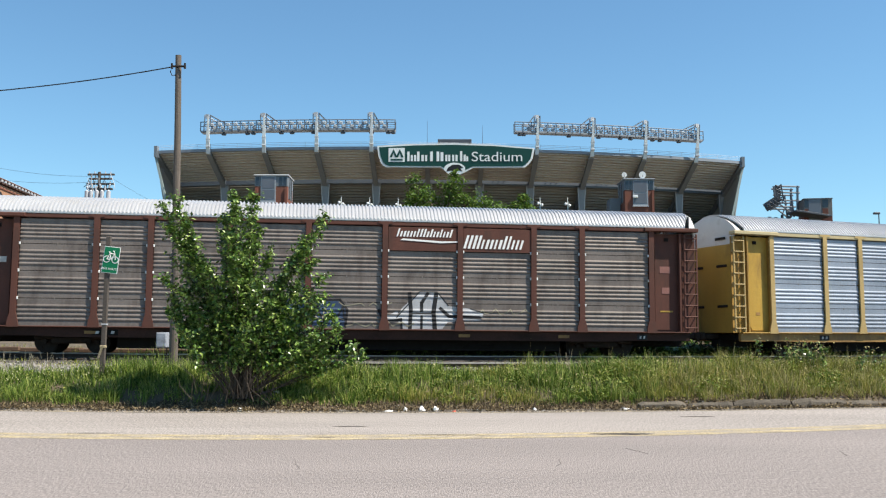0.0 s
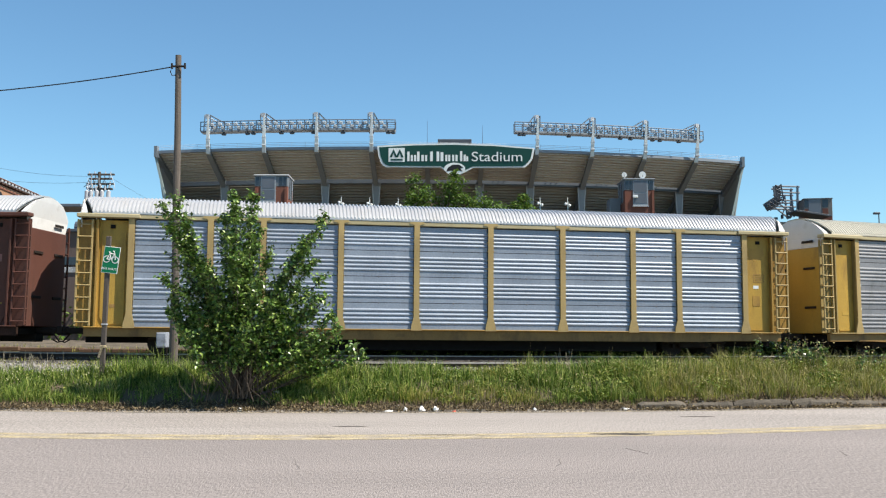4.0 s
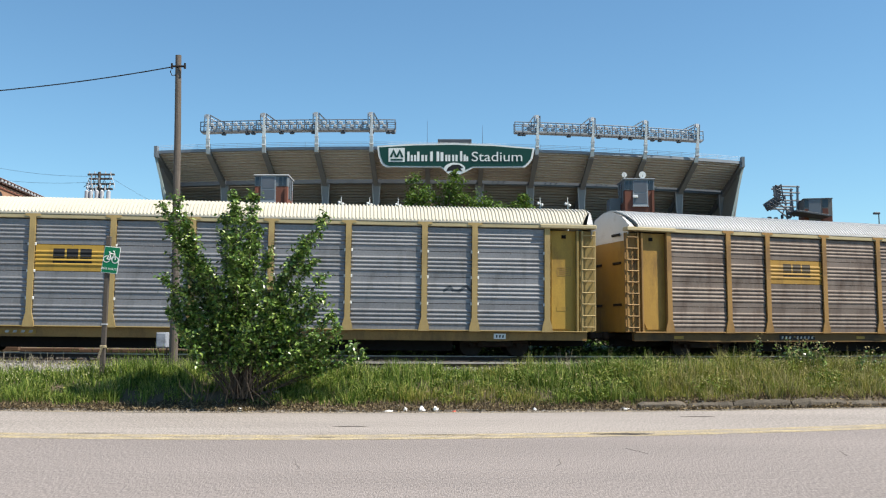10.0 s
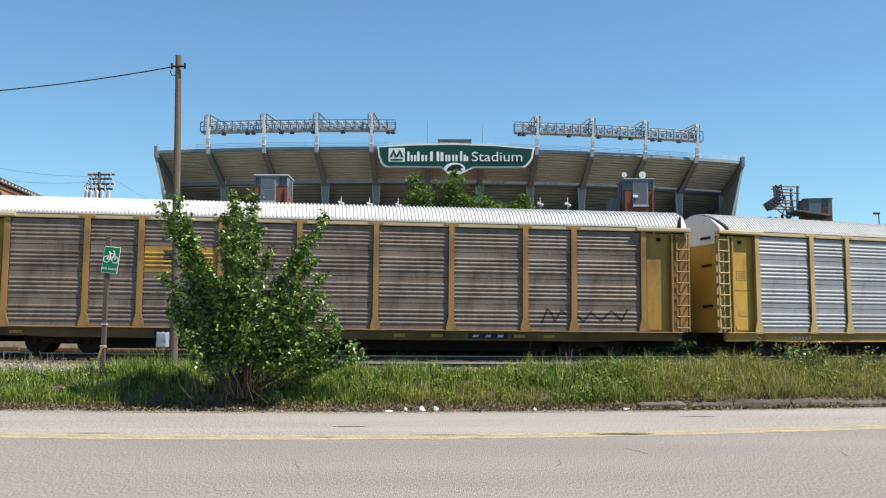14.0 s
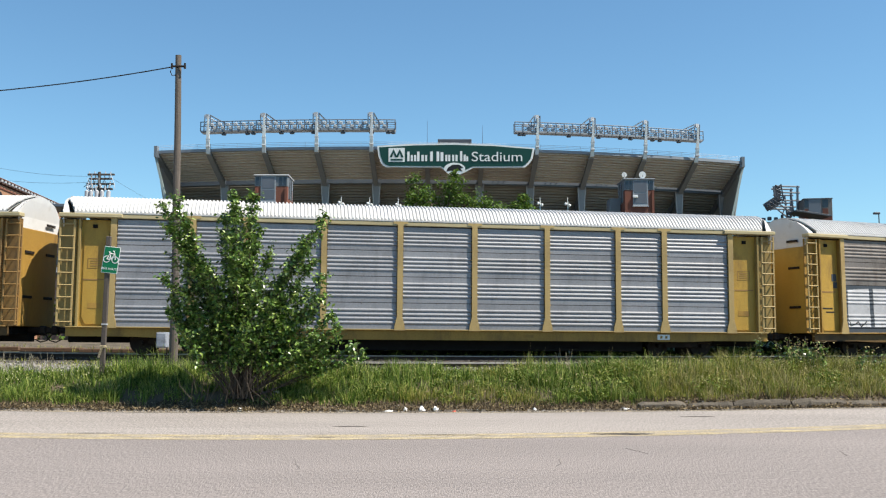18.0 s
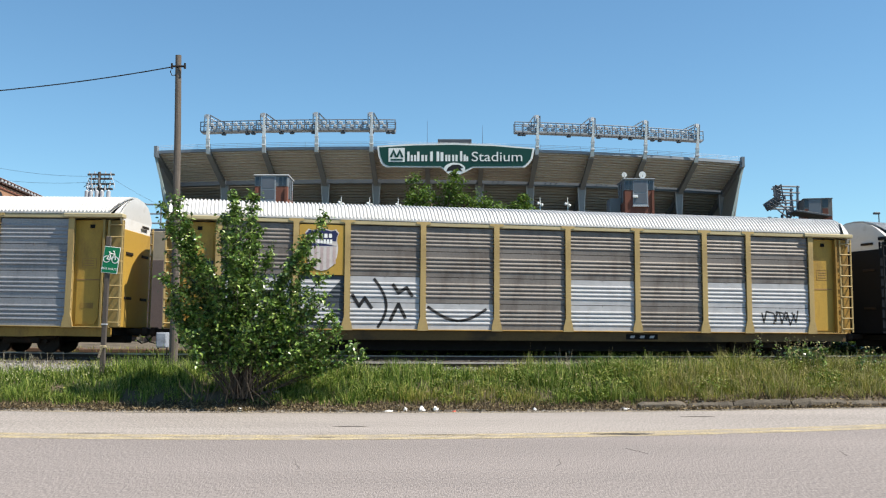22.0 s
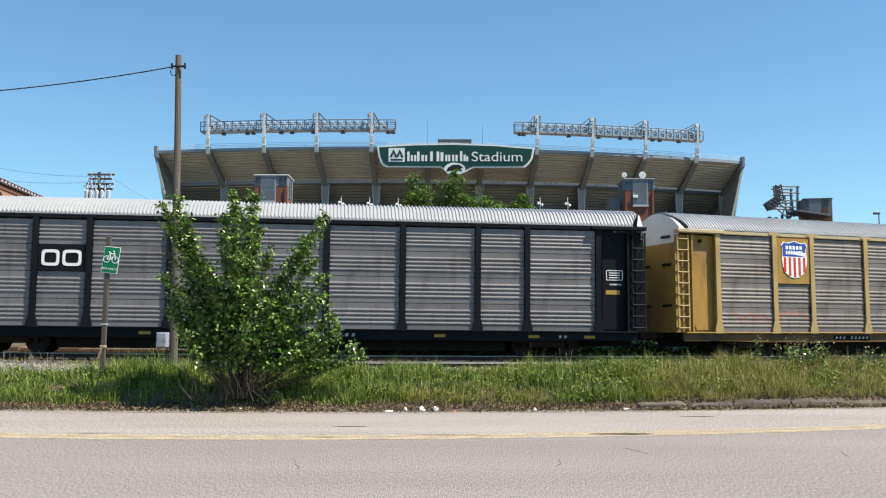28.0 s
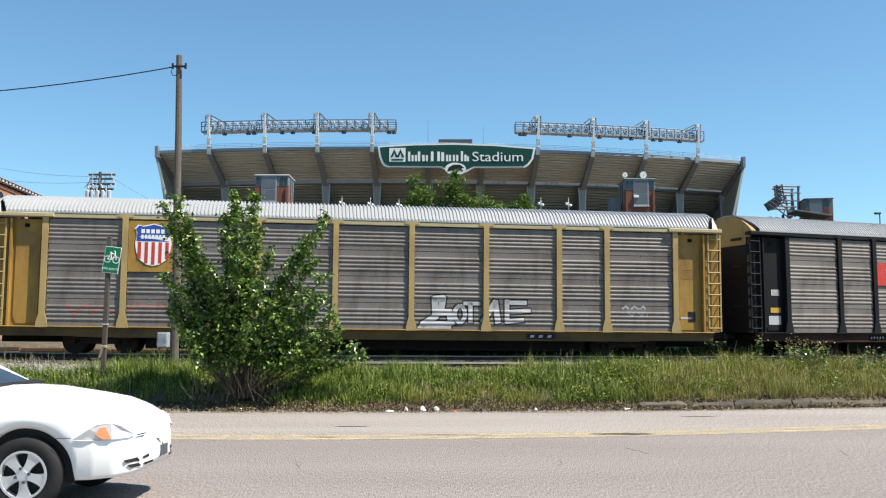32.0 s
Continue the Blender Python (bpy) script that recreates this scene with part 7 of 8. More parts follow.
def build_tree(name, label, at, height, lobes, leaf, count, seed, mat=None, trunk=0.22):
    rnd = random.Random(seed)
    t = root(name, label, "tree", at=at)
    g = Geo()
    g.tube([(0, 0, 0), (0.1, 0, height * 0.3), (0.0, 0.1, height * 0.55), (0.1, 0, height * 0.85)], trunk, 8, 0.05)
    pts = []
    total = sum(r ** 2 for _, _, _, r in lobes)
    for cx, cy, cz, r in lobes:
        c = Vector((cx, cy, cz))
        g.tube([(0, 0, max(height * 0.2, cz - r * 2.2)), c * 0.5 + Vector((0, 0, cz * 0.4)), c], 0.11, 5, 0.03)
        clumps = []
        for k in range(22):
            d = Vector((rnd.gauss(0, 1), rnd.gauss(0, 1), rnd.gauss(0, 1))).normalized()
            clumps.append(c + d * r * rnd.uniform(0.45, 1.08))
            g.tube([c, clumps[-1]], 0.03, 3, 0.01)
        n = int(count * r ** 2 / total)
        for k in range(n):
            q = rnd.choice(clumps)
            pts.append(q + Vector((rnd.gauss(0, 1), rnd.gauss(0, 1), rnd.gauss(0, 0.8))) * r * 0.2)
    part("trunk", g, BARK, t)
    leaf_cloud("crown", mat or LEAF_TREE, t, pts, leaf, rnd)


build_tree("tree", "leafy green tree behind the train before the stadium", (0.4, 88, 0.6), 16.0,
           [(-2.9, 0, 14.6, 1.25), (-1.6, 0, 13.2, 1.7), (0.3, 0, 14.8, 1.35), (0.7, 0.3, 16.0, 0.55), (-3.4, 0, 12.2, 1.2), (1.6, 0, 13.0, 1.6), (3.4, 0.5, 12.8, 1.5), (4.6, 0, 12.0, 1.3), (-0.5, 0, 9.0, 3.0), (3.0, 0, 8.5, 3.0), (-3.0, 0, 6, 2.6), (5, 0, 6, 2.8)], 0.3, 17000, 21)
build_tree("tree", "smaller leafy tree beside the taller one", (6.8, 84, 0.6), 13.2,
           [(-1.3, 0, 11.2, 1.0), (0.2, 0, 12.2, 1.15), (0.3, 0, 13.1, 0.5), (1.0, 0, 11.0, 0.9), (0, 0, 8.0, 2.2), (0.5, 0, 5, 2.4)], 0.3, 5500, 23)
for i_, (x_, y_, h_, s_) in enumerate(((-6.5, 52, 5.2, 31), (-1.5, 54, 6.8, 32), (3.5, 53, 7.6, 33), (8.0, 55, 7.0, 34), (13.5, 57, 5.8, 35), (20, 60, 5.2, 36), (-12, 58, 4.2, 37), (28, 63, 5.0, 38))):
    build_tree("shrub_tree", "dense green scrub growing behind the railway", (x_, y_, 0.55), h_,
               [(-1.2, 0, h_ * 0.45, 1.9), (1.2, 0, h_ * 0.5, 1.9), (0, 0, h_ * 0.75, 1.5), (0.4, -0.5, h_ * 0.25, 1.8)], 0.27, 4600, s_, trunk=0.1)


def build_far_woods():
    rnd = random.Random(77)
    pts = []
    for k in range(9000):
        x = rnd.uniform(-140, 170)
        top = 9 + 3.5 * noise.noise((x * 0.06, 0, 5)) + 2 * noise.noise((x * 0.25, 0, 9))
        pts.append((x, 172 + rnd.uniform(-6, 6), 0.6 + top * rnd.random() ** 0.7))
    tagged(leaf_cloud("far_woods", LEAF_TREE, None, pts, 1.5, rnd), "distant dark green trees", "trees", kind="stuff")


def build_hedge():
    rnd = random.Random(78)
    pts = []
    for k in range(15000):
        x = rnd.uniform(-26, 36)
        top = 3.0 + 1.6 * noise.noise((x * 0.2, 0, 5)) + 0.8 * noise.noise((x * 0.9, 0, 9))
        pts.append((x, 61 + rnd.uniform(-1.5, 1.5), 0.5 + top * rnd.random() ** 0.8))
    tagged(leaf_cloud("hedge", LEAF_TREE, None, pts, 0.34, rnd), "overgrown green hedge behind the railway", "hedge", kind="stuff")


build_hedge()
build_far_woods()


# ---- kerb, stones, litter, timber ----
def build_edge():
    rnd = random.Random(3)
    kerb = root("kerb", "worn concrete kerb stones half buried in grass", "kerb", kind="structure")
    x = 4.0
    def stone(ln, seed):
        """A worn kerb stone: a lumpy bar with chipped edges."""
        g = Geo()
        rings = []
        n = 9
        for i in range(n + 1):
            u = -ln / 2 + ln * i / n
            ring = []
            for cy, cz in ((-0.11, -0.2), (-0.115, 0.02), (-0.10, 0.13), (-0.05, 0.175), (0.10, 0.17), (0.11, -0.2)):
                d = noise.noise((u * 3 + seed * 7, cy * 9, cz * 9)) * 0.035 + noise.noise((u * 11 + seed, cy * 30, cz * 30)) * 0.018
                ring.append((u, cy - d * 0.8, cz + d * (1.3 if cz > 0 else 0) - (0.03 if i in (0, n) and cz > 0 else 0)))
            rings.append(ring)
        g.loft(rings)
        return fixed(g.mesh("kerb_stone", KERB))

    while x < 24:
        ln = rnd.choice((1.0, 1.15, 1.3))
        xm = x + ln / 2
        ang = math.atan2(edge_y(x + ln) - edge_y(x), ln)
        kind_no = rnd.randint(0, 3)
        part("kerb_stone", cached(("kerb", ln, kind_no), lambda: stone(ln - 0.015, kind_no + ln)), None, kerb,
             at=pose(xm, edge_y(xm) + 0.20 + rnd.uniform(-0.02, 0.03), -0.015 + rnd.uniform(-0.035, 0.02), rnd.uniform(-6, 3), rnd.uniform(-1.3, 1.3), math.degrees(ang)))
        x += ln
    # ballast
    def stones(name, n, spots, lo, hi, mat, label):
        vs, fs = [], []
        for _ in range(n):
            x, y, z = spots()
            s = rnd.uniform(lo, hi)
            o = len(vs)
            for sx, sy, sz in ((-1, -1, -0.6), (1, -0.8, -0.6), (0.9, 1, -0.6), (-0.8, 1, -0.6), (-0.6, -0.7, 0.6), (0.7, -0.5, 0.7), (0.5, 0.6, 0.6), (-0.6, 0.6, 0.75)):
                vs.append((x + s * sx * rnd.uniform(0.6, 1.1), y + s * sy * rnd.uniform(0.6, 1.1), z + s * sz * rnd.uniform(0.6, 1.1)))
            fs += [(o, o + 1, o + 5, o + 4), (o + 1, o + 2, o + 6, o + 5), (o + 2, o + 3, o + 7, o + 6), (o + 3, o, o + 4, o + 7), (o + 4, o + 5, o + 6, o + 7)]
        me = bpy.data.meshes.new(name)
        me.from_pydata(vs, [], fs)
        me.materials.append(mat)
        return tagged(part(name, me, None), label, "stones", kind="stuff")

    def ballast_spot():
        x = rnd.uniform(-17, 17)
        v = rnd.uniform(2.3, 11.2)
        return x, edge_y(x) + v, bank_z(x, v) + 0.02

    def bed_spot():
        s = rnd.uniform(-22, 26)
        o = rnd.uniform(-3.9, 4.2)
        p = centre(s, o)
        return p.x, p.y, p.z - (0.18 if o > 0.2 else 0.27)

    def gutter_spot():
        x = rnd.uniform(-12, 12)
        v = -0.15 + abs(rnd.gauss(0, 0.34))
        return x, edge_y(x) + v, max(0.0, bank_z(x, v)) + 0.01

    stones("ballast", 14000, ballast_spot, 0.03, 0.07, STONE, "grey crushed stone ballast beside the tracks")
    # bed stones take the darker colour, which carries the train's shade
    stones("track_bed", 15000, bed_spot, 0.03, 0.07, STONE_DARK, "grey crushed stone under the train, darkened for the shade there")
    stones("gutter_gravel", 5200, gutter_spot, 0.006, 0.022, STONE_PALE, "fine gravel and crumbs along the road's edge")
    # litter
    for x, v, w, h, mat, lab in ((-1.08, 0.06, 0.24, 0.04, LITTER, "flattened white paper"), (-0.75, 0.12, 0.11, 0.11, LITTER, "crumpled white paper"), (-0.42, 0.10, 0.2, 0.13, LITTER, "crumpled white plastic bag"), (-0.14, 0.10, 0.17, 0.11, LITTER, "crumpled white cup"),
                                 (0.22, 0.04, 0.12, 0.04, LITTER_RED, "torn red plastic wrapper"), (1.85, 0.10, 0.10, 0.08, LITTER, "crumpled white paper"), (3.7, 0.12, 0.22, 0.06, LITTER, "torn white packaging"), (4.05, 0.1, 0.10, 0.07, LITTER, "crumpled white paper"), (-4.05, 0.10, 0.16, 0.09, LITTER, "crumpled white paper"), (5.2, 0.1, 0.12, 0.05, LITTER, "torn white packaging"), (-3.5, 1.15, 0.22, 0.16, LITTER, "white plastic bag caught in the grass")):
        g = Geo()
        n = 9
        rings = []
        for k in range(4):
            q = (0.6, 1.0, 0.8, 0.35)[k]
            rings.append([(w * 0.42 * q * math.cos(a) * rnd.uniform(0.6, 1.15), w / 2 * q * math.sin(a) * rnd.uniform(0.6, 1.1), h * 0.75 * k / 3 * rnd.uniform(0.5, 1.2)) for a in (6.283 * i / n for i in range(n))])
        g.loft(rings)
        tagged(part("litter", g, mat, at=(x, edge_y(x) + v, max(0.0, bank_z(x, v)))), lab + " beside the road", "litter", group="litter along the road's edge")
    # timber behind the train
    rows = []
    for i in range(34):
        s = -34 + i
        fade = max(0.0, min(1.0, (-2.0 - s) / 5))
        base = along(s)[0].z - 0.2
        rows.append([centre(s, o) * 1.0 + Vector((0, 0, base - along(s)[0].z + up * fade + 0.06 * noise.noise((s * 0.6, o, 3)))) for o, up in ((5.3, -0.1), (6.2, 0.12), (8, 0.26), (11, 0.40), (15, 0.5), (22, 0.5), (30, -0.3))])
    tagged(part("dirt_bank", Geo().loft(rows, cap=False, closed=False), DRY_LOT, smooth=True), "bare pale earth sloping up behind the track", "ground", kind="structure")
    s = -24.0
    while s < -8.5:
        ln = rnd.uniform(2.6, 4.6)
        p, h = along(s + ln / 2)
        q = centre(s + ln / 2, 5.0 + rnd.uniform(-0.25, 0.25))
        tagged(part("timber_baulk", Geo().box((0, 0, 0.09), (ln - 0.06, 0.26, 0.18), 0.03), TIMBER, at=pose(q.x, q.y, p.z - 0.06 + rnd.uniform(0, 0.012), 0, rnd.uniform(-0.2, 0.2), math.degrees(h) + rnd.uniform(-1.2, 1.2))), "old brown timber baulk lying behind the track", "timber", group="timber baulks behind the track")
        s += ln
    # cracks and a patch in the road
    for x, y, w, d in ((2.72, 14.9, 1.05, 0.34), (-1.55, 16.2, 0.6, 0.09), (4.77, 18.2, 0.66, 0.1), (-1.75, 14.4, 0.35, 0.06), (-5.4, 15.05, 0.9, 0.05), (0.1, 14.75, 1.25, 0.10)):
        n = 14
        g = Geo()
        top = [(x - w / 2 + w * i / n, y + d / 2 * (1 - (2 * i / n - 1) ** 2) * rnd.uniform(0.5, 1.2)) for i in range(n + 1)]
        low = [(x - w / 2 + w * i / n, y - d / 2 * (1 - (2 * i / n - 1) ** 2) * rnd.uniform(0.5, 1.2)) for i in range(n, -1, -1)]
        g.prism(top + low[1:-1], lambda a, b, c: (a, b, 0.004 + c * 0.5), 0.004)
        tagged(part("road_patch", g, TAR), "small dark tar patch in the road", "road patch", kind="structure")
    for k in range(4):
        x, y = ((-1.6, 10.9), (1.3, 11.2), (2.6, 12.4), (5.0, 12.1))[k]
        pts = [(x, y)]
        for i in range(5):
            a = rnd.uniform(-0.07, 0.07) + (0.03 if k % 2 else -0.04)
            pts.append((pts[-1][0] + a * 0.6, pts[-1][1] + rnd.uniform(0.08, 0.2)))
        g = Geo()
        for q in band(pts, 0.0016):
            g.prism(q, lambda a, b, c: (a, b, 0.003 + c), 0.002)
        tagged(part("road_crack", g, CRACK), "thin dark crack in the asphalt", "road crack", kind="structure")


DRY_LOT = material("pale_dry_earth", (0.125, 0.104, 0.078), 0.95, vary=0.3, scale=1.0, fine=12, bump=0.5, stain=(0.035, 0.03, 0.02), stain_amount=0.8, stain_scale=0.9, depth=0.03)
KERB = material("dirty_kerb_concrete", (0.09, 0.078, 0.062), 0.9, vary=0.45, scale=5, fine=40, bump=0.7, stain=(0.05, 0.042, 0.032), stain_amount=0.7, spread=0.4)
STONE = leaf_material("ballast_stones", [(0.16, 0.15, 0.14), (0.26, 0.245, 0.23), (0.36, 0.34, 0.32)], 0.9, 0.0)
# Oily ballast, with the shade under the train put into its colour too
STONE_DARK = leaf_material("oily_shade_toned_stones", [(0.04, 0.036, 0.032), (0.08, 0.072, 0.065), (0.13, 0.12, 0.11)], 0.9, 0.0)
STONE_PALE = leaf_material("gravel_crumbs", [(0.1, 0.085, 0.07), (0.2, 0.175, 0.15), (0.34, 0.31, 0.27)], 0.9, 0.0)
CRACK = material("dusty_crack", (0.10, 0.088, 0.08), 0.9, vary=0.3, scale=4)
TAR = material("dark_tar", (0.055, 0.047, 0.04), 0.8, vary=0.3, scale=4)
build_edge()


# ---- the white car ----
def arch_line(x, low, wheels, r):
    z = low
    for w in wheels:
        d = r * r - (x - w) ** 2
        if d > 0:
            z = max(z, 0.30 + math.sqrt(d))
    return z


def build_sedan():
    """A small white saloon; x forward, front wheel at x = 0, ground at z = 0."""
    c = root("white_car", "small white saloon car driving along the road", "car")
    wheels, ra = (0.10, -2.54), 0.405
    xs = sorted(set([-3.62, -3.58, -3.5, -3.3, -3.1, 1.01, 1.03] + [round(0.42 + 0.02 * i, 3) for i in range(30)] + [round(-3.1 + 0.05 * i, 3) for i in range(71)]))

    def top(x):
        return float(np.interp(x, [-3.62, -3.5, -3.2, -2.6, -0.55, -0.085, 0.295, 0.56, 0.69, 0.77, 0.86, 0.89, 0.93, 1.0, 1.03], [0.82, 0.96, 1.0, 1.0, 1.035, 1.01, 0.952, 0.906, 0.859, 0.812, 0.752, 0.722, 0.655, 0.605, 0.54]))

    def half(x):
        return float(np.interp(x, [-3.62, -3.5, -3.2, -2.6, -1.2, 0.0, 0.4, 0.66, 0.80, 0.90, 0.945, 0.985, 1.015, 1.03], [0.55, 0.72, 0.80, 0.845, 0.86, 0.85, 0.83, 0.79, 0.73, 0.64, 0.54, 0.40, 0.22, 0.08]))

    rings = []
    for x in xs:
        h, t = half(x), top(x)
        low = float(np.interp(x, [-3.6, -3.3, -2.2, 0.3, 0.6, 0.86, 0.97, 1.03], [0.42, 0.27, 0.22, 0.275, 0.27, 0.285, 0.315, 0.40]))
        lo = arch_line(x, low, wheels, ra)
        sh = min(t - 0.05, float(np.interp(x, [-3.6, -2, 0, 0.5, 0.7, 0.86, 0.93, 1.0, 1.03], [0.8, 0.84, 0.83, 0.80, 0.76, 0.68, 0.60, 0.55, 0.50])))
        sh = max(sh, lo + 0.06)
        tt = max(t, sh + 0.03)
        pts = [(h - 0.14, lo), (h - 0.03, lo), (h - 0.01, lo + 0.03), (h + 0.005, (lo + sh) / 2), (h - 0.005, sh - 0.02), (h - 0.05, sh + 0.04), (h * 0.80, tt - 0.035), (h * 0.6, tt - 0.008), (0, tt + 0.005)]
        ring = [(x, -a, b) for a, b in pts] + [(x, a, b) for a, b in pts[-2::-1]]
        rings.append(ring)
    part("body", Geo().loft(rings), CARWHITE, c, "glossy white bodywork", smooth=True)
    # cabin
    cab = [(-3.2, 0.60, 0.99, 1.0), (-2.75, 0.66, 1.0, 1.28), (-2.3, 0.60, 1.0, 1.385), (-1.5, 0.60, 1.0, 1.40), (-1.15, 0.62, 1.0, 1.34), (-0.42, 0.68, 0.98, 1.03)]
    rings = []
    for x, w, z0, z1 in cab:
        rings.append([(x, -0.74, z0), (x, -0.72, z0 + 0.01), (x, -w, z1 - 0.03), (x, -w * 0.8, z1), (x, 0, z1 + 0.01), (x, w * 0.8, z1), (x, w, z1 - 0.03), (x, 0.72, z0 + 0.01), (x, 0.74, z0)])
    part("cabin_glass", Geo().loft(rings), GLASS, c, "dark window glass", smooth=True)
    roof = []
    for x, w, z1 in ((-2.7, 0.62, 1.305), (-2.3, 0.6, 1.40), (-1.5, 0.6, 1.415), (-1.18, 0.61, 1.36)):
        roof.append([(x, -w - 0.02, z1 - 0.05), (x, -w * 0.8, z1), (x, 0, z1 + 0.012), (x, w * 0.8, z1), (x, w + 0.02, z1 - 0.05), (x, 0, z1 - 0.04)])
    part("roof", Geo().loft(roof), CARWHITE, c, smooth=True)
    for sy in (-1, 1):
        part("pillar", Geo().tube([(-0.5, sy * 0.70, 1.0), (-1.18, sy * 0.62, 1.35)], 0.03, 6), CARWHITE, c)
        part("pillar", Geo().tube([(-2.7, sy * 0.66, 1.28), (-3.15, sy * 0.66, 1.0)], 0.07, 6), CARWHITE, c)
        part("pillar", Geo().tube([(-1.75, sy * 0.63, 1.37), (-1.75, sy * 0.74, 1.0)], 0.035, 6), CARWHITE, c)
        part("mirror", Geo().box((-0.75, sy * 0.88, 1.02), (0.12, 0.2, 0.13), 0.04), CARWHITE, c)
        part("wiper_cowl", Geo().box((-0.44, sy * 0.36, 1.034), (0.14, 0.66, 0.03), 0.008, Euler((0, 0.05, 0)).to_matrix()), RUBBER, c)
        part("side_moulding", Geo().box((-1.3, sy * 0.866, 0.52), (1.7, 0.012, 0.06), 0.004), CARWHITE, c)
        part("door_seam", Geo().box((-0.62, sy * 0.862, 0.62), (0.008, 0.008, 0.6)).box((-1.75, sy * 0.864, 0.62), (0.008, 0.008, 0.6)), RUBBER, c)
        # lamp, following the wing round to the front
        def lamp_plate(pts, depth):
            g = Geo()
            n = len(pts)
            vs = []
            for off in (0.0, depth):
                for x, z in pts:
                    h = half(x) + 0.012 + off
                    vs.append((x + off * 0.6, sy * h, z))
            g.add(vs, [tuple(range(n)), tuple(range(2 * n - 1, n - 1, -1))] + [(k, n + k, n + (k + 1) % n, (k + 1) % n) for k in range(n)])
            return g
        lamp = part("headlight", lamp_plate([(0.495, 0.605), (0.627, 0.696), (0.69, 0.732), (0.794, 0.743), (0.871, 0.709), (0.942, 0.629), (0.91, 0.61), (0.798, 0.605), (0.608, 0.598)], 0.008), LAMPGLASS, c, "clear swept-back headlight")
        part("indicator", lamp_plate([(0.681, 0.648), (0.712, 0.708), (0.753, 0.711), (0.798, 0.61), (0.735, 0.608)], 0.014), AMBER, lamp, "amber indicator")
        for outline in ([(0.886, 0.422), (0.956, 0.43), (0.966, 0.398), (0.898, 0.397)], [(0.905, 0.377), (0.963, 0.38), (0.972, 0.353), (0.925, 0.349)], [(0.978, 0.427), (0.998, 0.443), (1.0, 0.421), (0.983, 0.41)], [(0.982, 0.372), (1.012, 0.379), (1.013, 0.362), (0.986, 0.354)]):
            part("bumper_slot", lamp_plate(outline, 0.006), RUBBER, c)
        part("grille", lamp_plate([(0.945, 0.617), (0.985, 0.624), (0.99, 0.634), (0.955, 0.63)], 0.006), RUBBER, c)
        part("bumper_seam", lamp_plate([(0.37, 0.621), (0.37, 0.627), (0.49, 0.626), (0.49, 0.62)], 0.004), DARK_STEEL, c)
    part("number_plate", Geo().box((1.028, 0.02, 0.44), (0.012, 0.22, 0.10), 0.003), DARK_STEEL, c)
    part("wheel_well", Geo().box((0.1, 0, 0.5), (0.86, 1.46, 0.5), 0.05).box((-2.54, 0, 0.5), (0.86, 1.46, 0.5), 0.05).box((-1.3, 0, 0.27), (3.4, 1.4, 0.12)), RUBBER, c)
    out = []
    for x in wheels:
        for sy in (-1, 1):
            w = part("wheel", Geo().tube([(0, -0.035, 0), (0, 0.1, 0)], 0.2, 20), RUBBER, c, "road wheel", at=pose(x, sy * 0.745, 0.3175, 0, 0, 0 if sy < 0 else 180))
            prof = [(-0.085, 0.20), (-0.098, 0.225), (-0.10, 0.26), (-0.085, 0.305), (-0.06, 0.3175), (0.06, 0.3175), (0.085, 0.305), (0.098, 0.25), (0.085, 0.2)]
            part("tyre", Geo().loft([[(r * math.cos(a), y, r * math.sin(a)) for a in (2 * math.pi * k / 40 for k in range(40))] for y, r in prof], cap=False), RUBBER, w, smooth=True)
            rim_ = Geo()
            rim_.loft([[(r * math.cos(a), y, r * math.sin(a)) for a in (2 * math.pi * k / 40 for k in range(40))] for y, r in ((-0.085, 0.205), (-0.098, 0.203), (-0.098, 0.185), (-0.07, 0.18), (-0.05, 0.175))], cap=False)
            for k in range(5):
                a = 2 * math.pi * k / 5 + 0.3
                ca, sa = math.cos(a), math.sin(a)
                def pt(r, s, y):
                    return (r * ca - s * sa, y, r * sa + s * ca)
                rim_.loft([[pt(r, -w2, y), pt(r, w2, y), pt(r, w2, y + 0.03), pt(r, -w2, y + 0.03)] for r, w2, y in ((0.03, 0.03, -0.095), (0.09, 0.032, -0.092), (0.14, 0.045, -0.09), (0.19, 0.07, -0.092))])
            part("rim", rim_, ALLOY, w, "five-spoke silver rim")
            for k in range(4):
                q = math.pi / 4 + k * math.pi / 2
                part("lug_nut", cached("lug", lambda: fixed(Geo().tube([(0, -0.108, 0), (0, -0.09, 0)], 0.013, 8).mesh("lug_nut", DARK_STEEL))), None, w, at=(0.058 * math.cos(q), 0, 0.058 * math.sin(q)))
            hub = part("hub", Geo().tube([(0, -0.102, 0), (0, -0.07, 0)], 0.045, 14), ALLOY, w)
            out.append((w, sy))
    return c, out


LAMPGLASS = material("clear_lamp_glass", (0.62, 0.64, 0.66), 0.12, 0.3, vary=0.15, scale=8, bump=0)
AMBER = material("amber_lamp_glass", (0.75, 0.30, 0.14), 0.2, vary=0.15, bump=0)
SEDAN, SEDAN_WHEELS = build_sedan()


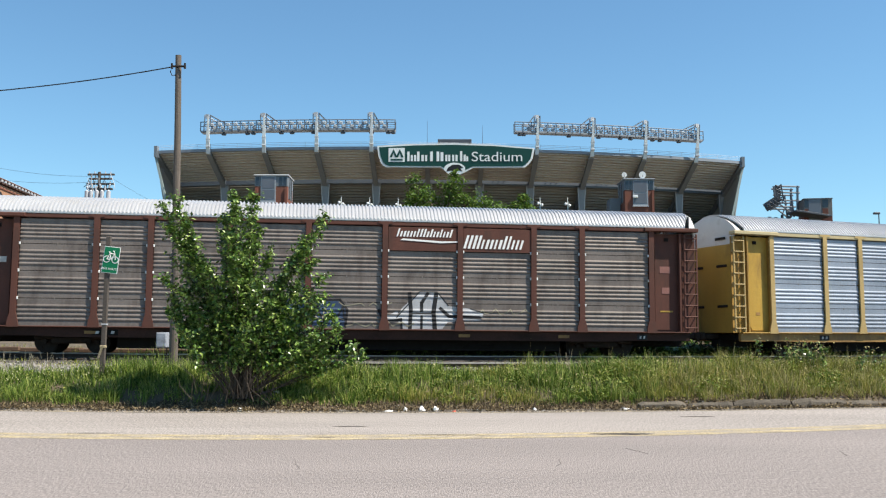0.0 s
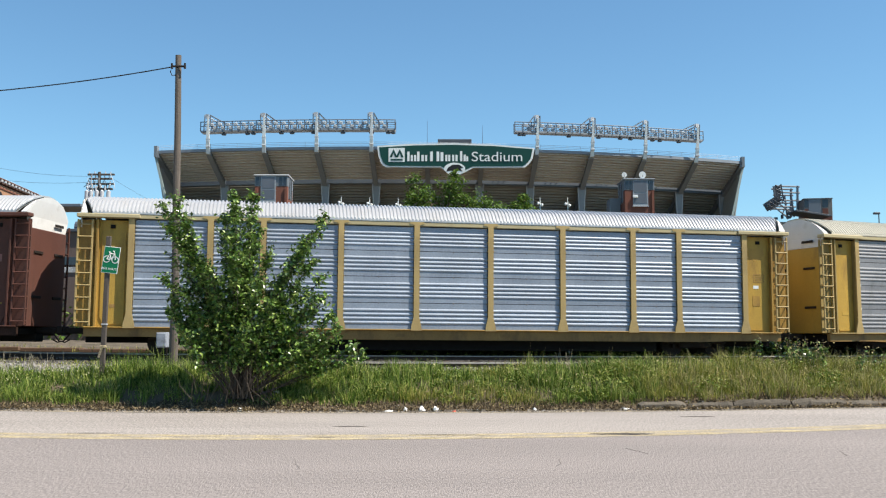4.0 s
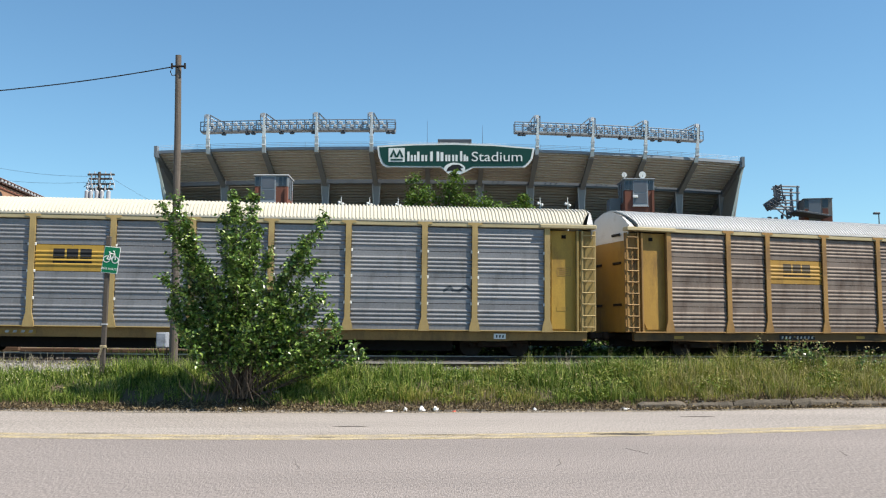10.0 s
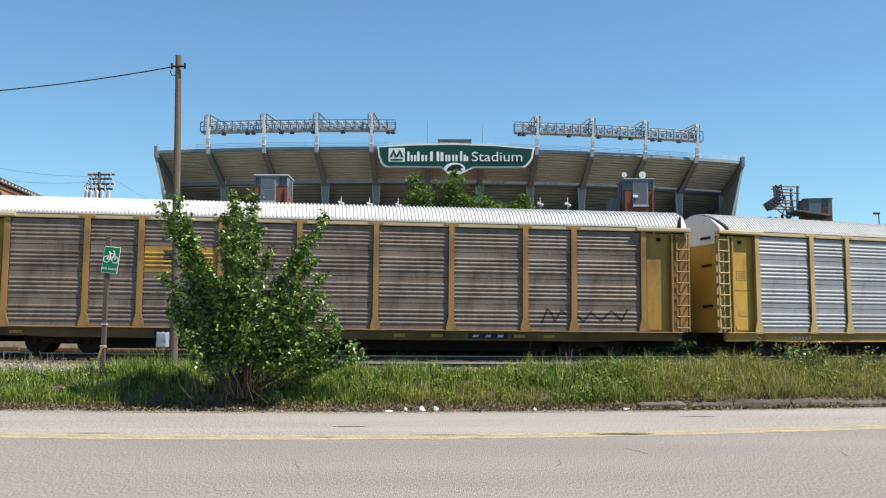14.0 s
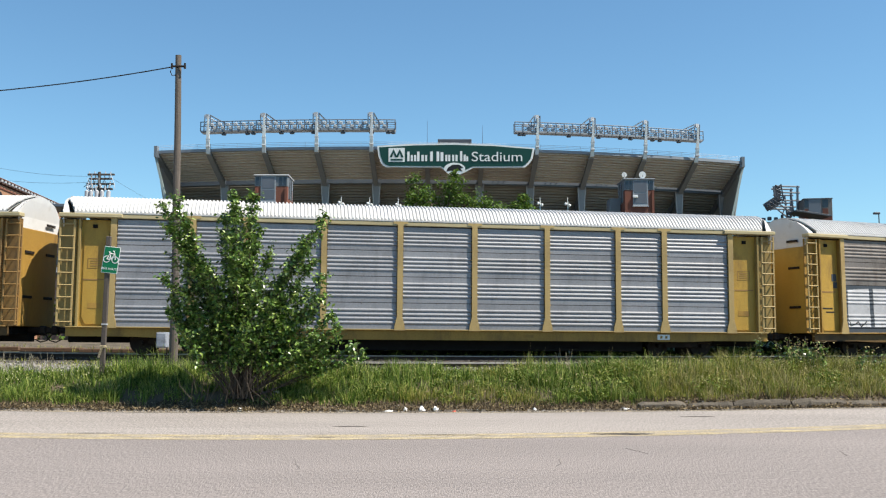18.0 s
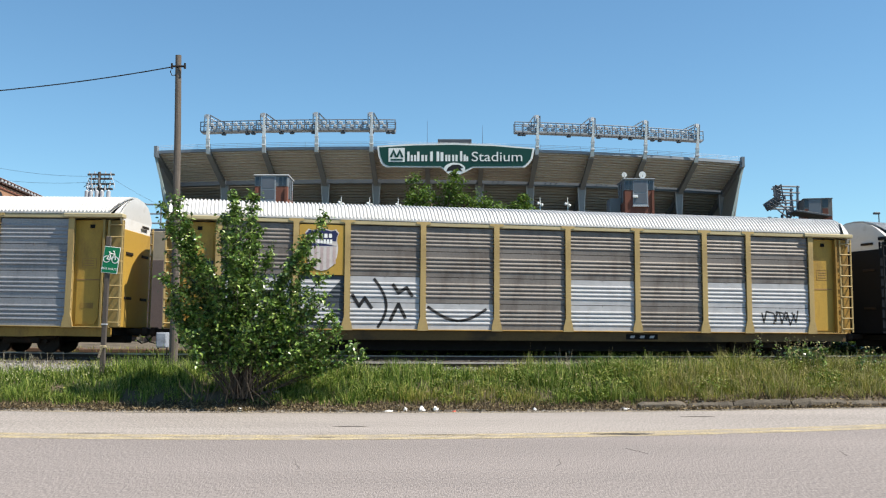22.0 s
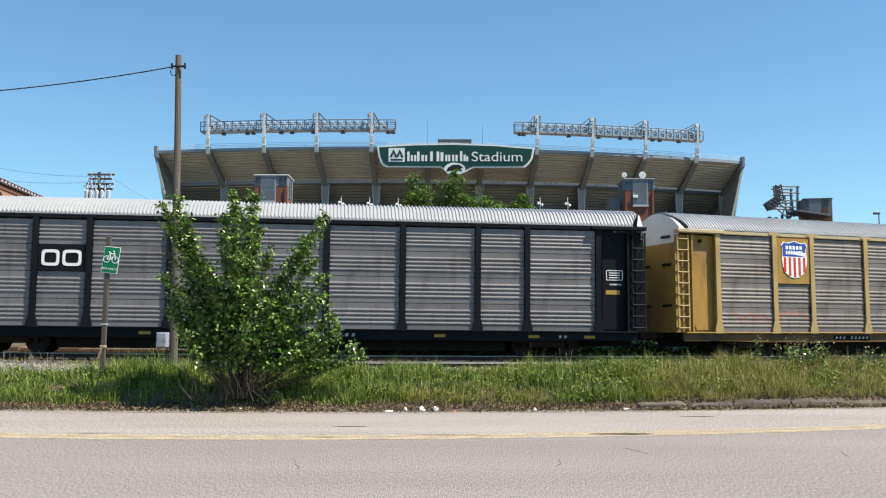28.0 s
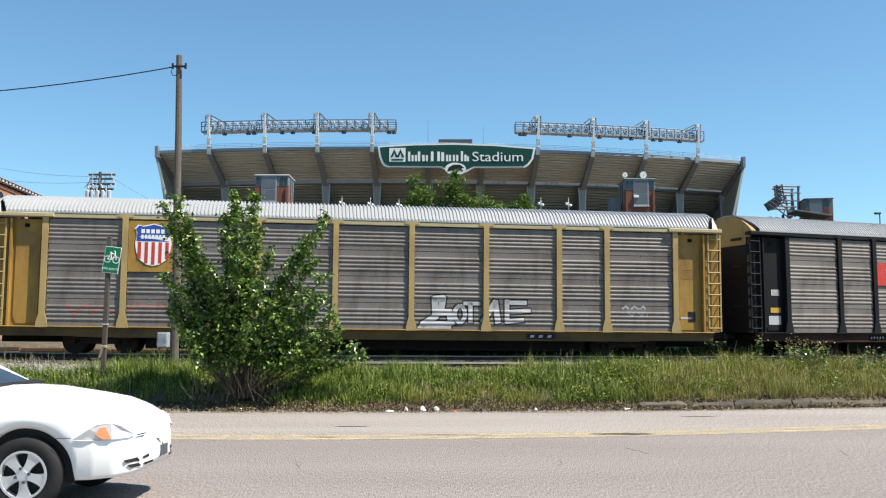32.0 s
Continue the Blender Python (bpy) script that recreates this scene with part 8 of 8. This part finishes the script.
# ---- what moves ----
def motions():
    for k, car in enumerate(CARS):
        walk(car, [(t, car_pose(car_s(k, t))) for t in range(0, 33)])
    # wheelsets roll while their car is before the camera
    for w, car in WHEELS:
        k = CARS.index(car)
        t0 = next((t / 10 for t in range(0, 321) if abs(car_s(k, t / 10)) < 34), 0.0)
        t1 = next((t / 10 for t in range(320, -1, -1) if abs(car_s(k, t / 10)) < 34), 32.0)
        rows, p = [], w.matrix_basis.translation.copy()
        times = sorted({0.0, t0, t1, 32.0} | {t / 10 for t in range(int(t0 * 10), int(t1 * 10) + 1)})
        for t in times:
            s = car_s(k, max(t0, min(t1, t)))
            rows.append((t, Matrix.Translation(p) @ Matrix.Rotation((s / 0.42) % (2 * math.pi), 4, "Y")))
        walk(w, rows)
    walk(SEDAN, [(0.0, pose(-3.62 - 8.15 * 32, 9.0, 0)), (16.0, pose(-3.62 - 8.15 * 16, 9.0, 0)), (32.0, pose(-3.62, 9.0, 0))])
    for w, sy in SEDAN_WHEELS:
        p = w.matrix_basis.copy()
        rows = []
        for i in range(0, 31):
            t = 31.0 + i / 30
            rows.append((t, p @ Matrix.Rotation(sy * -1 * (8.15 * (t - 31.0) / 0.3175), 4, "Y")))
        walk(w, [(0.0, rows[0][1])] + rows)


motions()
